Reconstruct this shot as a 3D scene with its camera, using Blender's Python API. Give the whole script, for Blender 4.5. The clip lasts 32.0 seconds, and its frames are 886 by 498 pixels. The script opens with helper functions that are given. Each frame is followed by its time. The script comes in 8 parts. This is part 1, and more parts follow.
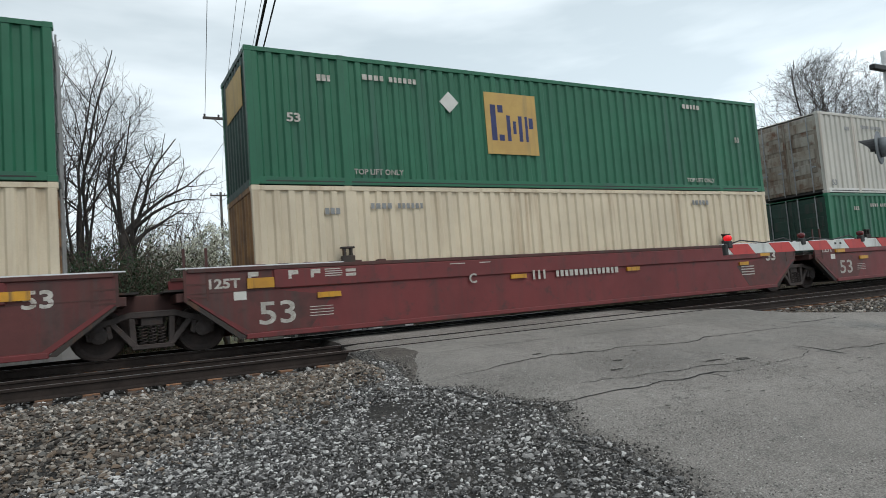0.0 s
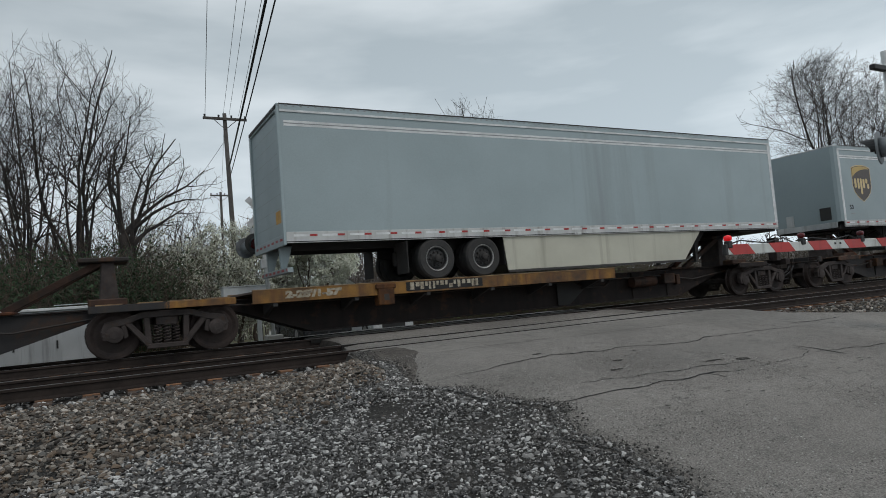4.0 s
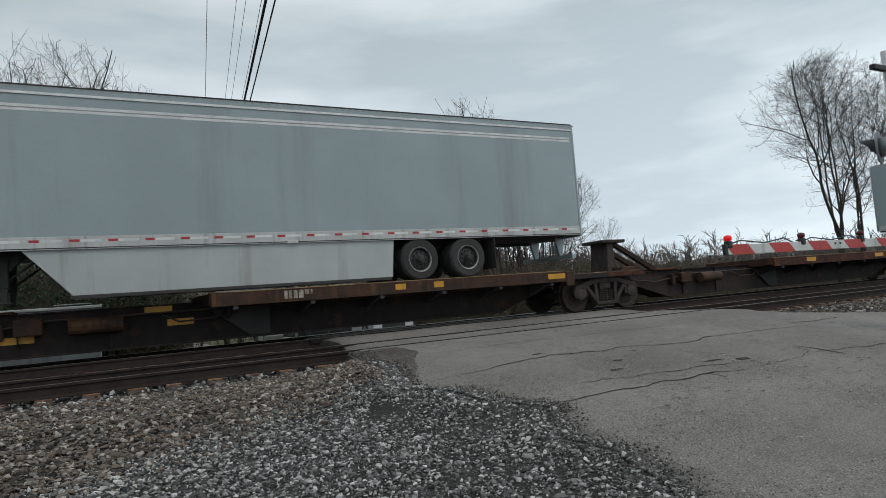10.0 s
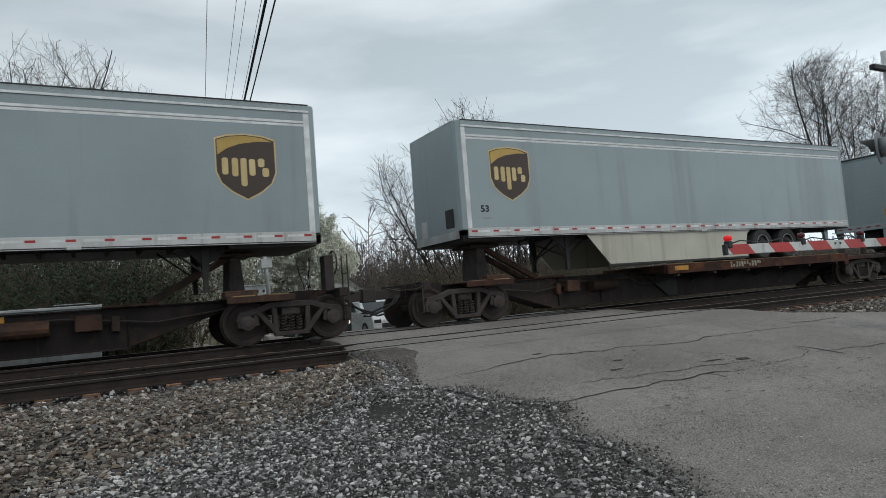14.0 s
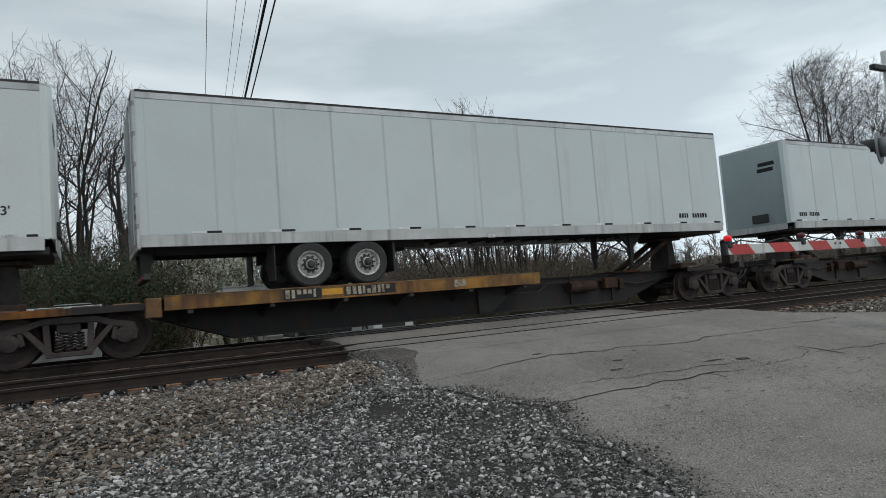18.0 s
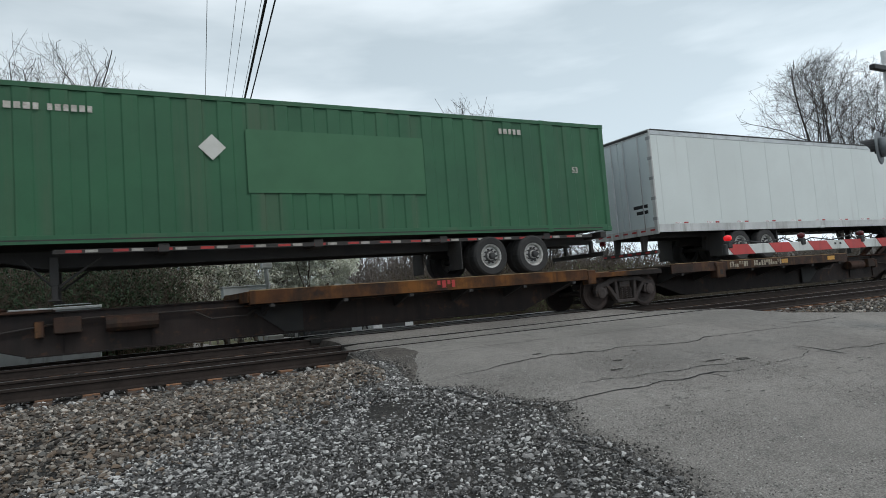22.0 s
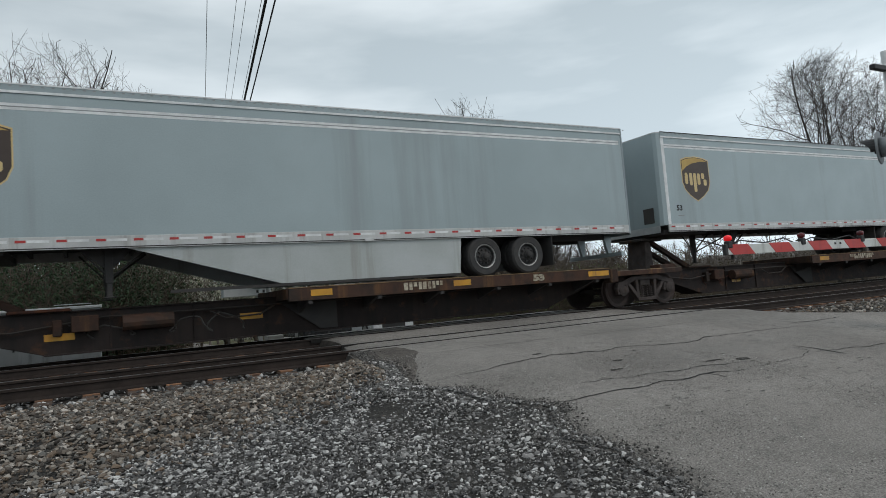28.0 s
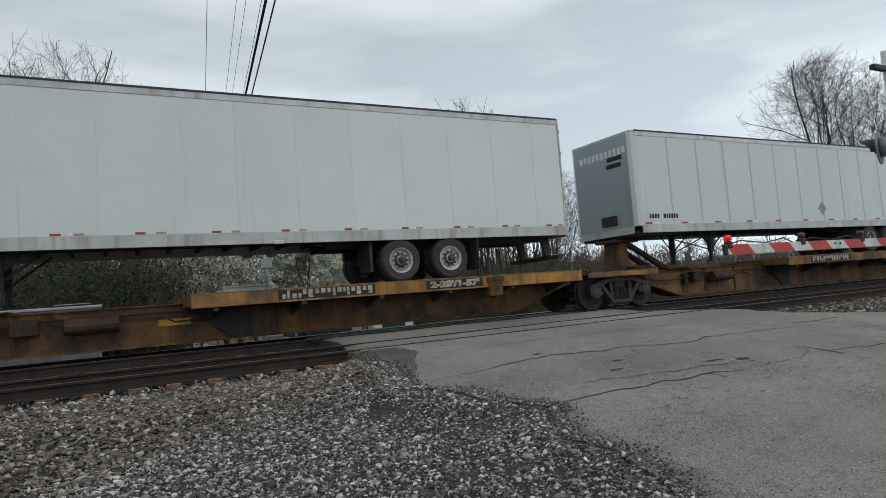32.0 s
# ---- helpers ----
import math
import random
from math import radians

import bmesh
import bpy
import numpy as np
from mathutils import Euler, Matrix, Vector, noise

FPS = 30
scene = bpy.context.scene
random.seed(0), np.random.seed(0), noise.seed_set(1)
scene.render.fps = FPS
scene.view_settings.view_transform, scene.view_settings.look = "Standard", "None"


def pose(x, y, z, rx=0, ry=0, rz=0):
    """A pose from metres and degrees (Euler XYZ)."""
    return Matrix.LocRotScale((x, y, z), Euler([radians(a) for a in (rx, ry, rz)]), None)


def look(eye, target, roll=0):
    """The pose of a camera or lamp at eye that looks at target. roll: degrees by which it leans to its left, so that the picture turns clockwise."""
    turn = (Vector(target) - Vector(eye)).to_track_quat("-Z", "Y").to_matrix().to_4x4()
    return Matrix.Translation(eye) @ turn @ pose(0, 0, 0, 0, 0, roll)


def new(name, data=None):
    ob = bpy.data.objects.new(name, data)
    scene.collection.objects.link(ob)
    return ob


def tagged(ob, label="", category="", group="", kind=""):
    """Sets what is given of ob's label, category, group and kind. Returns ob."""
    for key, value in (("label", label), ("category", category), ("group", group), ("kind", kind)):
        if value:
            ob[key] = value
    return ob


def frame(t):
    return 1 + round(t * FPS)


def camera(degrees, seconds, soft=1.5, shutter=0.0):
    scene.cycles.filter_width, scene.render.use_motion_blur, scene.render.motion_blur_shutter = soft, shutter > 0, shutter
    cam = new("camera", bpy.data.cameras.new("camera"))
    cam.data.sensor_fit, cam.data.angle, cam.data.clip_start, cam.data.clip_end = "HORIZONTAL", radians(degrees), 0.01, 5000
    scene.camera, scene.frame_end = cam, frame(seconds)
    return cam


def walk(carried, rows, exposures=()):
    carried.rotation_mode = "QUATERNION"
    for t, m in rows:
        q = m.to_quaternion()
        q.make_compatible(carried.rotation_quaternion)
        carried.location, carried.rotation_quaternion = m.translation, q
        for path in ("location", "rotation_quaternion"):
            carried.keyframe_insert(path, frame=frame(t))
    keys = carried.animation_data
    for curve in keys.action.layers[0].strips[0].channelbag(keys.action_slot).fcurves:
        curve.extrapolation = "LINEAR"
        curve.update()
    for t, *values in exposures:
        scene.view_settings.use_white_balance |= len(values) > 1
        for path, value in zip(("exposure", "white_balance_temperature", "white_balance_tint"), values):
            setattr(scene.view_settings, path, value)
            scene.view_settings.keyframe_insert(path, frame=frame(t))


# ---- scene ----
from functools import lru_cache

cam = camera(68.65, 32.0, 0.5, 0.03)
EYE = Vector((0.0, -14.37, 0.70))
YAW, PITCH = radians(28.847), radians(4.113)
AIM = EYE + 10 * Vector((math.sin(YAW) * math.cos(PITCH), math.cos(YAW) * math.cos(PITCH), math.sin(PITCH)))
STAND = look(EYE, AIM, -4.456)
walk(cam, [(0.0, STAND), (32.0, STAND)], [(0.0, 0.38, 6500, 10), (1.2, 0.36, 6500, 10), (1.9, 0.04, 6500, 10), (2.6, -0.2, 6500, 11), (6.0, -0.2, 6500, 10), (8.4, -0.1, 6500, 10), (8.9, 0.17, 6150, 11), (9.25, 0.17, 6150, 11), (9.7, -0.02, 6500, 10), (11.0, -0.1, 6500, 10), (12.0, 0.0, 6500, 10), (21.2, 0.0, 6500, 10), (21.8, 0.19, 6400, 10), (22.3, 0.19, 6400, 10), (22.8, 0.0, 6500, 10), (24.3, 0.0, 6500, 10), (24.9, 0.14, 6450, 9), (25.4, 0.14, 6450, 9), (26.2, 0.03, 6500, 10), (32.0, 0.03, 6500, 10)])

# ---- sky and light: an even overcast with brighter gaps low down ----
world = bpy.data.worlds.new("overcast_sky")
scene.world = world
world.use_nodes = True
wn, wl = world.node_tree.nodes, world.node_tree.links
wn.clear()
w_out = wn.new("ShaderNodeOutputWorld")
w_bg = wn.new("ShaderNodeBackground")
w_coord = wn.new("ShaderNodeTexCoord")
w_map = wn.new("ShaderNodeMapping")
w_map.inputs["Scale"].default_value = (1.3, 1.3, 5.5)
w_noise = wn.new("ShaderNodeTexNoise")
w_noise.inputs["Scale"].default_value = 1.6
w_noise.inputs["Detail"].default_value = 5.0
w_noise.inputs["Roughness"].default_value = 0.5
w_ramp = wn.new("ShaderNodeValToRGB")
w_ramp.color_ramp.elements[0].position = 0.37
w_ramp.color_ramp.elements[0].color = (0.485, 0.57, 0.625, 1)
w_ramp.color_ramp.elements[1].position = 0.64
w_ramp.color_ramp.elements[1].color = (0.752, 0.835, 0.885, 1)
wl.new(w_coord.outputs["Generated"], w_map.inputs["Vector"])
wl.new(w_map.outputs["Vector"], w_noise.inputs["Vector"])
wl.new(w_noise.outputs["Fac"], w_ramp.inputs["Fac"])
wl.new(w_ramp.outputs["Color"], w_bg.inputs["Color"])
# the cloud thins and brightens towards the horizon
w_axis = wn.new("ShaderNodeSeparateXYZ")
w_low = wn.new("ShaderNodeMapRange")
w_low.inputs["From Min"].default_value, w_low.inputs["From Max"].default_value = 0.04, 0.42
w_low.inputs["To Min"].default_value, w_low.inputs["To Max"].default_value = 1.32, 1.0
wl.new(w_coord.outputs["Generated"], w_axis.inputs[0])
wl.new(w_axis.outputs[2], w_low.inputs["Value"])
# and it is a little thicker on the one side than on the other
w_side = wn.new("ShaderNodeMapRange")
w_side.inputs["From Min"].default_value, w_side.inputs["From Max"].default_value = -0.3, 0.9
w_side.inputs["To Min"].default_value, w_side.inputs["To Max"].default_value = 0.81, 1.06
w_both = wn.new("ShaderNodeMath")
w_both.operation = "MULTIPLY"
wl.new(w_axis.outputs[0], w_side.inputs["Value"])
wl.new(w_side.outputs[0], w_both.inputs[0])
wl.new(w_low.outputs[0], w_both.inputs[1])
wl.new(w_both.outputs[0], w_bg.inputs["Strength"])
wl.new(w_bg.outputs["Background"], w_out.inputs["Surface"])

sun_data = bpy.data.lights.new("sun_through_cloud", "SUN")
sun_data.energy, sun_data.angle, sun_data.color = 0.85, radians(28), (1.0, 0.91, 0.85)
sun = new("sun_through_cloud", sun_data)
sun.matrix_world = look((0, 0, 60), (-16, 42, 0))

# ---- mesh building ----


class Shape:
    """Vertices and faces gathered before they become one mesh."""

    def __init__(self):
        self.v, self.f = [], []

    def add(self, verts, faces):
        k = len(self.v)
        self.v += [tuple(p) for p in verts]
        self.f += [tuple(i + k for i in f) for f in faces]
        return self

    def box(self, x0, x1, y0, y1, z0, z1):
        x0, x1, y0, y1, z0, z1 = min(x0, x1), max(x0, x1), min(y0, y1), max(y0, y1), min(z0, z1), max(z0, z1)
        return self.add([(x0, y0, z0), (x1, y0, z0), (x1, y1, z0), (x0, y1, z0), (x0, y0, z1), (x1, y0, z1), (x1, y1, z1), (x0, y1, z1)],
                        [(0, 3, 2, 1), (4, 5, 6, 7), (0, 1, 5, 4), (1, 2, 6, 5), (2, 3, 7, 6), (3, 0, 4, 7)])

    def prism(self, pts, y0, y1):
        """An outline in x and z, given a depth in y."""
        n = len(pts)
        area = sum(pts[i][0] * pts[(i + 1) % n][1] - pts[(i + 1) % n][0] * pts[i][1] for i in range(n))
        if area < 0:
            pts = pts[::-1]
        y0, y1 = min(y0, y1), max(y0, y1)
        return self.add([(a, y0, b) for a, b in pts] + [(a, y1, b) for a, b in pts],
                        [tuple(range(n)), tuple(range(2 * n - 1, n - 1, -1))] + [(i + n, (i + 1) % n + n, (i + 1) % n, i) for i in range(n)])

    def plan(self, pts, z0, z1):
        """An outline in x and y, given a height."""
        n = len(pts)
        area = sum(pts[i][0] * pts[(i + 1) % n][1] - pts[(i + 1) % n][0] * pts[i][1] for i in range(n))
        if area < 0:
            pts = pts[::-1]
        return self.add([(a, b, z0) for a, b in pts] + [(a, b, z1) for a, b in pts],
                        [tuple(range(n - 1, -1, -1)), tuple(range(n, 2 * n))] + [(i, (i + 1) % n, (i + 1) % n + n, i + n) for i in range(n)])

    def tube(self, path, radii, n=8, caps=True):
        pts = [Vector(q) for q in path]
        if not hasattr(radii, "__len__"):
            radii = [radii] * len(pts)
        rings = []
        for i, q in enumerate(pts):
            d = (pts[min(i + 1, len(pts) - 1)] - pts[max(i - 1, 0)]).normalized()
            a = Vector((0, 0, 1)) if abs(d.z) < 0.9 else Vector((1, 0, 0))
            s = d.cross(a).normalized()
            t = s.cross(d)
            rings.append([q + radii[i] * (math.cos(2 * math.pi * j / n) * s + math.sin(2 * math.pi * j / n) * t) for j in range(n)])
        verts = [w for r in rings for w in r]
        faces = [(i * n + j, i * n + (j + 1) % n, (i + 1) * n + (j + 1) % n, (i + 1) * n + j) for i in range(len(pts) - 1) for j in range(n)]
        if caps:
            faces += [tuple(range(n - 1, -1, -1)), tuple((len(pts) - 1) * n + j for j in range(n))]
        return self.add(verts, faces)

    def lathe(self, centre, profile, n=20, caps=True):
        """Rings round the y axis: profile rows are (radius, y)."""
        cx, cy, cz = centre
        verts = [(cx + r * math.cos(2 * math.pi * j / n), cy + y, cz + r * math.sin(2 * math.pi * j / n)) for r, y in profile for j in range(n)]
        k = len(profile)
        faces = [(i * n + j, i * n + (j + 1) % n, (i + 1) * n + (j + 1) % n, (i + 1) * n + j) for i in range(k - 1) for j in range(n)]
        if caps:
            faces += [tuple(range(n - 1, -1, -1)), tuple((k - 1) * n + j for j in range(n))]
        return self.add(verts, faces)

    def mesh(self, name, bevel=0.0, smooth=False):
        me = bpy.data.meshes.new(name)
        me.from_pydata(self.v, [], self.f)
        bm = bmesh.new()
        bm.from_mesh(me)
        bmesh.ops.recalc_face_normals(bm, faces=bm.faces)
        if bevel:
            sharp = [e for e in bm.edges if e.is_manifold and e.calc_face_angle(0) > 0.6]
            bmesh.ops.bevel(bm, geom=sharp, offset=bevel, segments=1, affect="EDGES", clamp_overlap=True)
        bm.to_mesh(me)
        bm.free()
        if smooth:
            me.polygons.foreach_set("use_smooth", [True] * len(me.polygons))
        return me


def part(name, shape, material, parent, label="", bevel=0.0, smooth=False, at=None):
    """One mesh object under a thing or a part."""
    me = shape.mesh(name, bevel, smooth) if isinstance(shape, Shape) else shape
    if material and not me.materials:
        me.materials.append(material)
    ob = new(name, me)
    if material and me.materials[0] != material:
        ob.material_slots[0].link = "OBJECT"
        ob.material_slots[0].material = material
    ob.parent = parent
    if at:
        ob.matrix_basis = at
    if label:
        ob["label"] = label
    return ob


def thing(name, label, category, group="", kind="", at=None):
    ob = new(name)
    ob.empty_display_size = 0.3
    tagged(ob, label, category, group, kind)
    if at:
        ob.matrix_basis = at
    return ob


def solid(name, shape, material, label, category, group="", kind="", bevel=0.0, smooth=False, at=None):
    """A thing that is one mesh."""
    me = shape.mesh(name, bevel, smooth) if isinstance(shape, Shape) else shape
    if material and not me.materials:
        me.materials.append(material)
    ob = new(name, me)
    tagged(ob, label, category, group, kind)
    if at:
        ob.matrix_basis = at
    return ob


@lru_cache(maxsize=None)
def letters(words, size, bold=0.0):
    """Words in the built-in font, as a flat mesh in x and z that faces -y."""
    cu = bpy.data.curves.new("letters", "FONT")
    cu.body, cu.size, cu.extrude, cu.offset, cu.resolution_u = words, size, 0.002, bold, 3
    ob = bpy.data.objects.new("letters", cu)
    me = bpy.data.meshes.new_from_object(ob)
    bpy.data.objects.remove(ob)
    me.transform(Matrix.Rotation(radians(90), 4, "X"))
    return me


def write(words, size, x, y, z, material, parent, bold=0.0, name="lettering", stretch=1.0):
    me = letters(words, size, bold).copy()
    me.transform(Matrix.Diagonal((stretch, 1, 1, 1)))
    me.transform(Matrix.Translation((x, y, z)))
    return part(name, me, material, parent)


def write_fit(words, a, b, y, z, height, material, parent, bold=0.006, name="lettering"):
    """Words stretched to run from a to b along x, with capitals of that height."""
    me = letters(words, 1.0, bold / height).copy()
    xs_ = [v.co.x for v in me.vertices]
    zs_ = [v.co.z for v in me.vertices]
    me.transform(Matrix.Translation((-min(xs_), 0, -min(zs_))))
    me.transform(Matrix.Diagonal(((b - a) / (max(xs_) - min(xs_)), 1, height / (max(zs_) - min(zs_)), 1)))
    me.transform(Matrix.Translation((a, y, z)))
    return part(name, me, material, parent)


def bars(shape, x, y, z, count, height, width, gap, rng):
    """A row of plain upright bars in place of a mark that is not lettered."""
    for i in range(count):
        w = width * rng.uniform(0.8, 1.15)
        shape.box(x, x + w, y - 0.003, y, z, z + height)
        x += w + gap
    return shape


# ---- materials ----


def surf(name, c1, c2=None, rough=0.6, metal=0.0, scale=2.0, fine=60.0, bump=0.15, rnd=0.08, streak=None, spot=None, contrast=(0.35, 0.65), spec=0.5, bumpd=0.02, grit=0.22):
    """A painted, rusty or natural surface: two colours mixed by broad noise, a fine grain, a spread from piece to piece, and
    streaks running down or spots of a third colour: streak and spot are (colour, amount, scale)."""
    m = bpy.data.materials.new(name)
    m.use_nodes = True
    n, l = m.node_tree.nodes, m.node_tree.links
    b = n["Principled BSDF"]
    c2 = c2 or tuple(0.75 * c for c in c1)
    co = n.new("ShaderNodeTexCoord")
    info = n.new("ShaderNodeObjectInfo")
    off = n.new("ShaderNodeVectorMath")
    off.operation = "MULTIPLY_ADD"
    off.inputs[1].default_value = (1, 1, 1)
    shift = n.new("ShaderNodeCombineXYZ")
    mul = n.new("ShaderNodeMath")
    mul.operation = "MULTIPLY"
    mul.inputs[1].default_value = 37.0
    l.new(info.outputs["Random"], mul.inputs[0])
    for i in range(3):
        l.new(mul.outputs[0], shift.inputs[i])
    l.new(co.outputs["Object"], off.inputs[0])
    l.new(shift.outputs[0], off.inputs[2])
    where = off.outputs[0]

    def noise_at(sc, detail=4.0, rough_=0.55, squash=None):
        t = n.new("ShaderNodeTexNoise")
        t.inputs["Scale"].default_value, t.inputs["Detail"].default_value, t.inputs["Roughness"].default_value = sc, detail, rough_
        src = where
        if squash:
            mp = n.new("ShaderNodeMapping")
            mp.inputs["Scale"].default_value = squash
            l.new(where, mp.inputs["Vector"])
            src = mp.outputs[0]
        l.new(src, t.inputs["Vector"])
        return t.outputs["Fac"]

    def ramp(fac, a, b_):
        r = n.new("ShaderNodeMapRange")
        r.inputs["From Min"].default_value, r.inputs["From Max"].default_value = a, b_
        l.new(fac, r.inputs["Value"])
        return r.outputs[0]

    def mix(fac, a, b_):
        x = n.new("ShaderNodeMix")
        x.data_type = "RGBA"
        for sock, val in ((x.inputs[0], fac), (x.inputs[6], a), (x.inputs[7], b_)):
            if isinstance(val, (tuple, list)):
                sock.default_value = (*val, 1)
            elif isinstance(val, float):
                sock.default_value = val
            else:
                l.new(val, sock)
        return x.outputs[2]

    col = mix(ramp(noise_at(scale), *contrast), c1, c2)
    grain = noise_at(fine, 3.0, 0.6)
    for extra, squash in ((streak, (1.0, 1.0, 0.06)), (spot, None)):
        if extra:
            f = ramp(noise_at(extra[2], 5.0, 0.65, squash), 0.62 - 0.25 * extra[1], 0.80 - 0.2 * extra[1])
            col = mix(f, col, extra[0])
    g = n.new("ShaderNodeHueSaturation")
    val = n.new("ShaderNodeMapRange")
    val.inputs["To Min"].default_value, val.inputs["To Max"].default_value = 1 - rnd, 1 + rnd
    l.new(info.outputs["Random"], val.inputs["Value"])
    gv = n.new("ShaderNodeMath")
    gv.operation = "MULTIPLY_ADD"
    gv.inputs[1].default_value = grit
    gs = n.new("ShaderNodeMath")
    gs.operation = "SUBTRACT"
    gs.inputs[1].default_value = grit / 2
    l.new(grain, gv.inputs[0])
    l.new(val.outputs[0], gs.inputs[0])
    l.new(gs.outputs[0], gv.inputs[2])
    l.new(gv.outputs[0], g.inputs["Value"])
    l.new(col, g.inputs["Color"])
    l.new(g.outputs[0], b.inputs["Base Color"])
    b.inputs["Metallic"].default_value = metal
    b.inputs["Specular IOR Level"].default_value = spec
    rr = n.new("ShaderNodeMapRange")
    rr.inputs["To Min"].default_value, rr.inputs["To Max"].default_value = max(0.05, rough - 0.12), min(1.0, rough + 0.12)
    l.new(noise_at(scale * 4), rr.inputs["Value"])
    l.new(rr.outputs[0], b.inputs["Roughness"])
    if bump:
        bp = n.new("ShaderNodeBump")
        bp.inputs["Strength"].default_value, bp.inputs["Distance"].default_value = bump, bumpd
        l.new(grain, bp.inputs["Height"])
        l.new(bp.outputs[0], b.inputs["Normal"])
    return m


def lamp_glass(name, colour, strength):
    m = surf(name, colour, None, 0.2, 0, 8, 90, 0.3)
    b = m.node_tree.nodes["Principled BSDF"]
    b.inputs["Emission Color"].default_value = (*colour, 1)
    b.inputs["Emission Strength"].default_value = strength
    return m


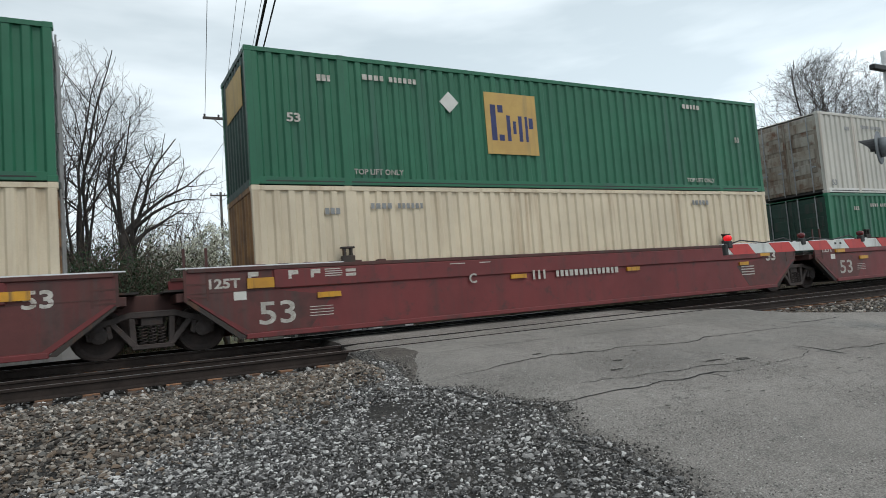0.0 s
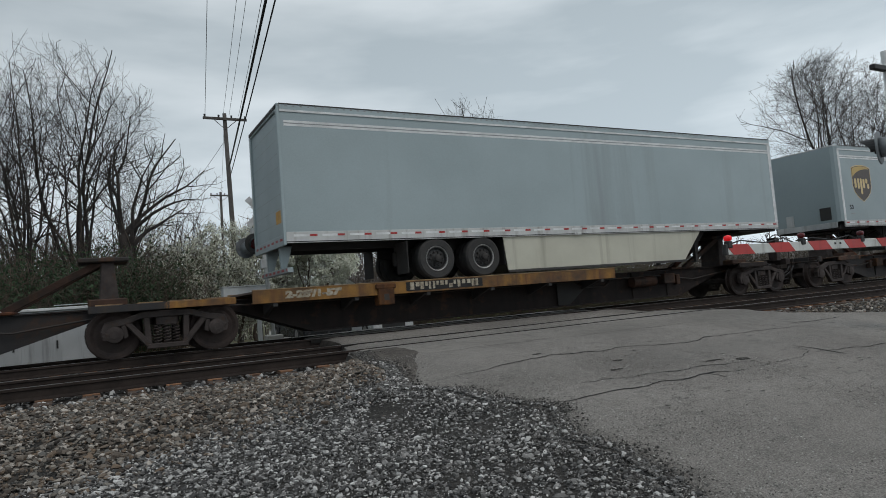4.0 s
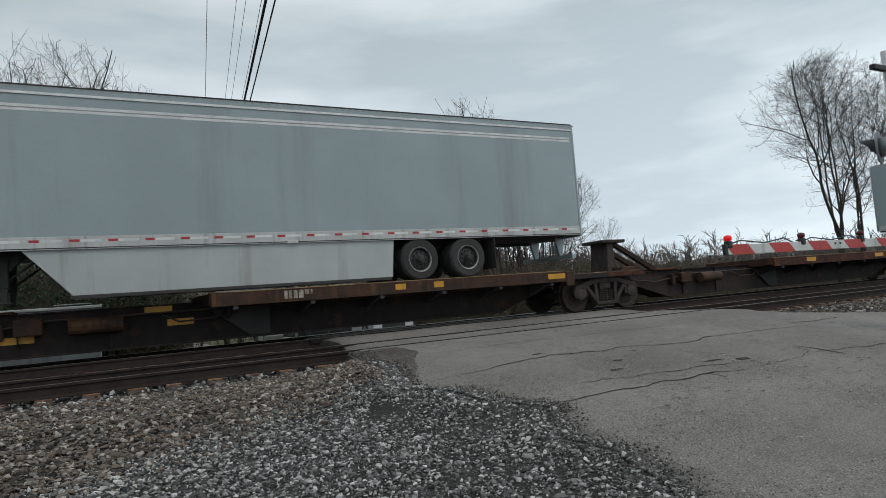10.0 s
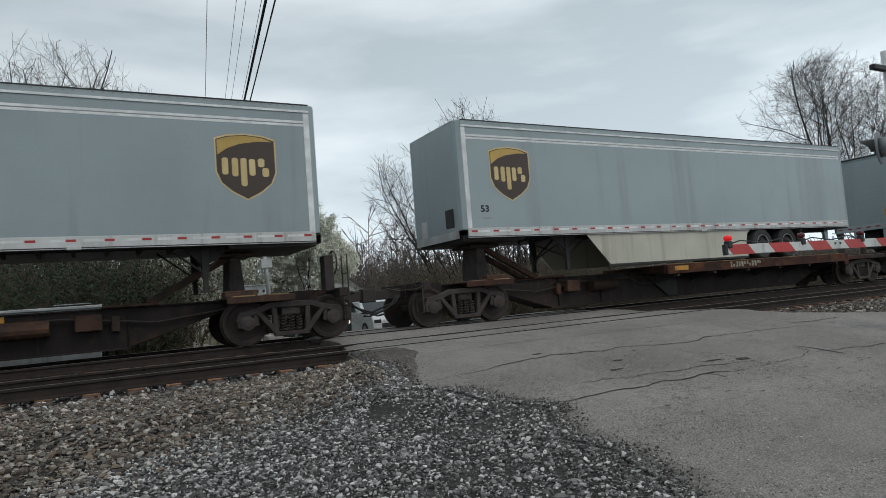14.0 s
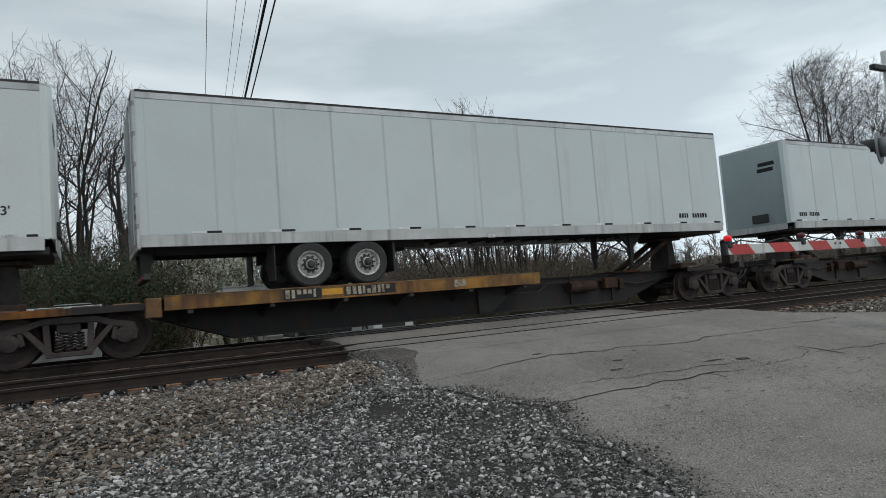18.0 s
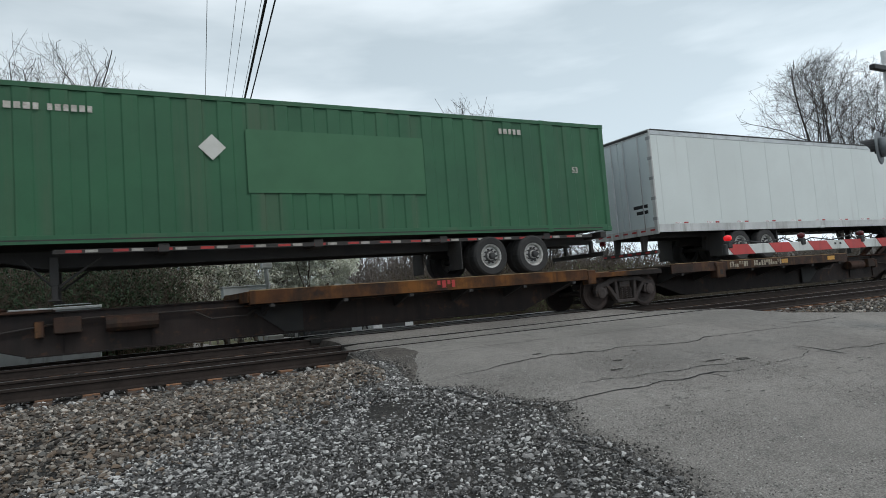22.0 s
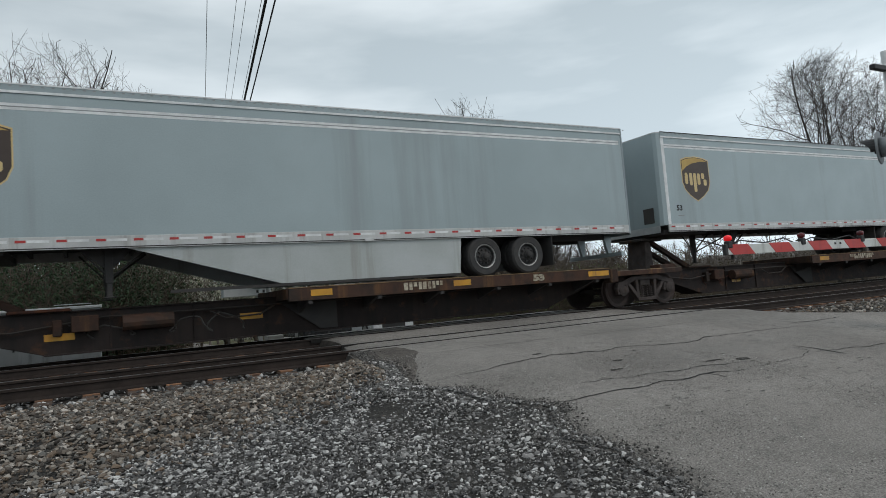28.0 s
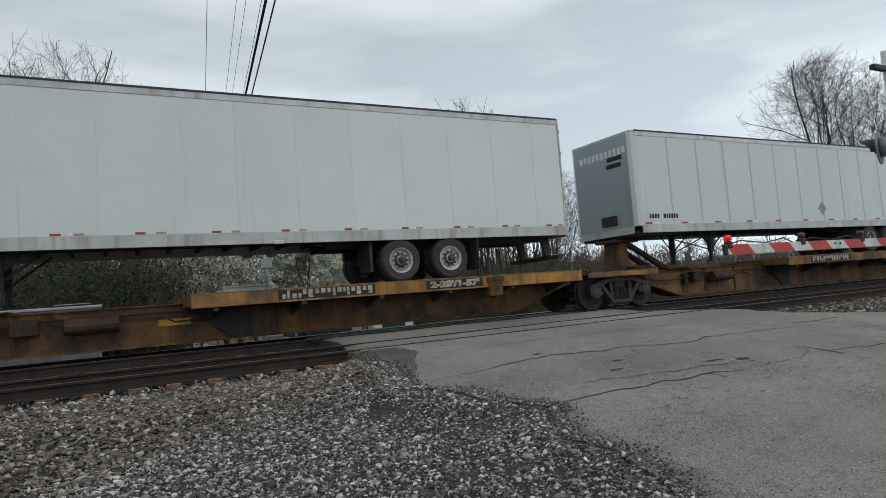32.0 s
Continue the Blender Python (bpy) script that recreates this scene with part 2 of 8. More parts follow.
GRIME = (0.06, 0.05, 0.045)
RUSTY = (0.13, 0.055, 0.025)
M = dict(
    asphalt=surf("worn_asphalt", (0.292, 0.272, 0.25), (0.198, 0.185, 0.17), 0.88, 0, 0.33, 65, 1.0, 0, spot=((0.17, 0.163, 0.15), 0.4, 7.0), bumpd=0.02, grit=2.6, spec=0.25),
    asphalt_dark=surf("crumbled_asphalt", (0.075, 0.07, 0.064), (0.04, 0.038, 0.035), 0.95, 0, 4, 130, 1.0, 0.2, grit=1.6, spec=0.2),
    asphalt_scuff=surf("scraped_asphalt", (0.14, 0.132, 0.122), (0.08, 0.076, 0.07), 0.95, 0, 9, 90, 1.0, 0.3, grit=1.8, spec=0.2),
    crack=surf("crack_filled_with_dirt", (0.012, 0.011, 0.010), None, 1.0, 0, 6, 80, 0.2, 0),
    gravel_ground=surf("fine_gravel", (0.085, 0.08, 0.074), (0.045, 0.043, 0.04), 0.97, 0, 2.5, 75, 1.0, 0, spot=((0.025, 0.024, 0.023), 0.6, 30), bumpd=0.04, grit=2.2, spec=0.2),
    track_bed=surf("oily_track_bed", (0.05, 0.042, 0.036), (0.025, 0.022, 0.02), 0.95, 0, 3, 50, 0.9, 0, bumpd=0.04, spec=0.2),
    grass=surf("winter_grass", (0.10, 0.095, 0.04), (0.055, 0.07, 0.025), 0.95, 0, 0.4, 14, 0.6, 0, spot=((0.16, 0.125, 0.07), 0.6, 1.2), bumpd=0.06),
    rail=surf("rusty_rail", (0.05, 0.039, 0.034), (0.034, 0.027, 0.024), 0.75, 0.3, 5, 70, 0.3, 0.1, spec=0.2),
    rail_head=surf("polished_rail_head", (0.34, 0.33, 0.32), (0.22, 0.21, 0.2), 0.35, 0.9, 2, 60, 0.1, 0),
    tie=surf("weathered_tie", (0.105, 0.066, 0.045), (0.055, 0.038, 0.03), 0.9, 0, 6, 90, 0.6, 0.35, streak=None),
    tie_plate=surf("rusted_plate", (0.27, 0.14, 0.075), (0.15, 0.08, 0.05), 0.8, 0.2, 8, 80, 0.4, 0.3),
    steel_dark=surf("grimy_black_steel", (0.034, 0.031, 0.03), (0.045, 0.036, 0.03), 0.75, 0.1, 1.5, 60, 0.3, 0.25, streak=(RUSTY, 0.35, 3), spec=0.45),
    truck=surf("dusty_cast_steel", (0.066, 0.053, 0.049), (0.040, 0.033, 0.031), 0.8, 0.15, 4, 70, 0.4, 0.2, spot=((0.07, 0.04, 0.025), 0.25, 6), spec=0.45),
    wheel=surf("wheel_steel", (0.05, 0.035, 0.031), (0.034, 0.026, 0.023), 0.7, 0.3, 5, 60, 0.2, 0.15, spec=0.45),
    wheel_rim=surf("bright_wheel_tread", (0.30, 0.29, 0.28), (0.2, 0.19, 0.18), 0.4, 0.8, 4, 60, 0.1, 0.1),
    spine_brown=surf("brown_spine_paint", (0.031, 0.022, 0.019), (0.024, 0.018, 0.017), 0.72, 0.1, 1.2, 60, 0.3, 0.3, streak=((0.018, 0.015, 0.014), 0.6, 4), spot=((0.085, 0.04, 0.022), 0.22, 3), spec=0.3),
    spine_black=surf("black_spine_paint", (0.026, 0.025, 0.026), (0.033, 0.029, 0.027), 0.72, 0.1, 1.0, 60, 0.3, 0.3, streak=((0.045, 0.033, 0.025), 0.35, 4), spot=((0.075, 0.036, 0.02), 0.3, 2), spec=0.45),
    spine_orange=surf("orange_spine_paint", (0.25, 0.115, 0.025), (0.11, 0.055, 0.024), 0.7, 0.1, 1.1, 60, 0.3, 0.15, streak=((0.07, 0.035, 0.02), 0.7, 3), spot=((0.03, 0.022, 0.018), 0.6, 1.6)),
    sill_brown=surf("rusty_brown_sill", (0.07, 0.035, 0.023), (0.037, 0.024, 0.019), 0.75, 0.1, 1.5, 60, 0.35, 0.3, streak=((0.15, 0.075, 0.03), 0.35, 3), spot=((0.03, 0.024, 0.02), 0.5, 3), spec=0.3),
    sill_orange=surf("worn_yellow_sill", (0.40, 0.20, 0.035), (0.23, 0.115, 0.03), 0.7, 0.05, 1.1, 60, 0.3, 0.2, streak=(RUSTY, 0.7, 3), spot=((0.075, 0.045, 0.028), 0.75, 1.3)),
    deck_top=surf("worn_deck", (0.14, 0.10, 0.075), (0.09, 0.07, 0.055), 0.8, 0.1, 2, 60, 0.4, 0.2),
    yellow_mark=surf("yellow_reflector", (0.62, 0.315, 0.02), (0.47, 0.23, 0.025), 0.4, 0, 3, 90, 0.05, 0.12, streak=(GRIME, 0.25, 6)),
    white_mark=surf("stencil_white", (0.52, 0.50, 0.46), (0.36, 0.34, 0.30), 0.7, 0, 8, 90, 0.05, 0.15, spot=((0.2, 0.15, 0.12), 0.3, 12)),
    faded_mark=surf("faded_stencil", (0.46, 0.42, 0.33), (0.30, 0.26, 0.19), 0.7, 0, 6, 90, 0.05, 0.15, spot=((0.10, 0.07, 0.05), 0.6, 9)),
    scrawl_grey=surf("faded_grey_scrawl", (0.10, 0.095, 0.09), (0.06, 0.055, 0.05), 0.8, 0, 3, 60, 0.0, 0.2),
    scrawl_red=surf("faded_red_scrawl", (0.12, 0.045, 0.03), (0.08, 0.035, 0.025), 0.8, 0, 3, 60, 0.0, 0.2),
    black_mark=surf("stencil_black", (0.03, 0.03, 0.03), None, 0.6, 0, 8, 90, 0.0, 0.1, spec=0.2),
    grey_mark=surf("stencil_grey", (0.30, 0.31, 0.31), None, 0.6, 0, 8, 90, 0.0, 0.1),
    # worn edge colour, with the light on the rim painted in
    edge_worn_lit=surf("worn_lit_deck_edge", (0.30, 0.20, 0.095), (0.19, 0.11, 0.055), 0.6, 0.1, 3, 70, 0.2, 0.2, spot=((0.07, 0.04, 0.025), 0.5, 2)),
    sill_amber=surf("rusted_amber_sill", (0.215, 0.088, 0.022), (0.095, 0.042, 0.02), 0.72, 0.1, 1.2, 60, 0.35, 0.2, streak=((0.05, 0.028, 0.018), 0.6, 3), spot=((0.035, 0.023, 0.018), 0.6, 1.4), spec=0.2),
    sill_rust=surf("red_rust_sill", (0.075, 0.031, 0.021), (0.044, 0.023, 0.018), 0.75, 0.1, 1.5, 60, 0.35, 0.2, streak=((0.03, 0.02, 0.016), 0.5, 3), spot=((0.16, 0.06, 0.025), 0.4, 2), spec=0.2),
    asphalt_brown=surf("dark_oily_asphalt", (0.135, 0.118, 0.104), (0.09, 0.08, 0.072), 0.9, 0, 1.2, 65, 1.0, 0, spot=((0.06, 0.054, 0.048), 0.5, 9), bumpd=0.02, grit=2.0, spec=0.25),
    # the streaks paint soft, darker vertical reflections into the grey skin
    trail_grey=surf("grey_trailer_skin", (0.335, 0.398, 0.412), (0.298, 0.356, 0.368), 0.38, 0.2, 0.45, 40, 0.03, 0.10, streak=((0.25, 0.285, 0.29), 0.35, 0.9)),
    trail_white=surf("white_trailer_skin", (0.665, 0.715, 0.695), (0.625, 0.67, 0.65), 0.35, 0, 0.6, 40, 0.02, 0.012, streak=((0.50, 0.51, 0.49), 0.03, 1.4)),
    trail_cool=surf("off_white_trailer_skin", (0.60, 0.665, 0.665), (0.56, 0.62, 0.62), 0.35, 0, 0.6, 40, 0.02, 0.012, streak=((0.46, 0.48, 0.48), 0.04, 1.4)),
    trail_blue=surf("blue_trailer_skin", (0.042, 0.235, 0.45), (0.035, 0.20, 0.39), 0.4, 0, 0.6, 40, 0.03, 0.04, streak=((0.07, 0.2, 0.36), 0.3, 1.2)),
    blue_pale=surf("bleached_blue_patch", (0.115, 0.27, 0.39), (0.10, 0.245, 0.36), 0.45, 0, 0.8, 40, 0.02, 0),
    blue_end=surf("dark_blue_doors", (0.03, 0.12, 0.25), (0.025, 0.10, 0.2), 0.5, 0, 1.5, 50, 0.05, 0.05, streak=(GRIME, 0.3, 3)),
    skirt=surf("pale_skirt", (0.44, 0.47, 0.47), (0.38, 0.41, 0.40), 0.5, 0, 0.9, 40, 0.03, 0.07, streak=((0.25, 0.24, 0.21), 0.3, 2)),
    skirt_cream=surf("cream_skirt", (0.54, 0.53, 0.44), (0.47, 0.46, 0.38), 0.5, 0, 0.9, 40, 0.03, 0.05, streak=((0.3, 0.28, 0.22), 0.35, 2)),
    skirt_dark=surf("slate_skirt", (0.055, 0.065, 0.085), (0.045, 0.05, 0.065), 0.5, 0, 0.9, 40, 0.03, 0.05),
    alu=surf("dull_aluminium", (0.55, 0.56, 0.56), (0.42, 0.43, 0.43), 0.42, 0.7, 2, 60, 0.08, 0.08, streak=((0.25, 0.24, 0.22), 0.35, 3)),
    rail_white=surf("pale_side_rail", (0.56, 0.57, 0.56), (0.44, 0.45, 0.44), 0.5, 0.1, 2, 60, 0.05, 0.08, streak=((0.28, 0.27, 0.25), 0.4, 4)),
    seam=surf("dulled_panel_seam", (0.51, 0.555, 0.55), (0.45, 0.49, 0.485), 0.5, 0, 1, 60, 0.0, 0.1),
    stripe=surf("white_pinstripe", (0.80, 0.82, 0.82), None, 0.5, 0, 4, 60, 0.0, 0.05),
    tape_red=surf("red_reflective_tape", (0.42, 0.03, 0.025), (0.33, 0.03, 0.03), 0.4, 0, 4, 90, 0.05, 0.1),
    under=surf("dark_underframe", (0.038, 0.037, 0.037), (0.05, 0.046, 0.043), 0.8, 0, 3, 60, 0.3, 0.2, spec=0.45),
    tyre=surf("dusty_tyre", (0.034, 0.034, 0.035), (0.046, 0.044, 0.042), 0.88, 0, 6, 60, 0.3, 0.2, spec=0.45),
    rim_white=surf("white_wheel_disc", (0.55, 0.55, 0.53), (0.42, 0.42, 0.40), 0.5, 0, 9, 80, 0.1, 0.1, spot=((0.12, 0.09, 0.07), 0.45, 16)),
    rim_dark=surf("dark_wheel_disc", (0.05, 0.05, 0.05), (0.03, 0.03, 0.03), 0.6, 0, 9, 80, 0.1, 0.1),
    rim_edge=surf("worn_rim_edge", (0.36, 0.36, 0.35), None, 0.5, 0.3, 9, 80, 0.1, 0.1),
    shield_brown=surf("dark_brown_decal", (0.06, 0.038, 0.027), (0.048, 0.031, 0.023), 0.4, 0, 2, 60, 0.0, 0.05),
    shield_gold=surf("gold_decal", (0.52, 0.35, 0.09), (0.44, 0.28, 0.07), 0.4, 0, 2, 60, 0.0, 0.05),
    shield_pale=surf("pale_gold_decal", (0.66, 0.52, 0.26), (0.58, 0.43, 0.18), 0.4, 0, 2, 60, 0.0, 0.05),
    green_box=surf("green_container_paint", (0.016, 0.142, 0.072), (0.013, 0.115, 0.06), 0.5, 0, 0.6, 50, 0.04, 0.05, streak=((0.03, 0.10, 0.07), 0.3, 1.5)),
    green_old=surf("faded_green_container_paint", (0.024, 0.122, 0.052), (0.02, 0.098, 0.044), 0.55, 0, 0.6, 50, 0.04, 0.05, streak=((0.06, 0.11, 0.06), 0.4, 1.5)),
    green_patch=surf("lighter_green_patch", (0.042, 0.152, 0.068), (0.036, 0.132, 0.06), 0.55, 0, 1, 50, 0.02, 0),
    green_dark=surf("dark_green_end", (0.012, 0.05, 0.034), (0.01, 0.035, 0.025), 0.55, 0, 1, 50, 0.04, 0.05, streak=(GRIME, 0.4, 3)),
    cream_box=surf("cream_container_paint", (0.66, 0.57, 0.42), (0.58, 0.5, 0.37), 0.55, 0, 0.8, 50, 0.04, 0.04, streak=((0.4, 0.30, 0.19), 0.35, 2.5)),
    grey_box=surf("pale_grey_container_paint", (0.58, 0.56, 0.50), (0.50, 0.49, 0.44), 0.55, 0, 0.8, 50, 0.04, 0.04, streak=((0.36, 0.31, 0.25), 0.35, 2.5)),
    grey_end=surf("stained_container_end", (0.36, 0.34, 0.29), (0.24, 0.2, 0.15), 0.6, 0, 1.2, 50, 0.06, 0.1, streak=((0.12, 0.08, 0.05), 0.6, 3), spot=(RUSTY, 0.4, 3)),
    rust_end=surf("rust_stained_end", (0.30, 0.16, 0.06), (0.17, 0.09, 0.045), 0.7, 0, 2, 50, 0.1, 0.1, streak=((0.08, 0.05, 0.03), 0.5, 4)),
    blue_box=surf("blue_container_paint", (0.015, 0.082, 0.28), (0.013, 0.068, 0.235), 0.5, 0, 0.6, 50, 0.04, 0.05, streak=((0.03, 0.06, 0.17), 0.35, 1.5)),
    blue_patch=surf("repainted_blue_patch", (0.02, 0.115, 0.44), (0.018, 0.10, 0.40), 0.45, 0, 1, 50, 0.02, 0),
    orange_edge=surf("orange_red_post", (0.55, 0.10, 0.03), (0.45, 0.085, 0.03), 0.5, 0, 1, 50, 0.05, 0),
    logo_yellow=surf("yellow_decal", (0.68, 0.44, 0.03), (0.6, 0.38, 0.035), 0.5, 0, 1.5, 60, 0.0, 0.05, streak=((0.4, 0.28, 0.08), 0.35, 2)),
    logo_tan=surf("faded_tan_decal", (0.52, 0.34, 0.10), (0.44, 0.28, 0.09), 0.6, 0, 1.5, 60, 0.0, 0.05, streak=((0.25, 0.2, 0.1), 0.3, 2)),
    logo_blue=surf("navy_decal", (0.02, 0.03, 0.13), None, 0.5, 0, 3, 60, 0.0, 0.05),
    paper=surf("white_patch", (0.68, 0.68, 0.64), (0.6, 0.6, 0.55), 0.6, 0, 3, 60, 0.0, 0.05),
    well_red=surf("oxide_red_paint", (0.175, 0.030, 0.030), (0.14, 0.026, 0.026), 0.55, 0.05, 0.7, 50, 0.05, 0.05, streak=((0.10, 0.032, 0.03), 0.4, 1.6), spot=((0.06, 0.03, 0.028), 0.25, 2.5)),
    well_end=surf("grimy_oxide_paint", (0.125, 0.033, 0.03), (0.085, 0.028, 0.025), 0.6, 0.05, 1.1, 50, 0.06, 0.05, streak=(GRIME, 0.5, 2.2), spot=((0.05, 0.028, 0.024), 0.4, 2)),
    well_brown=surf("dirty_oxide_paint", (0.095, 0.034, 0.028), (0.065, 0.028, 0.024), 0.65, 0.05, 1.2, 50, 0.08, 0.08, streak=(GRIME, 0.4, 3)),
    mast_paint=surf("silver_mast_paint", (0.62, 0.64, 0.64), (0.5, 0.52, 0.52), 0.5, 0.4, 4, 70, 0.05, 0),
    sign_white=surf("weathered_sign_back", (0.62, 0.63, 0.63), (0.48, 0.49, 0.49), 0.6, 0, 5, 70, 0.05, 0.05, streak=((0.25, 0.25, 0.24), 0.3, 6)),
    signal_black=surf("matt_black_signal", (0.015, 0.015, 0.016), (0.025, 0.025, 0.025), 0.6, 0, 6, 70, 0.1, 0.1),
    signal_grey=surf("grey_signal_back", (0.17, 0.19, 0.20), (0.12, 0.13, 0.14), 0.55, 0.2, 5, 70, 0.1, 0),
    lamp_lit=lamp_glass("lit_red_lens", (0.75, 0.01, 0.016), 0.45),
    lamp_glow=lamp_glass("bright_lamp_core", (1.0, 0.12, 0.10), 1.6),
    lamp_dim=surf("unlit_red_lens", (0.12, 0.008, 0.01), (0.07, 0.008, 0.01), 0.25, 0, 9, 90, 0.2, 0),
    arm_red=surf("red_gate_sheeting", (0.50, 0.035, 0.03), (0.42, 0.035, 0.03), 0.45, 0, 3, 80, 0.05, 0.05, streak=((0.3, 0.03, 0.03), 0.3, 6)),
    arm_white=surf("white_gate_sheeting", (0.62, 0.64, 0.62), (0.5, 0.52, 0.5), 0.5, 0, 3, 80, 0.05, 0.05, streak=((0.3, 0.3, 0.28), 0.3, 6)),
    cabinet=surf("pale_grey_cabinet", (0.48, 0.50, 0.51), (0.40, 0.42, 0.43), 0.5, 0.3, 1.2, 60, 0.04, 0.04, streak=((0.22, 0.22, 0.22), 0.35, 4)),
    cabinet_top=surf("white_cabinet_roof", (0.72, 0.74, 0.74), None, 0.5, 0.1, 2, 60, 0.04, 0),
    pole_wood=surf("weathered_pole", (0.105, 0.097, 0.09), (0.065, 0.06, 0.056), 0.9, 0, 4, 60, 0.5, 0.1, streak=((0.05, 0.04, 0.035), 0.5, 8)),
    wire=surf("black_cable", (0.012, 0.012, 0.013), None, 0.7, 0, 3, 40, 0.0, 0),
    wire_grey=surf("weathered_wire", (0.27, 0.28, 0.29), None, 0.6, 0.3, 3, 40, 0.0, 0),
    bark=surf("grey_brown_bark", (0.052, 0.044, 0.039), (0.03, 0.026, 0.023), 0.95, 0, 5, 50, 0.6, 0.12),
    # bark for far trees, paler because distance haze is mixed into its colour
    bark_far=surf("haze_paled_twigs", (0.135, 0.115, 0.10), (0.09, 0.077, 0.068), 0.95, 0, 0.3, 20, 0.0, 0.15),
    twig=surf("brush_stems", (0.105, 0.08, 0.06), (0.055, 0.044, 0.035), 0.95, 0, 1, 40, 0.0, 0.1),
    blossom=surf("white_blossom", (0.70, 0.71, 0.60), (0.60, 0.62, 0.49), 0.8, 0, 2, 60, 0.0, 0.1),
    leaf_dark=surf("evergreen_leaf", (0.030, 0.058, 0.022), (0.017, 0.034, 0.015), 0.7, 0, 0.8, 40, 0.0, 0.1),
    leaf_brown=surf("brown_brush_leaf", (0.078, 0.064, 0.04), (0.048, 0.046, 0.027), 0.9, 0, 0.7, 40, 0.0, 0.1),
    leaf_new=surf("new_green_leaf", (0.12, 0.145, 0.06), (0.085, 0.10, 0.05), 0.8, 0, 1, 40, 0.0, 0.1),
    straw=surf("dry_grass_blade", (0.30, 0.235, 0.13), (0.19, 0.15, 0.08), 0.9, 0, 1, 40, 0.0, 0.1),
    stone=surf("crushed_stone", (0.20, 0.19, 0.175), (0.11, 0.105, 0.10), 0.9, 0, 3, 70, 0.4, 0.1),
    house_wall=surf("white_siding", (0.60, 0.60, 0.58), (0.52, 0.52, 0.50), 0.7, 0, 1, 30, 0.1, 0),
    house_roof=surf("brown_shingles", (0.115, 0.095, 0.085), (0.075, 0.065, 0.06), 0.9, 0, 2, 30, 0.4, 0),
    glass=surf("dark_window_glass", (0.03, 0.035, 0.04), None, 0.08, 0, 2, 30, 0.0, 0),
    car_white=surf("white_car_paint", (0.62, 0.65, 0.66), (0.56, 0.58, 0.6), 0.25, 0.1, 2, 60, 0.0, 0),
    car_dark=surf("dark_car_paint", (0.03, 0.035, 0.04), (0.025, 0.028, 0.03), 0.25, 0.2, 2, 60, 0.0, 0),
    headlamp=lamp_glass("lit_headlamp", (1.0, 0.95, 0.85), 1.0),
    fence_metal=surf("black_fence_paint", (0.02, 0.02, 0.02), None, 0.6, 0, 3, 40, 0.0, 0),
    concrete=surf("pale_concrete", (0.42, 0.41, 0.38), (0.33, 0.32, 0.30), 0.85, 0, 1.5, 60, 0.2, 0.05),
    ridge=surf("far_wooded_hill", (0.125, 0.108, 0.095), (0.085, 0.075, 0.066), 1.0, 0, 0.05, 0.8, 0.0, 0, spot=((0.05, 0.046, 0.042), 0.5, 0.3)),
    stop_red=surf("red_sign", (0.45, 0.02, 0.03), None, 0.5, 0, 3, 60, 0.0, 0),
    hose=surf("black_hose", (0.015, 0.015, 0.016), None, 0.6, 0, 3, 60, 0.0, 0),
)
# single stones differ from island to island
def by_island(material, stops, share=0.75):
    n, l = material.node_tree.nodes, material.node_tree.links
    geo = n.new("ShaderNodeNewGeometry")
    rp = n.new("ShaderNodeValToRGB")
    rp.color_ramp.elements[0].color = (*stops[0][1], 1)
    rp.color_ramp.elements[1].color = (*stops[-1][1], 1)
    for at, c in stops[1:-1]:
        rp.color_ramp.elements.new(at).color = (*c, 1)
    l.new(geo.outputs["Random Per Island"], rp.inputs["Fac"])
    b = n["Principled BSDF"]
    mx = n.new("ShaderNodeMix")
    mx.data_type = "RGBA"
    mx.inputs[0].default_value = share
    l.new(b.inputs["Base Color"].links[0].from_socket, mx.inputs[6])
    l.new(rp.outputs["Color"], mx.inputs[7])
    l.new(mx.outputs[2], b.inputs["Base Color"])


M["stone_dark"] = surf("dark_gravel_stone", (0.09, 0.088, 0.086), (0.05, 0.05, 0.05), 0.9, 0, 3, 70, 0.4, 0.1)
by_island(M["stone"], [(0, (0.024, 0.02, 0.017)), (0.22, (0.088, 0.07, 0.056)), (0.42, (0.185, 0.132, 0.09)), (0.58, (0.108, 0.108, 0.102)), (0.82, (0.23, 0.20, 0.166)), (1, (0.56, 0.51, 0.455))], 0.92)
by_island(M["stone_dark"], [(0, (0.026, 0.026, 0.027)), (0.3, (0.115, 0.112, 0.108)), (0.7, (0.26, 0.253, 0.243)), (1, (0.70, 0.69, 0.67))], 0.92)
M["aggregate"] = surf("exposed_aggregate", (0.25, 0.24, 0.22), (0.16, 0.15, 0.14), 0.9, 0, 3, 70, 0.3, 0.1)
by_island(M["aggregate"], [(0, (0.05, 0.047, 0.043)), (0.35, (0.2, 0.19, 0.175)), (0.75, (0.36, 0.345, 0.32)), (1, (0.6, 0.58, 0.55))], 0.9)
M["stone_black"] = surf("asphalt_crumb", (0.05, 0.047, 0.043), (0.03, 0.028, 0.026), 0.95, 0, 3, 70, 0.4, 0.1)
by_island(M["stone_black"], [(0, (0.018, 0.017, 0.016)), (0.55, (0.075, 0.071, 0.066)), (1, (0.24, 0.23, 0.215))])
for _m in ("blossom", "leaf_dark", "leaf_brown", "leaf_new", "twig", "straw"):
    _c = M[_m].node_tree.nodes["Mix"].inputs[6].default_value[:3]
    by_island(M[_m], [(0, tuple((0.8 if _m == "blossom" else 0.45) * q for q in _c)), (0.5, tuple(_c)), (1, tuple(min(0.8, 1.5 * q) for q in _c))], 0.6)

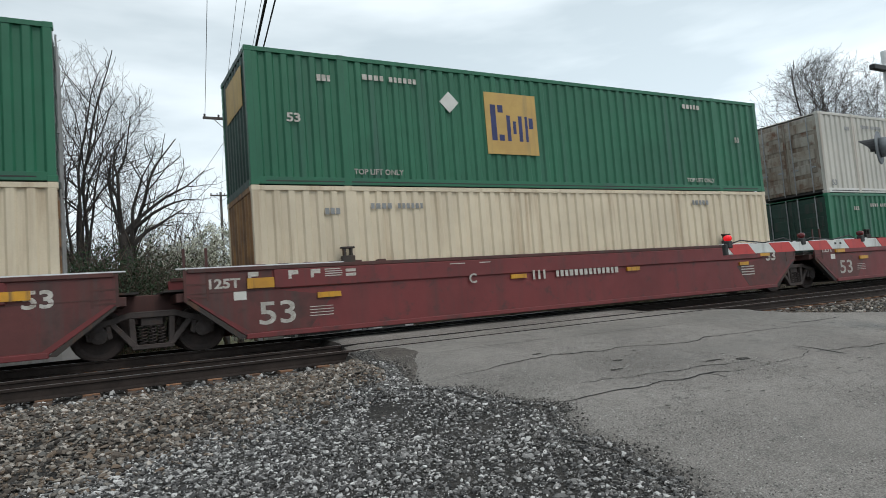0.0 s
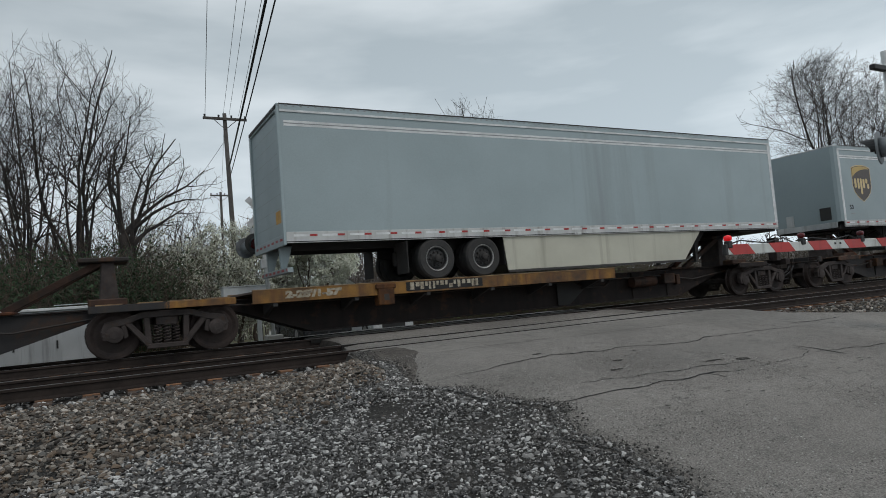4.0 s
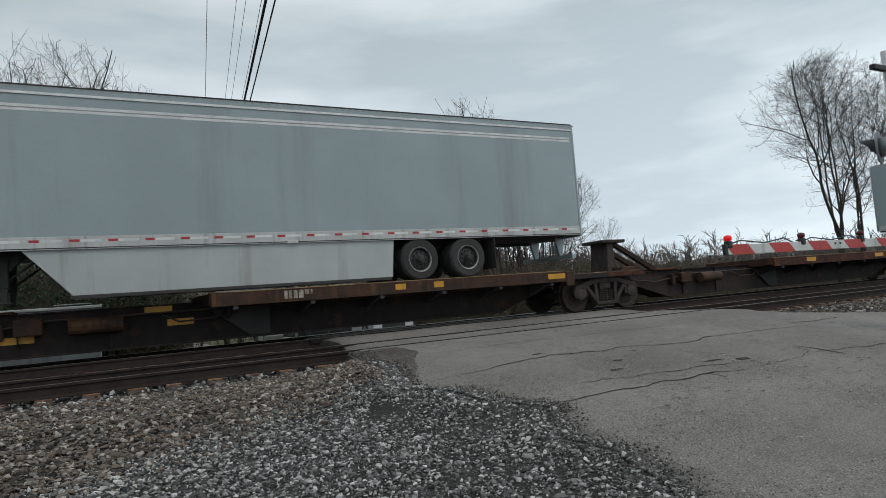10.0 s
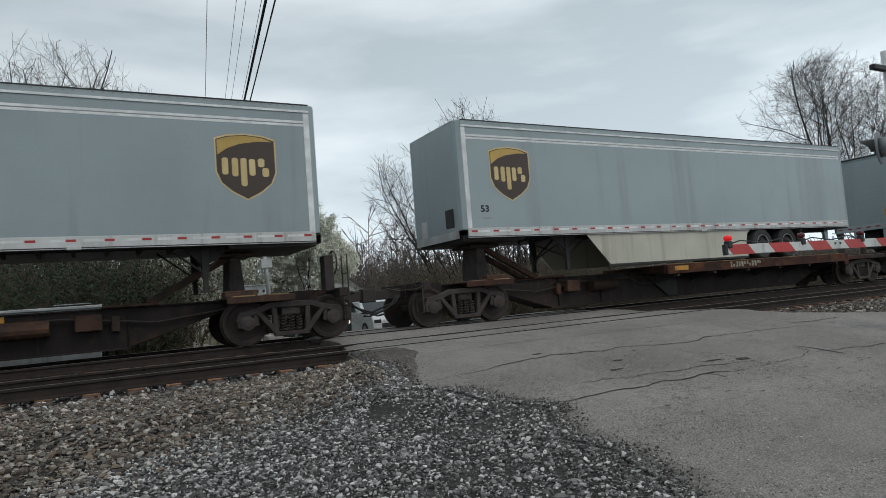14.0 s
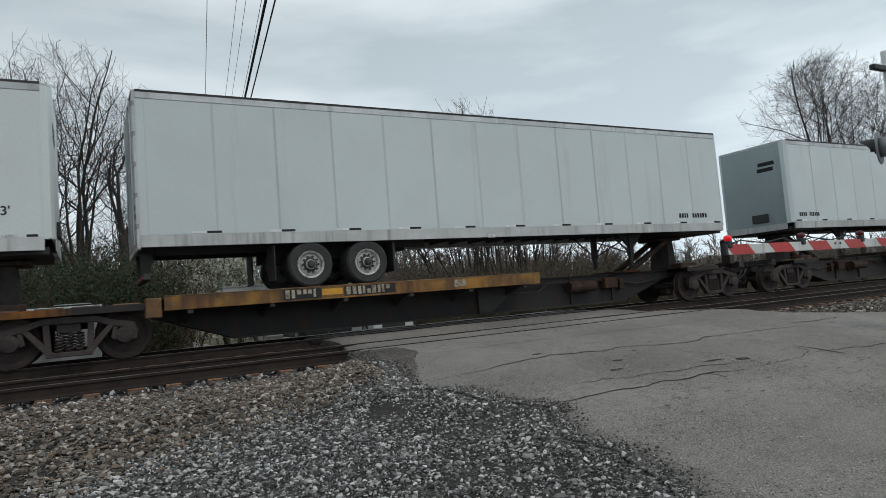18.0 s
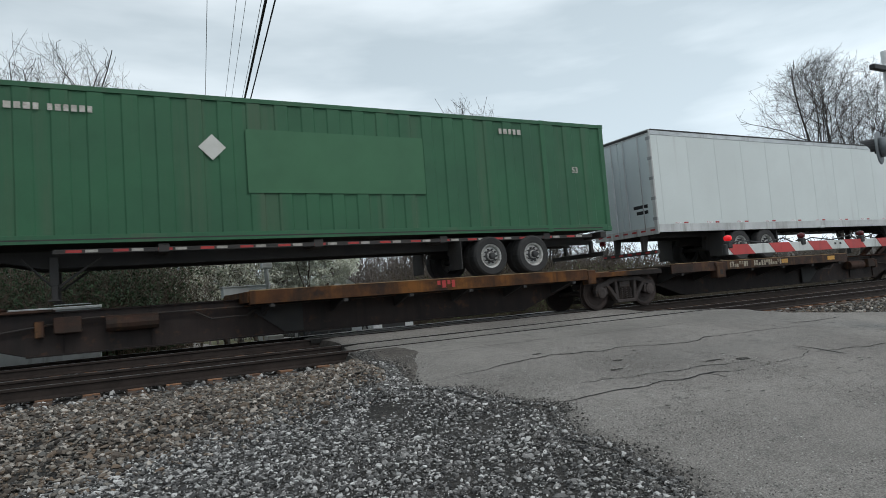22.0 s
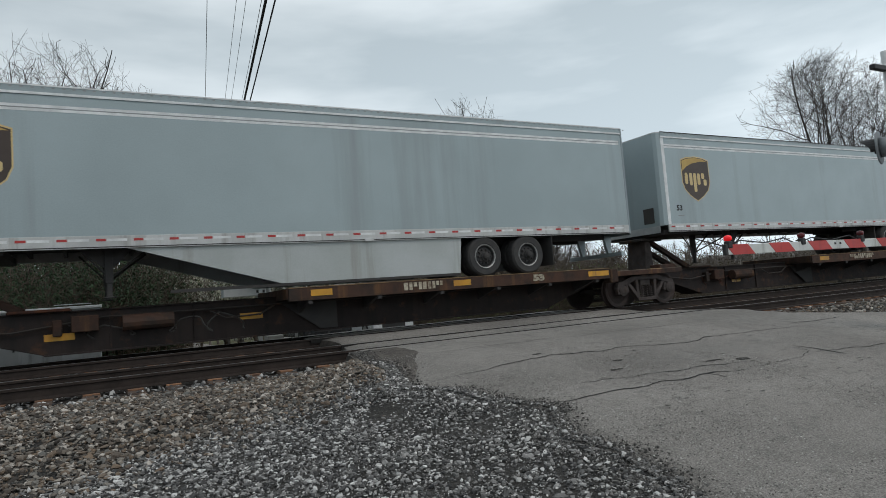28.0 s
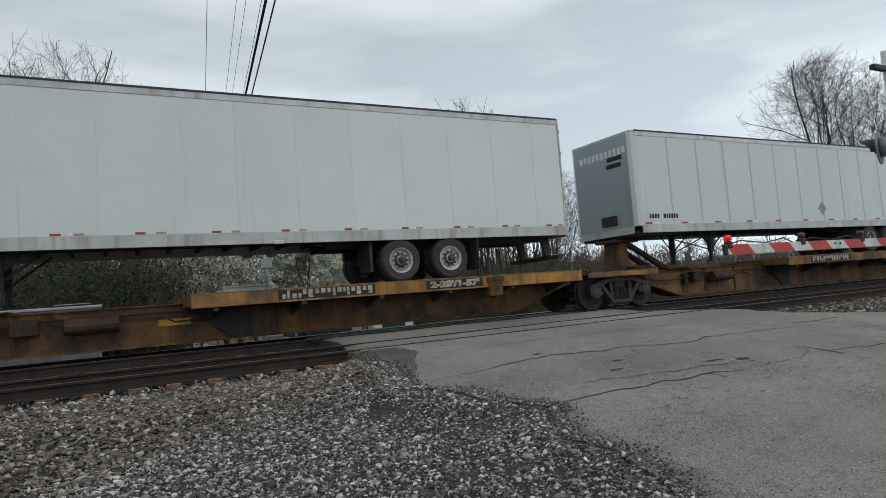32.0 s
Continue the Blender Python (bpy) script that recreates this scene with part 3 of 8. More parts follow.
# ---- the lie of the land: x along the track, y across it, z = 0 at the rail heads ----
NEAR_TRACK, NEAR_Z = -3.42, -0.07
ROAD_L, ROAD_R = 4.0, 12.7


def road_left(y):
    """The broken western edge of the asphalt."""
    return float(np.interp(y, [-60, -14, -11, -10.7, -10.45, -10.1, -9.9, -9.6, -9.15, -8.82, -8.55, -8.28, -7.65, -7.3, -6.8, -6.2, -5.6, -4.6, -3.4, -2, 3, 90],
                           [3.0, 3.2, 3.6, 3.76, 3.76, 3.9, 3.84, 3.73, 3.93, 4.2, 4.06, 3.81, 3.66, 3.2, 3.3, 3.45, 3.4, 3.55, 3.95, 4.35, 4.4, 4.2]))


def land(x, y):
    z = np.interp(y, [-60, -11, -8.5, -6.2, -5.1, 2.2, 3.2, 6, 12, 20, 45, 90], [-1.1, -0.86, -0.62, -0.36, -0.30, -0.30, -0.5, -0.7, -1.0, -1.6, -3.0, -3.2])
    return float(z)


def road_z(y):
    return float(np.interp(y, [-60, -11, -6.2, -4.9, -2.2, -1.2, 1.6, 5, 12, 20, 45, 90], [-1.05, -0.85, -0.2, -0.08, -0.084, -0.018, -0.018, -0.25, -0.85, -1.45, -2.85, -3.05]))


def sheet(xs, ys, height):
    s = Shape()
    nx = len(xs)
    s.v = [(x, y, height(x, y)) for y in ys for x in xs]
    s.f = [(j * nx + i, j * nx + i + 1, (j + 1) * nx + i + 1, (j + 1) * nx + i) for j in range(len(ys) - 1) for i in range(nx - 1)]
    return s


def ground_z(x, y):
    z = land(x, y)
    bumpy = 0.03 * noise.noise((x * 0.9, y * 0.9, 0)) + 0.25 * noise.noise((x * 0.08, y * 0.08, 3)) * min(1, max(0, (y - 6) / 20))
    if ROAD_L + 0.3 < x < ROAD_R + 0.6:
        return min(z, road_z(y)) - 0.07
    edge = road_left(y)
    if edge - 1.1 < x <= ROAD_L + 0.3 and y < -4.75:
        # trodden gravel rises to the edge of the asphalt
        k = min(1.0, (x - edge + 1.1) / 1.0) * max(0.0, min(1.0, (-4.75 - y) / 0.7))
        return z + (road_z(y) - 0.035 - z) * k * k * (3 - 2 * k) + 0.5 * bumpy * (1 - k)
    return z + (bumpy if not -5.2 < y < 2.6 else 0)


xs = [-1500, -700, -300, -120, -60, -35, -22, -14, -10] + [round(-8 + 0.5 * i, 2) for i in range(60)] + [24, 28, 34, 42, 55, 75, 110, 180, 300, 700, 1500]
xs = sorted(set(xs + [3.2, 3.35, 3.65, 3.8, 3.9, 4.15, ROAD_L + 0.29, ROAD_L + 0.31, ROAD_R + 0.59, ROAD_R + 0.61]))
ys = [-1500, -600, -200, -80, -40, -25, -18] + [round(-15 + 0.5 * i, 2) for i in range(58)] + [16, 18, 20, 24, 28, 33, 39, 45, 55, 70, 90, 130, 200, 350, 700, 1500]
ground = solid("ground", sheet(xs, ys, ground_z), None, "rough winter ground of grass and gravel beside a railway", "ground", kind="structure", smooth=True)
ground.data.materials.append(M["grass"])
ground.data.materials.append(M["gravel_ground"])
ground.data.materials.append(M["track_bed"])
for poly in ground.data.polygons:
    c = poly.center
    poly.material_index = 2 if -5.3 < c.y < 2.4 else (1 if c.y < 0 else 0)

# ---- road over the crossing ----


def road_edge(y, side):
    return side * (0.14 * noise.noise((y * 0.9, side * 7, 0)) + 0.10 * noise.noise((y * 3.1, side * 3, 5)) + 0.05 * noise.noise((y * 9.0, side, 9)))


def road_sheet():
    s = Shape()
    ys_ = [-60, -40, -28, -20, -16] + [round(-14 + 0.1 * i, 2) for i in range(165)] + [3, 4, 5, 7, 9, 12, 16, 20, 27, 35, 45, 60, 90]
    cols = 30
    for y in ys_:
        a = road_left(y) - 0.35 * road_edge(y, -1)
        b = ROAD_R + road_edge(y, 1) + max(0, min(6, (-6.0 - y) * 1.6))
        for i in range(cols + 1):
            x = a + (b - a) * i / cols
            s.v.append((x, y, road_z(y) + 0.012 * noise.noise((x * 0.7, y * 0.7, 2)) + (-0.03 if i in (0, cols) else 0)))
    k = cols + 1
    for j in range(len(ys_) - 1):
        for i in range(cols):
            s.f.append((j * k + i, j * k + i + 1, (j + 1) * k + i + 1, (j + 1) * k + i))
    n = len(s.v)
    # the crumbling edges go down into the ground
    for col in (0, cols):
        base = len(s.v)
        for j, y in enumerate(ys_):
            x, yy, z = s.v[j * k + col]
            s.v.append((x + (-0.12 if col == 0 else 0.12), yy, z - 0.22))
        for j in range(len(ys_) - 1):
            s.f.append((j * k + col, (j + 1) * k + col, base + j + 1, base + j))
    return s


road = solid("road", road_sheet(), M["asphalt"], "worn grey asphalt road over the railway crossing, cracked and patched", "road", kind="structure", smooth=True)
# the broken flanks at both edges show the dark inside of the asphalt
road.data.materials.append(M["asphalt_dark"])
for poly in road.data.polygons:
    zs = [road.data.vertices[i].co.z for i in poly.vertices]
    if max(zs) - min(zs) > 0.15 and -16 < poly.center.y < 3:
        poly.material_index = 1


def crack(points, width, seed):
    """A ragged crack along a line of places on the road."""
    s = Shape()
    pts = [Vector((x, y, 0)) for x, y in points]
    fine = []
    for a, b in zip(pts, pts[1:]):
        steps = max(2, int((b - a).length / 0.07))
        fine += [a.lerp(b, i / steps) for i in range(steps)]
    fine.append(pts[-1])
    for i, q in enumerate(fine):
        d = (fine[min(i + 1, len(fine) - 1)] - fine[max(0, i - 1)]).normalized()
        side = Vector((-d.y, d.x, 0))
        q = q + side * (0.09 * noise.noise((q.x * 2.2, q.y * 2.2, seed)) + 0.03 * noise.noise((q.x * 11, q.y * 11, seed)))
        w = width * (0.35 + 0.9 * abs(noise.noise((q.x * 3, q.y * 3, seed + 4)))) * min(1, 6 * i / len(fine) + 0.1, 6 * (len(fine) - 1 - i) / len(fine) + 0.1)
        for e in (-1, 1):
            r = q + side * w * e
            s.v.append((r.x, r.y, road_z(r.y) + 0.012 * noise.noise((r.x * 0.7, r.y * 0.7, 2)) + 0.006))
    s.f = [(2 * i, 2 * i + 2, 2 * i + 3, 2 * i + 1) for i in range(len(fine) - 1)]
    return s


CRACKS = [
    ([(3.6, -7.2), (4.34, -7.08), (4.99, -6.91), (5.93, -6.77), (6.74, -6.89), (7.41, -6.91), (8.16, -7.18), (8.81, -7.02), (10.43, -7.11), (11.4, -7.2)], 0.020),
    ([(4.25, -5.64), (5.37, -5.6), (6.55, -5.63), (8.21, -5.74), (10.34, -5.79)], 0.012),
    ([(4.12, -8.58), (4.47, -8.72), (4.83, -8.75), (5.46, -8.72), (6.26, -8.67), (7.58, -8.71)], 0.022),
    ([(7.58, -8.71), (8.71, -8.69), (9.14, -8.51), (9.37, -8.15)], 0.010),
    ([(4.9, -8.09), (5.88, -8.31), (7.15, -8.36), (7.94, -8.54)], 0.013),
    ([(9.35, -8.15), (9.4, -8.5), (9.38, -8.93)], 0.03),
    ([(9.1, -8.62), (9.9, -8.72), (11.2, -8.8)], 0.016),
    ([(11.2, -6.9), (12.0, -7.0), (12.8, -6.9)], 0.022),
]
for k, (points, width) in enumerate(CRACKS):
    part("crack", crack(points, width, k * 3.7), M["crack"], road)


def worn_patch(name, x, y, a, b, seed, material, rise=0.005, corners=14):
    s = Shape()
    turn_ = 6.2832 / corners
    ring = [(x + a * math.cos(q * turn_) * (1 + 0.5 * noise.noise((q * 0.8, seed, 0))), y + b * math.sin(q * turn_) * (1 + 0.5 * noise.noise((q * 0.8, seed, 3)))) for q in range(corners)]
    s.v = [(x, y, road_z(y) + 0.012 * noise.noise((x * 0.7, y * 0.7, 2)) + rise)] + [(p, q, road_z(q) + 0.012 * noise.noise((p * 0.7, q * 0.7, 2)) + rise) for p, q in ring]
    s.f = [(0, i + 1, (i + 1) % corners + 1) for i in range(corners)]
    return part(name, s, M[material], road)


for k, (x, y, a, b) in enumerate([(7.93, -8.33, 0.13, 0.07), (5.69, -6.62, 0.08, 0.03), (7.5, -8.2, 0.2, 0.03), (6.0, -7.9, 0.12, 0.04), (6.4, -7.5, 0.10, 0.04)]):
    worn_patch("pothole", x, y, a, b, k, "asphalt_dark")


def oily_corner():
    """A dark, oily wedge of asphalt along the broken corner beside the track."""
    s = Shape()
    rows = [round(-7.4 + 0.1 * i, 2) for i in range(30)]
    for y in rows:
        a = road_left(y) - 0.35 * road_edge(y, -1) + 0.01
        b = float(np.interp(y, [-7.4, -6.2, -5.4, -4.5], [3.22, 3.98, 4.3, 4.5])) + 0.12 * noise.noise((y * 1.4, 3, 8)) + 0.04 * noise.noise((y * 6, 3, 2))
        for i in range(7):
            x = a + (max(b, a + 0.02) - a) * i / 6
            s.v.append((x, y, road_z(y) + 0.012 * noise.noise((x * 0.7, y * 0.7, 2)) + (0.003 if i else -0.026)))
    s.f = [(j * 7 + i, j * 7 + i + 1, (j + 1) * 7 + i + 1, (j + 1) * 7 + i) for j in range(len(rows) - 1) for i in range(6)]
    return s


part("oily_corner", oily_corner(), M["asphalt_brown"], road)
# scuffs and scrapes scattered over the asphalt
scuff = random.Random(44)
for k in range(64):
    x = scuff.uniform(5.2, 11.5)
    y = scuff.gauss(-9.4, 0.6) if k % 4 else scuff.uniform(-8.2, -5.6)
    worn_patch("scuff", x, max(-11.6, min(-5.4, y)), scuff.uniform(0.02, 0.07), scuff.uniform(0.006, 0.016), k + 20, "asphalt_scuff", 0.0045, 8)
# ---- two tracks ----
RAIL = [(-0.075, -0.18), (0.075, -0.18), (0.075, -0.165), (0.014, -0.14), (0.012, -0.045), (0.036, -0.035), (0.036, -0.006), (0.03, 0.0), (-0.03, 0.0), (-0.036, -0.006), (-0.036, -0.035), (-0.012, -0.045), (-0.014, -0.14), (-0.075, -0.165)]


def rail_shape(x0, x1):
    s = Shape()
    n = len(RAIL)
    s.v = [(x0, y, z) for y, z in RAIL] + [(x1, y, z) for y, z in RAIL]
    s.f = [tuple(range(n)), tuple(range(2 * n - 1, n - 1, -1))] + [(i, i + n, (i + 1) % n + n, (i + 1) % n) for i in range(n)]
    return s


tie_mesh = Shape().box(-0.115, 0.115, -1.3, 1.3, -0.36, -0.2).mesh("tie", 0.012)
plate_mesh = Shape().box(-0.10, 0.10, -0.19, 0.19, -0.2, -0.178).mesh("tie_plate", 0.004)
for name, yc, zc in (("far", 0.0, 0.0), ("near", NEAR_TRACK, NEAR_Z)):
    track = thing("railway_track", "standard-gauge track with rusty rails on wooden ties in dirty ballast", "railway track", "tracks over the crossing", at=pose(0, yc, zc))
    for side in (-0.7535, 0.7535):
        r = part("rail", rail_shape(-400, 900), M["rail"], track, at=pose(0, side, 0))
        part("rail_head", Shape().box(-400, 900, -0.03, 0.03, -0.001, 0.002), M["rail_head"], r)
        edge_ = side + (0.036 if side < 0 else -0.036)
        inner = edge_ + (0.062 if side < 0 else -0.062)
        for e0, e1 in ((edge_, inner), (side * 2 - edge_, side * 2 - edge_ + (-0.025 if side < 0 else 0.025))):
            top_ = max(road_z(yc + e0), road_z(yc + e1)) - zc + 0.009
            part("flangeway", Shape().box(ROAD_L + 0.1, ROAD_R - 0.1, e0, e1, top_ - 0.08, top_), M["crack"], track)
    rng = random.Random(5)
    for i in range(-17, 52):
        x = i * 0.53
        if ROAD_L - 0.2 < x < ROAD_R + 0.1:
            continue
        t = part("tie", tie_mesh, M["tie"], track, at=pose(x + rng.uniform(-0.02, 0.02), rng.uniform(-0.06, 0.06), 0.0, 0, 0, rng.uniform(-1.2, 1.2)))
        for side in (-0.7535, 0.7535):
            part("tie_plate", plate_mesh, M["tie_plate"], t, at=pose(0, side, 0))
    s = Shape()
    for i in [*range(-700, -17), *range(52, 1600)]:
        s.box(i * 0.53 - 0.115, i * 0.53 + 0.115, -1.3, 1.3, -0.36, -0.2)
    tagged(part("far_ties", s, M["tie"], track), kind="stuff")

# ---- crushed stone ----


def stones(count, place, size, seed, fine=False):
    """Many small angular stones in one mesh; place gives x, y, z from random numbers."""
    r = np.random.default_rng(seed)
    t = (1 + 5 ** 0.5) / 2
    ico = np.array([(-1, t, 0), (1, t, 0), (-1, -t, 0), (1, -t, 0), (0, -1, t), (0, 1, t), (0, -1, -t), (0, 1, -t), (t, 0, -1), (t, 0, 1), (-t, 0, -1), (-t, 0, 1)]) / 1.9
    tri = np.array([(0, 11, 5), (0, 5, 1), (0, 1, 7), (0, 7, 10), (0, 10, 11), (1, 5, 9), (5, 11, 4), (11, 10, 2), (10, 7, 6), (7, 1, 8), (3, 9, 4), (3, 4, 2), (3, 2, 6), (3, 6, 8), (3, 8, 9), (4, 9, 5), (2, 4, 11), (6, 2, 10), (8, 6, 7), (9, 8, 1)])
    if fine:
        ico = np.array([(1, 0, 0), (-1, 0, 0), (0, 1, 0), (0, -1, 0), (0, 0, 1), (0, 0, -1)]) * 1.0
        tri = np.array([(0, 2, 4), (2, 1, 4), (1, 3, 4), (3, 0, 4), (2, 0, 5), (1, 2, 5), (3, 1, 5), (0, 3, 5)])
    corners = len(ico)
    pos = place(r, count)
    scale = size[0] + (size[1] - size[0]) * r.random(count) ** 1.8
    shape = ico[None] * (1 + 0.34 * r.standard_normal((count, corners, 1)).clip(-1.5, 1.5)) * r.uniform(0.5, 1.4, (count, 1, 3))
    ang = r.uniform(0, 6.28, count)
    c, sn = np.cos(ang)[:, None], np.sin(ang)[:, None]
    tilt = r.uniform(-0.6, 0.6, count)
    ct, st = np.cos(tilt)[:, None], np.sin(tilt)[:, None]
    x, y, z = shape[..., 0], shape[..., 1], shape[..., 2] * 0.68
    y, z = ct * y - st * z, st * y + ct * z
    x, y = c * x - sn * y, sn * x + c * y
    v = np.stack([x, y, z], -1) * scale[:, None, None] * 0.5 + pos[:, None, :]
    f = tri[None] + corners * np.arange(count)[:, None, None]
    me = bpy.data.meshes.new("stones")
    me.from_pydata(v.reshape(-1, 3).tolist(), [], f.reshape(-1, 3).tolist())
    return me


def left_bank(r, n):
    """Coarse ballast on the shoulder of the near track."""
    x = r.uniform(-5.5, 4.0, n)
    y = -4.95 - 4.2 * r.random(n)
    edge = -8.5 + 0.56 * (x + 0.6) + r.normal(0, 0.35, n)
    y = np.where(y < edge, -4.95 - 1.6 * r.random(n) * np.clip((-5.2 - edge) / 1.6, 0.1, 1), y)
    x = np.minimum(x, np.array([road_left(b) for b in y]) - 0.04 - 0.12 * r.random(n))
    z = np.array([ground_z(a, b) for a, b in zip(x, y)]) + r.uniform(-0.012, 0.03, n)
    return np.column_stack([x, y, z])


def worn_gravel(r, n):
    """Finer dark gravel, driven into the ground towards the road."""
    x = r.uniform(-4.5, 4.3, n)
    y = -5.6 - 6.6 * r.random(n)
    edge = -8.3 + 0.56 * (x + 0.6)
    y = np.where(y > edge + 0.3 * r.standard_normal(n), edge - 3.2 * r.random(n) ** 1.2, y)
    x = np.minimum(x, np.array([road_left(b) for b in y]) + 0.10 * r.standard_normal(n).clip(-2, 1.5))
    z = np.array([ground_z(a, b) if a < road_left(b) else road_z(b) - 0.004 for a, b in zip(x, y)]) + r.uniform(-0.01, 0.014, n)
    return np.column_stack([x, y, z])


def right_bank(r, n):
    y = -4.9 - 3.2 * r.random(n)
    x = 12.9 + np.clip((-6.0 - y) * 1.6, 0, 6) + 14 * r.random(n)
    z = np.array([land(a, b) for a, b in zip(x, y)]) + r.uniform(-0.012, 0.03, n)
    return np.column_stack([x, y, z])


def cribs(r, n):
    """Ballast among and beside the ties of the near track, and between the two."""
    x = np.where(r.random(n) < 0.72, r.uniform(-6, 4.0, n), r.uniform(12.9, 26, n))
    y = r.uniform(-5.15, 2.3, n)
    near_rail = np.minimum.reduce([abs(y - a) for a in (-4.17, -2.67, -0.75, 0.75)])
    y = np.where(near_rail < 0.09, y + 0.2, y)
    return np.column_stack([x, y, np.full(n, -0.285) + r.uniform(-0.02, 0.025, n)])


def crumbs(r, n):
    """Loose bits over the broken edge of the asphalt."""
    y = -4.6 - 6.5 * r.random(n) ** 1.25
    x = np.array([road_left(b) for b in y]) - 0.05 + r.normal(0.0, 0.17, n)
    z = np.array([max(ground_z(a, b), road_z(b) - 0.002 if a > road_left(b) else -9) for a, b in zip(x, y)]) + 0.008
    return np.column_stack([x, y, z])


def verge(r, n):
    """The same gravel, thinner, round and behind the place from which one looks."""
    x = r.uniform(-9, 3.8, n)
    y = r.uniform(-19, -10.5, n)
    z = np.array([ground_z(a, b) for a, b in zip(x, y)]) + r.uniform(-0.006, 0.008, n)
    return np.column_stack([x, y, z])


def strays(r, n):
    """Single small stones thrown out on to the asphalt, and the coarse grain of its worn top."""
    y = -5.4 - 6.2 * r.random(n) ** 0.75
    x = np.array([road_left(b) for b in y]) + 0.05 + 4.2 * r.random(n) ** 1.7
    z = np.array([road_z(b) + 0.001 for b in y])
    return np.column_stack([x, y, z])


for name, me, stuff, label in (
    ("ballast_stones", stones(34000, left_bank, (0.026, 0.076), 1), "stone", "grey crushed stone ballast lying beside the track"),
    ("worn_gravel", stones(56000, worn_gravel, (0.015, 0.054), 6), "stone_dark", "dark flattened gravel between ballast and road"),
    ("ballast_stones", stones(6000, right_bank, (0.04, 0.10), 2), "stone", "grey crushed stone ballast beyond the road"),
    ("ballast_stones", stones(8000, cribs, (0.035, 0.09), 3), "stone_dark", "dirty ballast stones between the ties"),
    ("fine_grit", stones(36000, worn_gravel, (0.010, 0.03), 16, True), "stone_dark", "fine dark grit lying between the larger stones"),
    ("worn_gravel", stones(16000, verge, (0.02, 0.06), 12, True), "stone_dark", "thin dark gravel on the trodden ground"),
    ("stray_stones", stones(30000, strays, (0.006, 0.019), 9, True), "aggregate", "small stray stones lying on the asphalt"),
    ("gravel_crumbs", stones(17000, crumbs, (0.008, 0.034), 4, True), "stone_black", "small dark crumbs of asphalt and gravel along the road's edge"),
):
    solid(name, me, M[stuff], label, "gravel", kind="stuff")

# ---- trees, brush and far woods ----


def limbs(segments, sides=4):
    """One mesh of many tapered limb pieces; rows of segments are start, end, first and last radius."""
    a = np.array(segments, dtype=float)
    p, q, r0, r1 = a[:, 0:3], a[:, 3:6], a[:, 6], a[:, 7]
    d = q - p
    d /= np.maximum(np.linalg.norm(d, axis=1, keepdims=True), 1e-6)
    ref = np.where(np.abs(d[:, 2:3]) < 0.9, np.array([[0, 0, 1.0]]), np.array([[1.0, 0, 0]]))
    s = np.cross(d, ref)
    s /= np.linalg.norm(s, axis=1, keepdims=True)
    t = np.cross(s, d)
    ang = 2 * np.pi * np.arange(sides) / sides
    ring = np.cos(ang)[None, :, None] * s[:, None] + np.sin(ang)[None, :, None] * t[:, None]
    v = np.concatenate([p[:, None] + ring * r0[:, None, None], q[:, None] + ring * r1[:, None, None]], 1)
    j = np.arange(sides)
    f = np.stack([j, (j + 1) % sides, (j + 1) % sides + sides, j + sides], -1)
    f = f[None] + (2 * sides) * np.arange(len(a))[:, None, None]
    me = bpy.data.meshes.new("limbs")
    me.from_pydata(v.reshape(-1, 3).tolist(), [], f.reshape(-1, 4).tolist())
    me.polygons.foreach_set("use_smooth", [True] * len(me.polygons))
    return me


def flecks(points, size, seed, flat=0.35):
    """Many small leaf or petal clumps, each a bent pair of triangles, as one mesh."""
    r = np.random.default_rng(seed)
    n = len(points)
    u = r.standard_normal((n, 3))
    u /= np.linalg.norm(u, axis=1, keepdims=True)
    w = np.cross(u, r.standard_normal((n, 3)))
    w /= np.linalg.norm(w, axis=1, keepdims=True)
    k = np.cross(u, w)
    sz = size * r.uniform(0.5, 1.4, (n, 1))
    v = np.stack([points - u * sz, points + w * sz * 0.6 + k * sz * flat, points + u * sz, points - w * sz * 0.6 + k * sz * flat], 1)
    b = 4 * np.arange(n)[:, None]
    f = np.concatenate([b + np.array([[0, 1, 2]]), b + np.array([[0, 2, 3]])])
    me = bpy.data.meshes.new("flecks")
    me.from_pydata(v.reshape(-1, 3).tolist(), [], f.tolist())
    return me


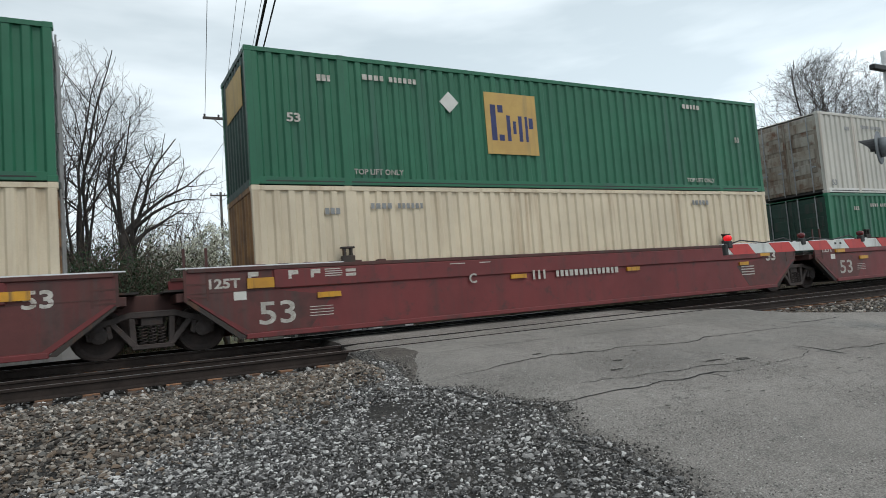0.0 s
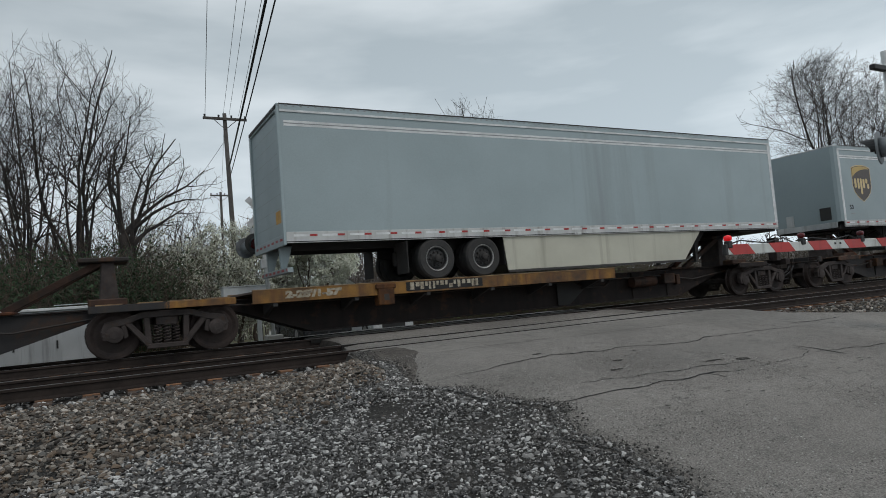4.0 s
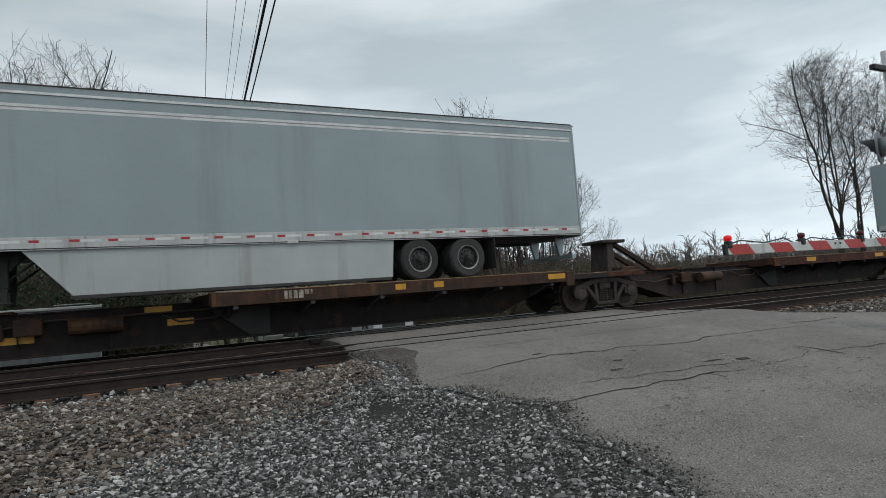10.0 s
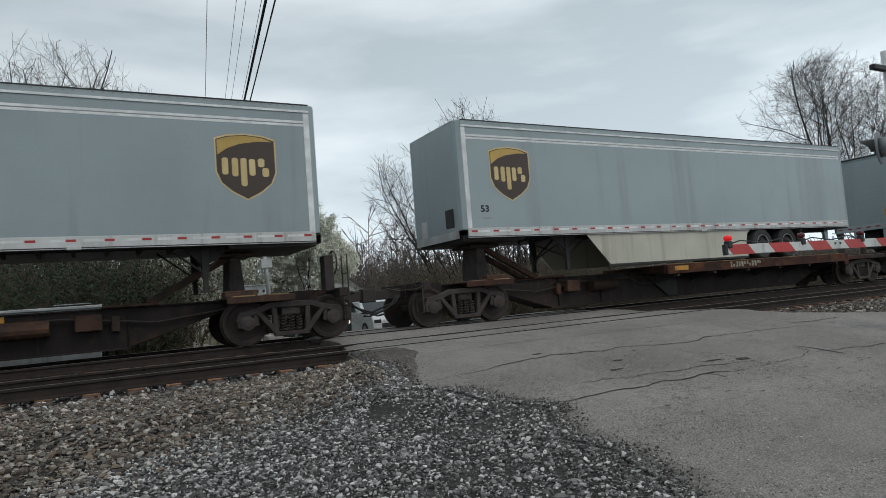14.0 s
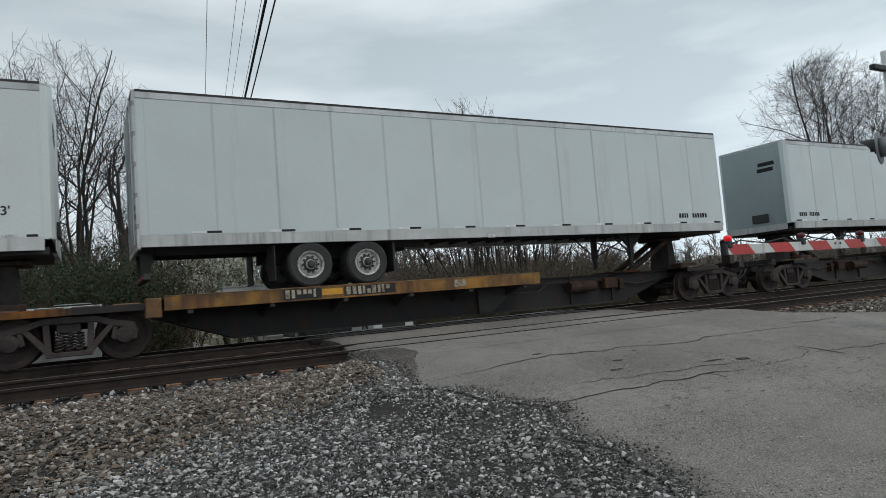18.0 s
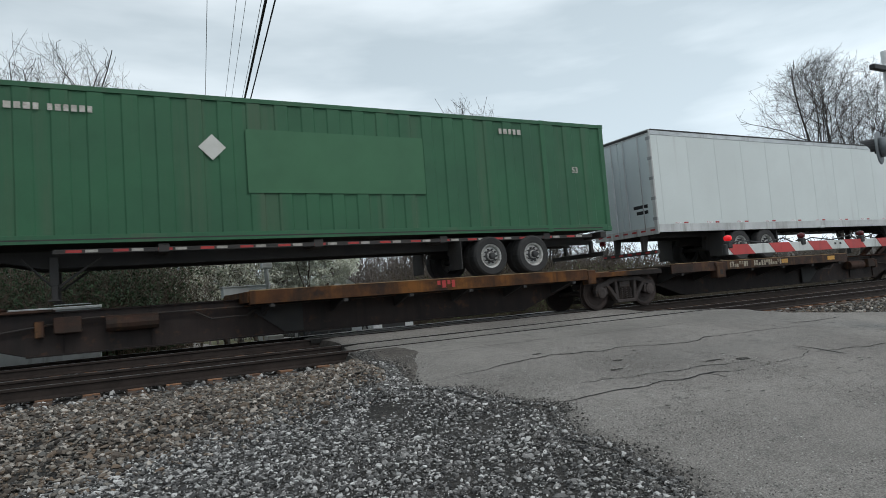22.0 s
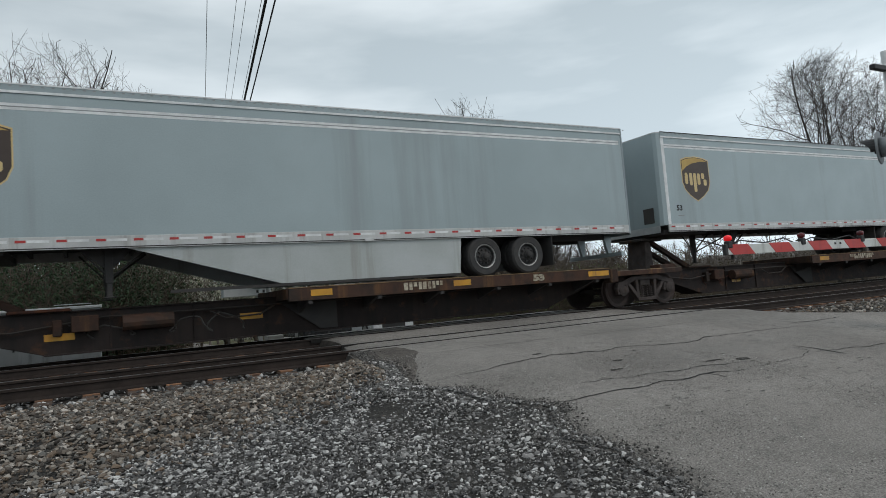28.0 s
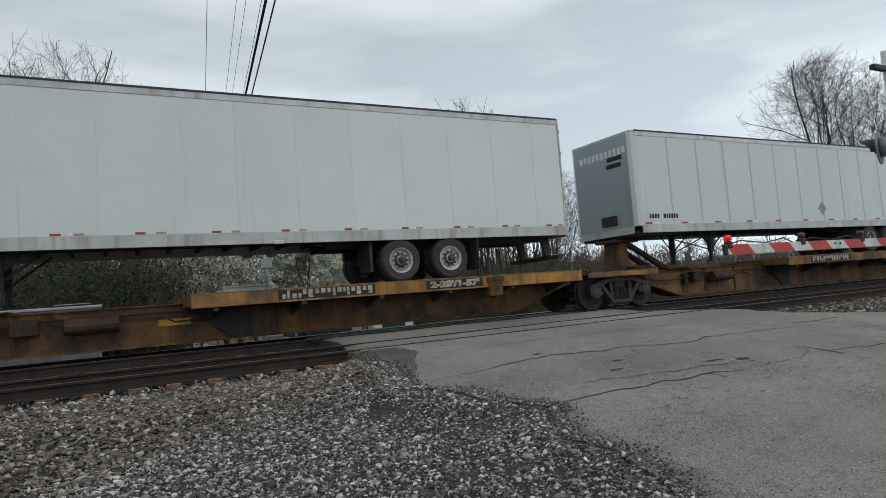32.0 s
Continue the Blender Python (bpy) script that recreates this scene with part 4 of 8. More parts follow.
def spread_tree(seed, base, radius, crowns, points=900, step=0.3, lean=(0.0, 0.0), fork=2.0, stems=1, wild=0.5, rise=0.12, tip=0.0068):
    """A bare tree that grows towards scattered points of its crown; crowns are (x, y, z, rx, ry, rz) from its foot.
    It gives limb pieces, the thick and the thin apart."""
    r = np.random.default_rng(seed)
    cloud = []
    while len(cloud) < points:
        cx, cy, cz, rx, ry, rz = crowns[int(r.integers(0, len(crowns)))]
        d = r.standard_normal(3)
        d /= np.linalg.norm(d)
        k = r.random() ** 0.45
        q = np.array([cx + rx * d[0] * k, cy + ry * d[1] * k, cz + rz * d[2] * k])
        if q[2] > 0.9 and noise.noise(Vector(q) * wild + Vector((seed, 0, 0))) > -0.16:
            cloud.append(q)
    cloud = np.array(cloud)
    nodes, up = [], []
    for s_ in range(stems):
        p = np.array([0.35 * s_ * (-1) ** s_, 0.2 * s_, -0.3])
        last = -1
        d = np.array([lean[0] + (0.16 * (-1) ** s_ * (stems > 1)), lean[1], 1.0])
        while p[2] < fork * (1 + 0.15 * s_):
            nodes.append(p)
            up.append(last)
            last = len(nodes) - 1
            d = d + np.array([*r.normal(0, 0.10, 2), 0])
            p = p + step * d / np.linalg.norm(d)
    alive = np.ones(points, bool)
    dist = np.full(points, 1e9)
    near = np.zeros(points, int)
    fresh = list(range(len(nodes)))
    for _ in range(120):
        new_p = np.array([nodes[i] for i in fresh])
        dd = np.linalg.norm(cloud[:, None] - new_p[None], axis=2)
        best = dd.argmin(1)
        val = dd[np.arange(points), best]
        closer = val < dist
        dist = np.where(closer, val, dist)
        near = np.where(closer, np.array(fresh)[best], near)
        alive &= dist > step * 1.25
        if not alive.any():
            break
        pull = {}
        for i in np.nonzero(alive)[0]:
            v = cloud[i] - nodes[near[i]]
            pull.setdefault(int(near[i]), []).append(v / np.linalg.norm(v))
        fresh = []
        for i, vs in pull.items():
            v = np.mean(vs, axis=0)
            v = v + r.normal(0, 0.07, 3) + np.array([0, 0, rise])
            v /= max(np.linalg.norm(v), 1e-6)
            nodes.append(nodes[i] + v * step)
            up.append(i)
            fresh.append(len(nodes) - 1)
    n = len(nodes)
    kids = [0] * n
    for i in range(n):
        if up[i] >= 0:
            kids[up[i]] += 1
    tips = max(2, kids.count(0))
    power = math.log(tips) / math.log(radius / tip)
    load = [0.0] * n
    for i in range(n - 1, -1, -1):
        if kids[i] == 0:
            load[i] = 1.0
        if up[i] >= 0:
            load[up[i]] += load[i]
    girth = [tip * max(1.0, q) ** (1 / power) for q in load]
    thick, thin = [], []
    for i in range(n):
        if up[i] < 0:
            continue
        a, b, ra, rb = nodes[up[i]], nodes[i], girth[up[i]], girth[i]
        ra = min(ra, rb * 1.35)
        (thick if rb > 3.5 * tip else thin).append((*a, *b, ra, rb))
        if rb < 2.4 * tip:
            for _ in range(2):
                d = (b - a) / step + r.normal(0, 0.34, 3) + np.array([0, 0, 0.08])
                d /= np.linalg.norm(d)
                p, girth_ = b, tip
                for q in range(3):
                    d = d + r.normal(0, 0.16, 3)
                    d /= np.linalg.norm(d)
                    c = p + d * step * r.uniform(0.45, 0.95)
                    thin.append((*p, *c, girth_, 0.82 * girth_))
                    if q < 2 and r.random() < 0.75:
                        e = d + r.normal(0, 0.42, 3)
                        thin.append((*c, *(c + e * step * r.uniform(0.4, 1.1)), 0.75 * girth_, 0.5 * girth_))
                    p, girth_ = c, 0.82 * girth_
    return thick, thin


def branch_tree(seed, radius, crowns, fork=2.0, lean=(0.0, 0.0), stems=1, tip=0.0065, leaders=2, gnarl=0.11, bushy=1.0):
    """A bare tree whose leaders rise from the trunk into its crowns and branch five times; crowns are (x, y, z, rx, ry, rz)
    from its foot, and no branch leaves them. It gives limb pieces, the thick and the thin apart."""
    rng = random.Random(seed)
    thick, thin = [], []

    def inside(q):
        edge = rng.uniform(0.7, 1.3)
        return any(((q.x - c[0]) / c[3]) ** 2 + ((q.y - c[1]) / c[4]) ** 2 + ((q.z - c[2]) / c[5]) ** 2 < edge for c in crowns)

    def limb(p, d, length, r0, level, goal=None):
        n = max(3, min(12, int(length / (0.42 if level < 3 else 0.26))))
        step = length / n
        r1 = max(tip * 0.55, r0 * (0.22 if level == 1 else 0.35))
        side = Vector((rng.gauss(0, 1), rng.gauss(0, 1), 0.2))
        for i in range(n):
            w = gnarl * (1.0 if level < 2 else 1.35)
            d = d + Vector((rng.gauss(0, w), rng.gauss(0, w), rng.gauss(0, w * 0.7) + (0.05 if level > 1 else 0.0)))
            if goal is not None:
                d = d.normalized() + 0.38 * (goal - p).normalized()
            d.normalize()
            q = p + d * step
            if level > 1 and not inside(q):
                return
            ra, rb = r0 + (r1 - r0) * i / n, r0 + (r1 - r0) * (i + 1) / n
            (thick if rb > 4.0 * tip else thin).append((*p, *q, ra, rb))
            frac = (i + 1) / n
            if level < 5 and frac > (0.3 if level == 1 else 0.12):
                kids = 1 if rng.random() < (0.95 if level < 3 else 0.72) * bushy else 0
                kids += i == n - 1 and level < 5
                for _ in range(kids):
                    side = side - d * side.dot(d)
                    side = Matrix.Rotation(rng.uniform(1.9, 2.8), 3, d) @ side.normalized()
                    a = rng.uniform(0.5, 1.15)
                    e = (d * math.cos(a) + side * math.sin(a) + Vector((0, 0, 0.06))).normalized()
                    ln = length * rng.uniform(0.36, 0.62) * (1.12 - 0.45 * frac)
                    if ln > 0.14:
                        limb(q.copy(), e, ln, max(tip * 0.7, min(rb * 0.65, (0.017 if level < 3 else 0.011) * ln)), level + 1)
            p = q

    for k in range(stems):
        p = Vector((0.4 * k * (-1) ** k, 0.25 * k, -0.3))
        d = Vector((lean[0] + (0.16 * (-1) ** k if stems > 1 else 0), lean[1], 1)).normalized()
        joints, n = [], max(4, int(fork / 0.4))
        for i in range(n):
            d = (d + Vector((rng.gauss(0, 0.05), rng.gauss(0, 0.05), 0))).normalized()
            q = p + d * (fork + 0.3) / n
            thick.append((*p, *q, radius * (1.25 - 0.4 * i / n if i else 1.6), radius * (1.25 - 0.4 * (i + 1) / n)))
            p = q
            joints.append(p)
        for c in crowns[k::stems] if len(crowns) >= stems else crowns:
            for m in range(leaders):
                start = joints[max(0, n - 1 - (m * n) // (3 * leaders))]
                goal = Vector((c[0] + c[3] * rng.uniform(-0.75, 0.75), c[1] + c[4] * rng.uniform(-0.6, 0.6), c[2] + c[5] * rng.uniform(0.35, 0.92)))
                way = goal - start
                first = (Vector((0, 0, 0.55)) + way.normalized() + Vector((rng.gauss(0, 0.2), rng.gauss(0, 0.2), 0))).normalized()
                limb(start.copy(), first, way.length * 1.06, radius * rng.uniform(0.30, 0.48), 1, goal)
    return thick, thin


def tree(name, label, x, y, seed, radius, crowns, group="bare trees beyond the tracks", material="bark", **kw):
    t = thing(name, label, "tree", group, at=pose(x, y, ground_z(x, y)))
    thick, thin = branch_tree(seed, radius, crowns, **kw)
    part("trunk", limbs(thick, 7), M[material], t)
    part("crown", limbs(thin, 3), M[material], t)
    return t


BARE = "bare grey-brown tree with fine branching twigs, before leaf"
tree("bare_tree", BARE, -0.5, 14.0, 3, 0.19, [(0.1, 0, 9.9, 2.7, 2.4, 3.3), (1.7, 0, 9.2, 1.8, 1.8, 2.9), (1.6, 0, 7.0, 1.6, 1.8, 2.2), (-1.4, 0, 6.8, 1.6, 1.6, 2.2)], fork=2.8, lean=(0.08, 0))
tree("bare_tree", BARE, -3.0, 13.5, 8, 0.2, [(0.2, 0, 9.2, 2.8, 2.6, 3.7), (-1.5, 0, 7.5, 2.2, 2.0, 3.0), (1.2, 0, 6.2, 1.6, 1.6, 2.2)], fork=2.6, lean=(0.12, 0), stems=2)
tree("bare_tree", BARE, 0.9, 16.5, 25, 0.11, [(0.3, 0, 6.8, 1.7, 1.6, 2.8)], fork=2.0, lean=(0.1, 0))
tree("bare_tree", BARE, 3.8, 19.0, 26, 0.09, [(0.3, 0, 5.6, 1.7, 1.6, 2.6)], fork=1.6)
tree("bare_tree", BARE, 7.4, 18.2, 27, 0.08, [(0.2, 0, 5.4, 1.3, 1.2, 2.6)], fork=1.6)
tree("bare_tree", BARE, 1.2, 15.0, 31, 0.13, [(-0.6, 0, 7.6, 1.8, 1.6, 2.6), (0.6, 0, 6.4, 1.5, 1.4, 2.2)], fork=2.6)
tree("bare_tree", BARE, -2.2, 15.6, 32, 0.15, [(0.4, 0, 8.4, 2.2, 1.8, 3.0), (-1.2, 0, 7.0, 1.8, 1.6, 2.6)], fork=2.4, lean=(0.1, 0))
tree("bare_tree", BARE, -1.6, 18.5, 28, 0.16, [(0, 0, 9.5, 2.8, 2.4, 4.2)], fork=2.6, tip=0.0085)
tree("bare_tree", BARE, -5.0, 17.0, 29, 0.16, [(0.6, 0, 8.6, 2.8, 2.4, 4.0)], fork=2.6, tip=0.0085)
tree("gnarled_tree", "thick gnarled leafless tree with a broken trunk and spreading limbs", 1.5, 12.1, 14, 0.21, [(0.6, 0, 7.2, 1.6, 1.4, 1.6), (2.0, 0, 6.5, 1.7, 1.3, 1.3), (-1.1, 0, 7.0, 1.2, 1.2, 1.7), (1.4, 0, 5.4, 1.3, 1.0, 0.7)], fork=4.9, tip=0.0085, gnarl=0.16, leaders=2)
# a fan of slim stems: foot, and place and height of the top
for k, (fx, tx, th, girth, wide) in enumerate([(20.4, 15.6, 11.6, 0.13, 1.5), (22.6, 17.6, 12.3, 0.13, 1.5), (22.4, 20.9, 14.8, 0.17, 1.5), (23.4, 22.2, 15.6, 0.15, 1.4), (24.4, 24.0, 15.3, 0.14, 1.3), (25.4, 25.2, 12.9, 0.11, 1.2), (26.4, 26.8, 12.0, 0.1, 1.2), (26.8, 28.8, 13.9, 0.11, 1.0), (27.4, 31.4, 10.7, 0.11, 1.5), (29.2, 33.0, 10.5, 0.11, 1.5), (31.0, 34.2, 7.2, 0.08, 1.2)]):
    slope = (tx - fx) / th
    tree("bare_tree", "slim bare tree leaning out from a clump, with fine twigs", fx, 22.0 + 0.7 * math.sin(k * 2.3), 330 + k, 1.3 * girth,
         [(slope * th * q, 0, th * q, 1.3 * wide * w_, 1.2 * wide * w_, th * 0.19) for q, w_ in ((0.45, 0.75), (0.62, 1.1), (0.82, 0.9))], group="clump of bare trees", fork=1.6, lean=(slope * 0.9, 0), tip=0.0085)
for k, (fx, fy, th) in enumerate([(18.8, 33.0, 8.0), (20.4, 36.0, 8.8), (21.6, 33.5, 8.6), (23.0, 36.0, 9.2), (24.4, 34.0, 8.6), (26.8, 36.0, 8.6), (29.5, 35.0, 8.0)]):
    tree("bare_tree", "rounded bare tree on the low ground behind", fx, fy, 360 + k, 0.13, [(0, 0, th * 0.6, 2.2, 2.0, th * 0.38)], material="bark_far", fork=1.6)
tree("bare_tree", BARE, 47.8, 13.2, 52, 0.26, [(-1.6, 0, 12.2, 5.8, 4.5, 4.4), (1.5, 0, 13.6, 5.2, 4.5, 4.4), (-0.5, 0, 7.5, 3.0, 3.0, 2.2)], fork=3.6, tip=0.0095)
tree("bare_tree", BARE, 51.6, 13.6, 55, 0.22, [(2.2, 0, 12.6, 4.6, 4.0, 5.6), (1.0, 0, 8.0, 3.0, 3.0, 3.0)], tip=0.0095, fork=3.4)
tree("bare_tree", BARE, 57.2, 13.4, 57, 0.26, [(1.0, 0, 11.6, 4.2, 4.0, 5.4)], tip=0.0095, fork=3.4)


def blossom_tree(x, y, seed, height, width, bloom=1.0, base=0.12):
    t = thing("blossom_tree", "small flowering tree covered in white spring blossom", "tree", "blossoming trees beyond the tracks", at=pose(x, y, ground_z(x, y)))
    thick, thin = spread_tree(seed, 0, 0.12, [(0, 0, height * (1 + base) / 2, width, width, height * (1 - base) / 2), (0.2 * width, 0, height * (0.85 + base) / 2, width * 1.05, width, height * (0.72 - base) / 2)], points=560, step=0.22, fork=0.9, stems=2, rise=0.1, wild=0.9, tip=0.007)
    part("trunk", limbs(thick, 5), M["twig"], t)
    part("crown", limbs(thin, 3), M["twig"], t)
    r = np.random.default_rng(seed)
    seg = np.array(thin)
    pick = seg[r.integers(0, len(seg), int(19000 * width * bloom))]
    k = r.random((len(pick), 1))
    pts = pick[:, :3] * k + pick[:, 3:6] * (1 - k) + r.normal(0, 0.07, (len(pick), 3))
    part("blossom", flecks(pts, 0.052, seed), M["blossom"], t)
    pick = seg[r.integers(0, len(seg), int(2200 * width))]
    part("young_leaves", flecks(pick[:, :3] + r.normal(0, 0.08, (len(pick), 3)), 0.04, seed + 1), M["leaf_new"], t)


blossom_tree(4.4, 16.4, 61, 6.4, 1.5, 0.3)
blossom_tree(9.3, 15.2, 62, 6.9, 1.6, 1.0, 0.33)
blossom_tree(7.4, 16.2, 63, 6.4, 1.4, 0.6)
blossom_tree(2.8, 15.6, 64, 6.2, 1.4, 0.22)
blossom_tree(6.0, 16.6, 65, 6.4, 1.5, 0.5)


def brush(name, label, boxes, seed, stems, leaves, leaf, size, height, low=0.0):
    """A thicket as one mass of stems with leaves; boxes are x0, x1, y0, y1."""
    r = np.random.default_rng(seed)
    rng = random.Random(seed)
    seg, spots = [], []
    for _ in range(stems):
        x0, x1, y0, y1 = rng.choice(boxes)
        x, y = rng.uniform(x0, x1), rng.uniform(y0, y1)
        if ROAD_L - 1 < x < ROAD_R + 1.2 and y < 12:
            continue
        z = ground_z(x, y)
        p, d = Vector((x, y, z - 0.05)), Vector((rng.gauss(0, 0.25), rng.gauss(0, 0.25), 1)).normalized()
        h = height * rng.uniform(0.45, 1.05)
        rad = rng.uniform(0.008, 0.02)
        for i in range(4):
            d = (d + Vector((rng.gauss(0, 0.22), rng.gauss(0, 0.22), 0.05))).normalized()
            q = p + d * h / 4
            seg.append((*p, *q, rad * (1 - 0.2 * i), rad * (0.8 - 0.2 * i)))
            for _ in range(2):
                e = (d + Vector((rng.gauss(0, 0.6), rng.gauss(0, 0.6), rng.gauss(0.1, 0.3)))).normalized()
                w = q + e * h * rng.uniform(0.12, 0.3)
                seg.append((*q, *w, rad * 0.5, 0.005))
                if w.z - z > low:
                    spots.append(tuple(w))
                    spots.append(tuple(q.lerp(w, 0.5)))
            p = q
    b = thing(name, label, "bushes", kind="stuff")
    part("stems", limbs(seg, 3), M["twig"], b)
    spots = np.array(spots)
    pts = spots[r.integers(0, len(spots), leaves)] + r.normal(0, 0.16, (leaves, 3))
    part("leaves", flecks(pts, size, seed), M[leaf], b)
    return b


brush("thicket", "brown leafless brush with dead leaves along the far side", [(-9, 3.4, 7.5, 13), (-8, 2.0, 13, 17)], 71, 2400, 36000, "leaf_brown", 0.055, 3.0)
brush("evergreen_shrubs", "dark evergreen shrubs among the brush beyond the track", [(-8, 2.2, 7.0, 10.5), (-7, 1.4, 5.9, 7.8)], 72, 2000, 80000, "leaf_dark", 0.05, 3.1)
brush("saplings", "thicket of tall thin bare saplings beyond the track", [(-9, 3.0, 13, 22)], 76, 2300, 9000, "leaf_brown", 0.05, 5.6)
brush("saplings", "thicket of thin bare saplings below the trees", [(16.6, 33, 20, 27)], 77, 1500, 14000, "leaf_brown", 0.05, 4.2)
brush("thicket", "tangled brush below the bare trees", [(13.6, 36, 15.5, 20), (16.2, 36, 20, 25)], 73, 2600, 26000, "leaf_brown", 0.06, 3.6)
brush("green_shrubs", "shrubs just turning green below the bare trees", [(16, 33, 15, 20)], 74, 900, 16000, "leaf_new", 0.055, 3.0)
brush("thicket", "brush and saplings on the low ground", [(34, 70, 12, 30), (19, 27, 24, 36)], 75, 2200, 16000, "leaf_brown", 0.08, 3.8)


def blades(name, label, areas, count, seed, material, height):
    r = np.random.default_rng(seed)
    pts = []
    for _ in range(count):
        x0, x1, y0, y1 = areas[int(r.integers(0, len(areas)))]
        x, y = r.uniform(x0, x1), r.uniform(y0, y1)
        if ROAD_L - 0.2 < x < ROAD_R + 0.3:
            continue
        z = ground_z(x, y) - 0.02
        h = height * r.uniform(0.4, 1.3)
        a = r.uniform(0, 6.28)
        dx, dy = r.normal(0, 0.25, 2) * h
        w = 0.008
        pts += [(x - w * math.cos(a), y - w * math.sin(a), z), (x + w * math.cos(a), y + w * math.sin(a), z), (x + dx * 0.5, y + dy * 0.5, z + 0.6 * h), (x + dx, y + dy, z + h)]
    n = len(pts) // 4
    me = bpy.data.meshes.new(name)
    me.from_pydata([tuple(q) for q in pts], [], [f for i in range(n) for f in ((4 * i, 4 * i + 1, 4 * i + 2), (4 * i, 4 * i + 2, 4 * i + 3))])
    return solid(name, me, M[material], label, "grass", kind="stuff")


blades("dry_grass", "dry straw-coloured grass along the far track", [(-7, 4.0, 2.6, 4.4), (-3, 4.0, 2.6, 4.0), (12.9, 26, 2.8, 7)], 15000, 81, "straw", 0.30)
blades("green_grass", "short new grass along the far track", [(-7, 4.0, 2.7, 5.0), (12.9, 30, 3.4, 10)], 10000, 82, "leaf_new", 0.2)


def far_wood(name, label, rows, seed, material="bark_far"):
    """Distant leafless woods: rows of (x, y, height)."""
    rng = random.Random(seed)
    seg = []
    for x, y, h in rows:
        z = -3.2
        p = Vector((x, y, z))
        d = Vector((rng.gauss(0, 0.05), rng.gauss(0, 0.05), 1)).normalized()
        w = 0.02 * h * 0.6
        top = p + d * h
        seg.append((*p, *top, w, 0.03))
        for _ in range(9):
            k = rng.uniform(0.15, 0.95)
            q = p.lerp(top, k)
            e = Vector((rng.gauss(0, 1), rng.gauss(0, 1), rng.uniform(0.6, 1.8))).normalized()
            ln = h * rng.uniform(0.16, 0.34) * (1.15 - 0.5 * k)
            r_ = q + e * ln
            seg.append((*q, *r_, 0.07, 0.03))
            for _ in range(3):
                g = (e + Vector((rng.gauss(0, 0.7), rng.gauss(0, 0.7), rng.gauss(0.2, 0.4)))).normalized()
                s0 = q.lerp(r_, rng.uniform(0.3, 1))
                seg.append((*s0, *(s0 + g * ln * 0.5), 0.045, 0.02))
    me = limbs(seg, 3)
    return solid(name, me, M[material], label, "woods", kind="stuff")


def spread_rows(count, x0, x1, y0, y1, h0, h1, seed):
    rng = random.Random(seed)
    return [(rng.uniform(x0, x1), rng.uniform(y0, y1), rng.uniform(h0, h1)) for _ in range(count)]


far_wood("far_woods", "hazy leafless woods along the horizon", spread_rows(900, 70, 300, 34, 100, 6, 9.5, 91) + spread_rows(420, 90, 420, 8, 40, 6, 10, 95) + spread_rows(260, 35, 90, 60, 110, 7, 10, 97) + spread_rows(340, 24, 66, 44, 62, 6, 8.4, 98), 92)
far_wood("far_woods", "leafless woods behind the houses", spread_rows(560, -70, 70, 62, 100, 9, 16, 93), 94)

ridge = Shape()
cols_ = 120
for rr, (yo, hh) in enumerate(((0, 0.0), (25, 0.75), (60, 1.0), (160, 0.8))):
    for i in range(cols_ + 1):
        a = radians(-75 + 165 * i / cols_)
        d = 175 + yo
        h = (10 + 3.5 * noise.noise((i * 0.11, 0, 2)) + 1.3 * noise.noise((i * 0.9, rr, 2))) * hh
        ridge.v.append((d * math.sin(a), -14 + d * math.cos(a), -3.6 + h))
ridge.f = [(r * (cols_ + 1) + i, r * (cols_ + 1) + i + 1, (r + 1) * (cols_ + 1) + i + 1, (r + 1) * (cols_ + 1) + i) for r in range(3) for i in range(cols_)]
solid("far_ridge", ridge, M["ridge"], "low wooded ridge along the horizon", "hill", kind="structure", smooth=True)

# ---- pole line ----


def power_pole(x, y, top, lean=0.0, arm=2.4, label="tall weathered wooden utility pole with a crossarm"):
    base = ground_z(x, y) - 0.5
    p = thing("utility_pole", label, "pole", "pole line", at=pose(x, y, 0))
    part("post", Shape().tube([(lean, 0, base), (0, 0, top)], [0.17, 0.11], 12), M["pole_wood"], p, smooth=True)
    part("crossarm", Shape().box(-arm / 2, arm / 2, -0.2, -0.09, top - 0.42, top - 0.28), M["pole_wood"], p, bevel=0.01)
    for k in (-1, 1):
        part("arm_brace", Shape().tube([(k * 0.62, -0.15, top - 0.42), (0, -0.12, top - 0.95)], 0.02, 5), M["pole_wood"], p)
    for a in (-arm / 2 + 0.1, -0.35, 0.35, arm / 2 - 0.1):
        part("insulator", Shape().tube([(a, -0.145, top - 0.28), (a, -0.145, top - 0.14)], [0.045, 0.06], 8), M["signal_black"], p)
    return p


power_pole(7.14, 23.13, 12.0, 0.28)
power_pole(11.4, 49.4, 12.2, 0, 2.0, "distant wooden utility pole with a short crossarm")
power_pole(0.65, -22.0, 12.0, 0, 2.4, "wooden utility pole behind the road, carrying the same wires")


def cable(a, b, radius, sag, material, label):
    pts = []
    for i in range(25):
        k = i / 24
        q = Vector(a).lerp(Vector(b), k)
        pts.append((q.x, q.y, q.z - sag * 4 * k * (1 - k)))
    return solid("overhead_wire", Shape().tube(pts, radius, 6), M[material], label, "cable", "wires of the pole line", smooth=True)


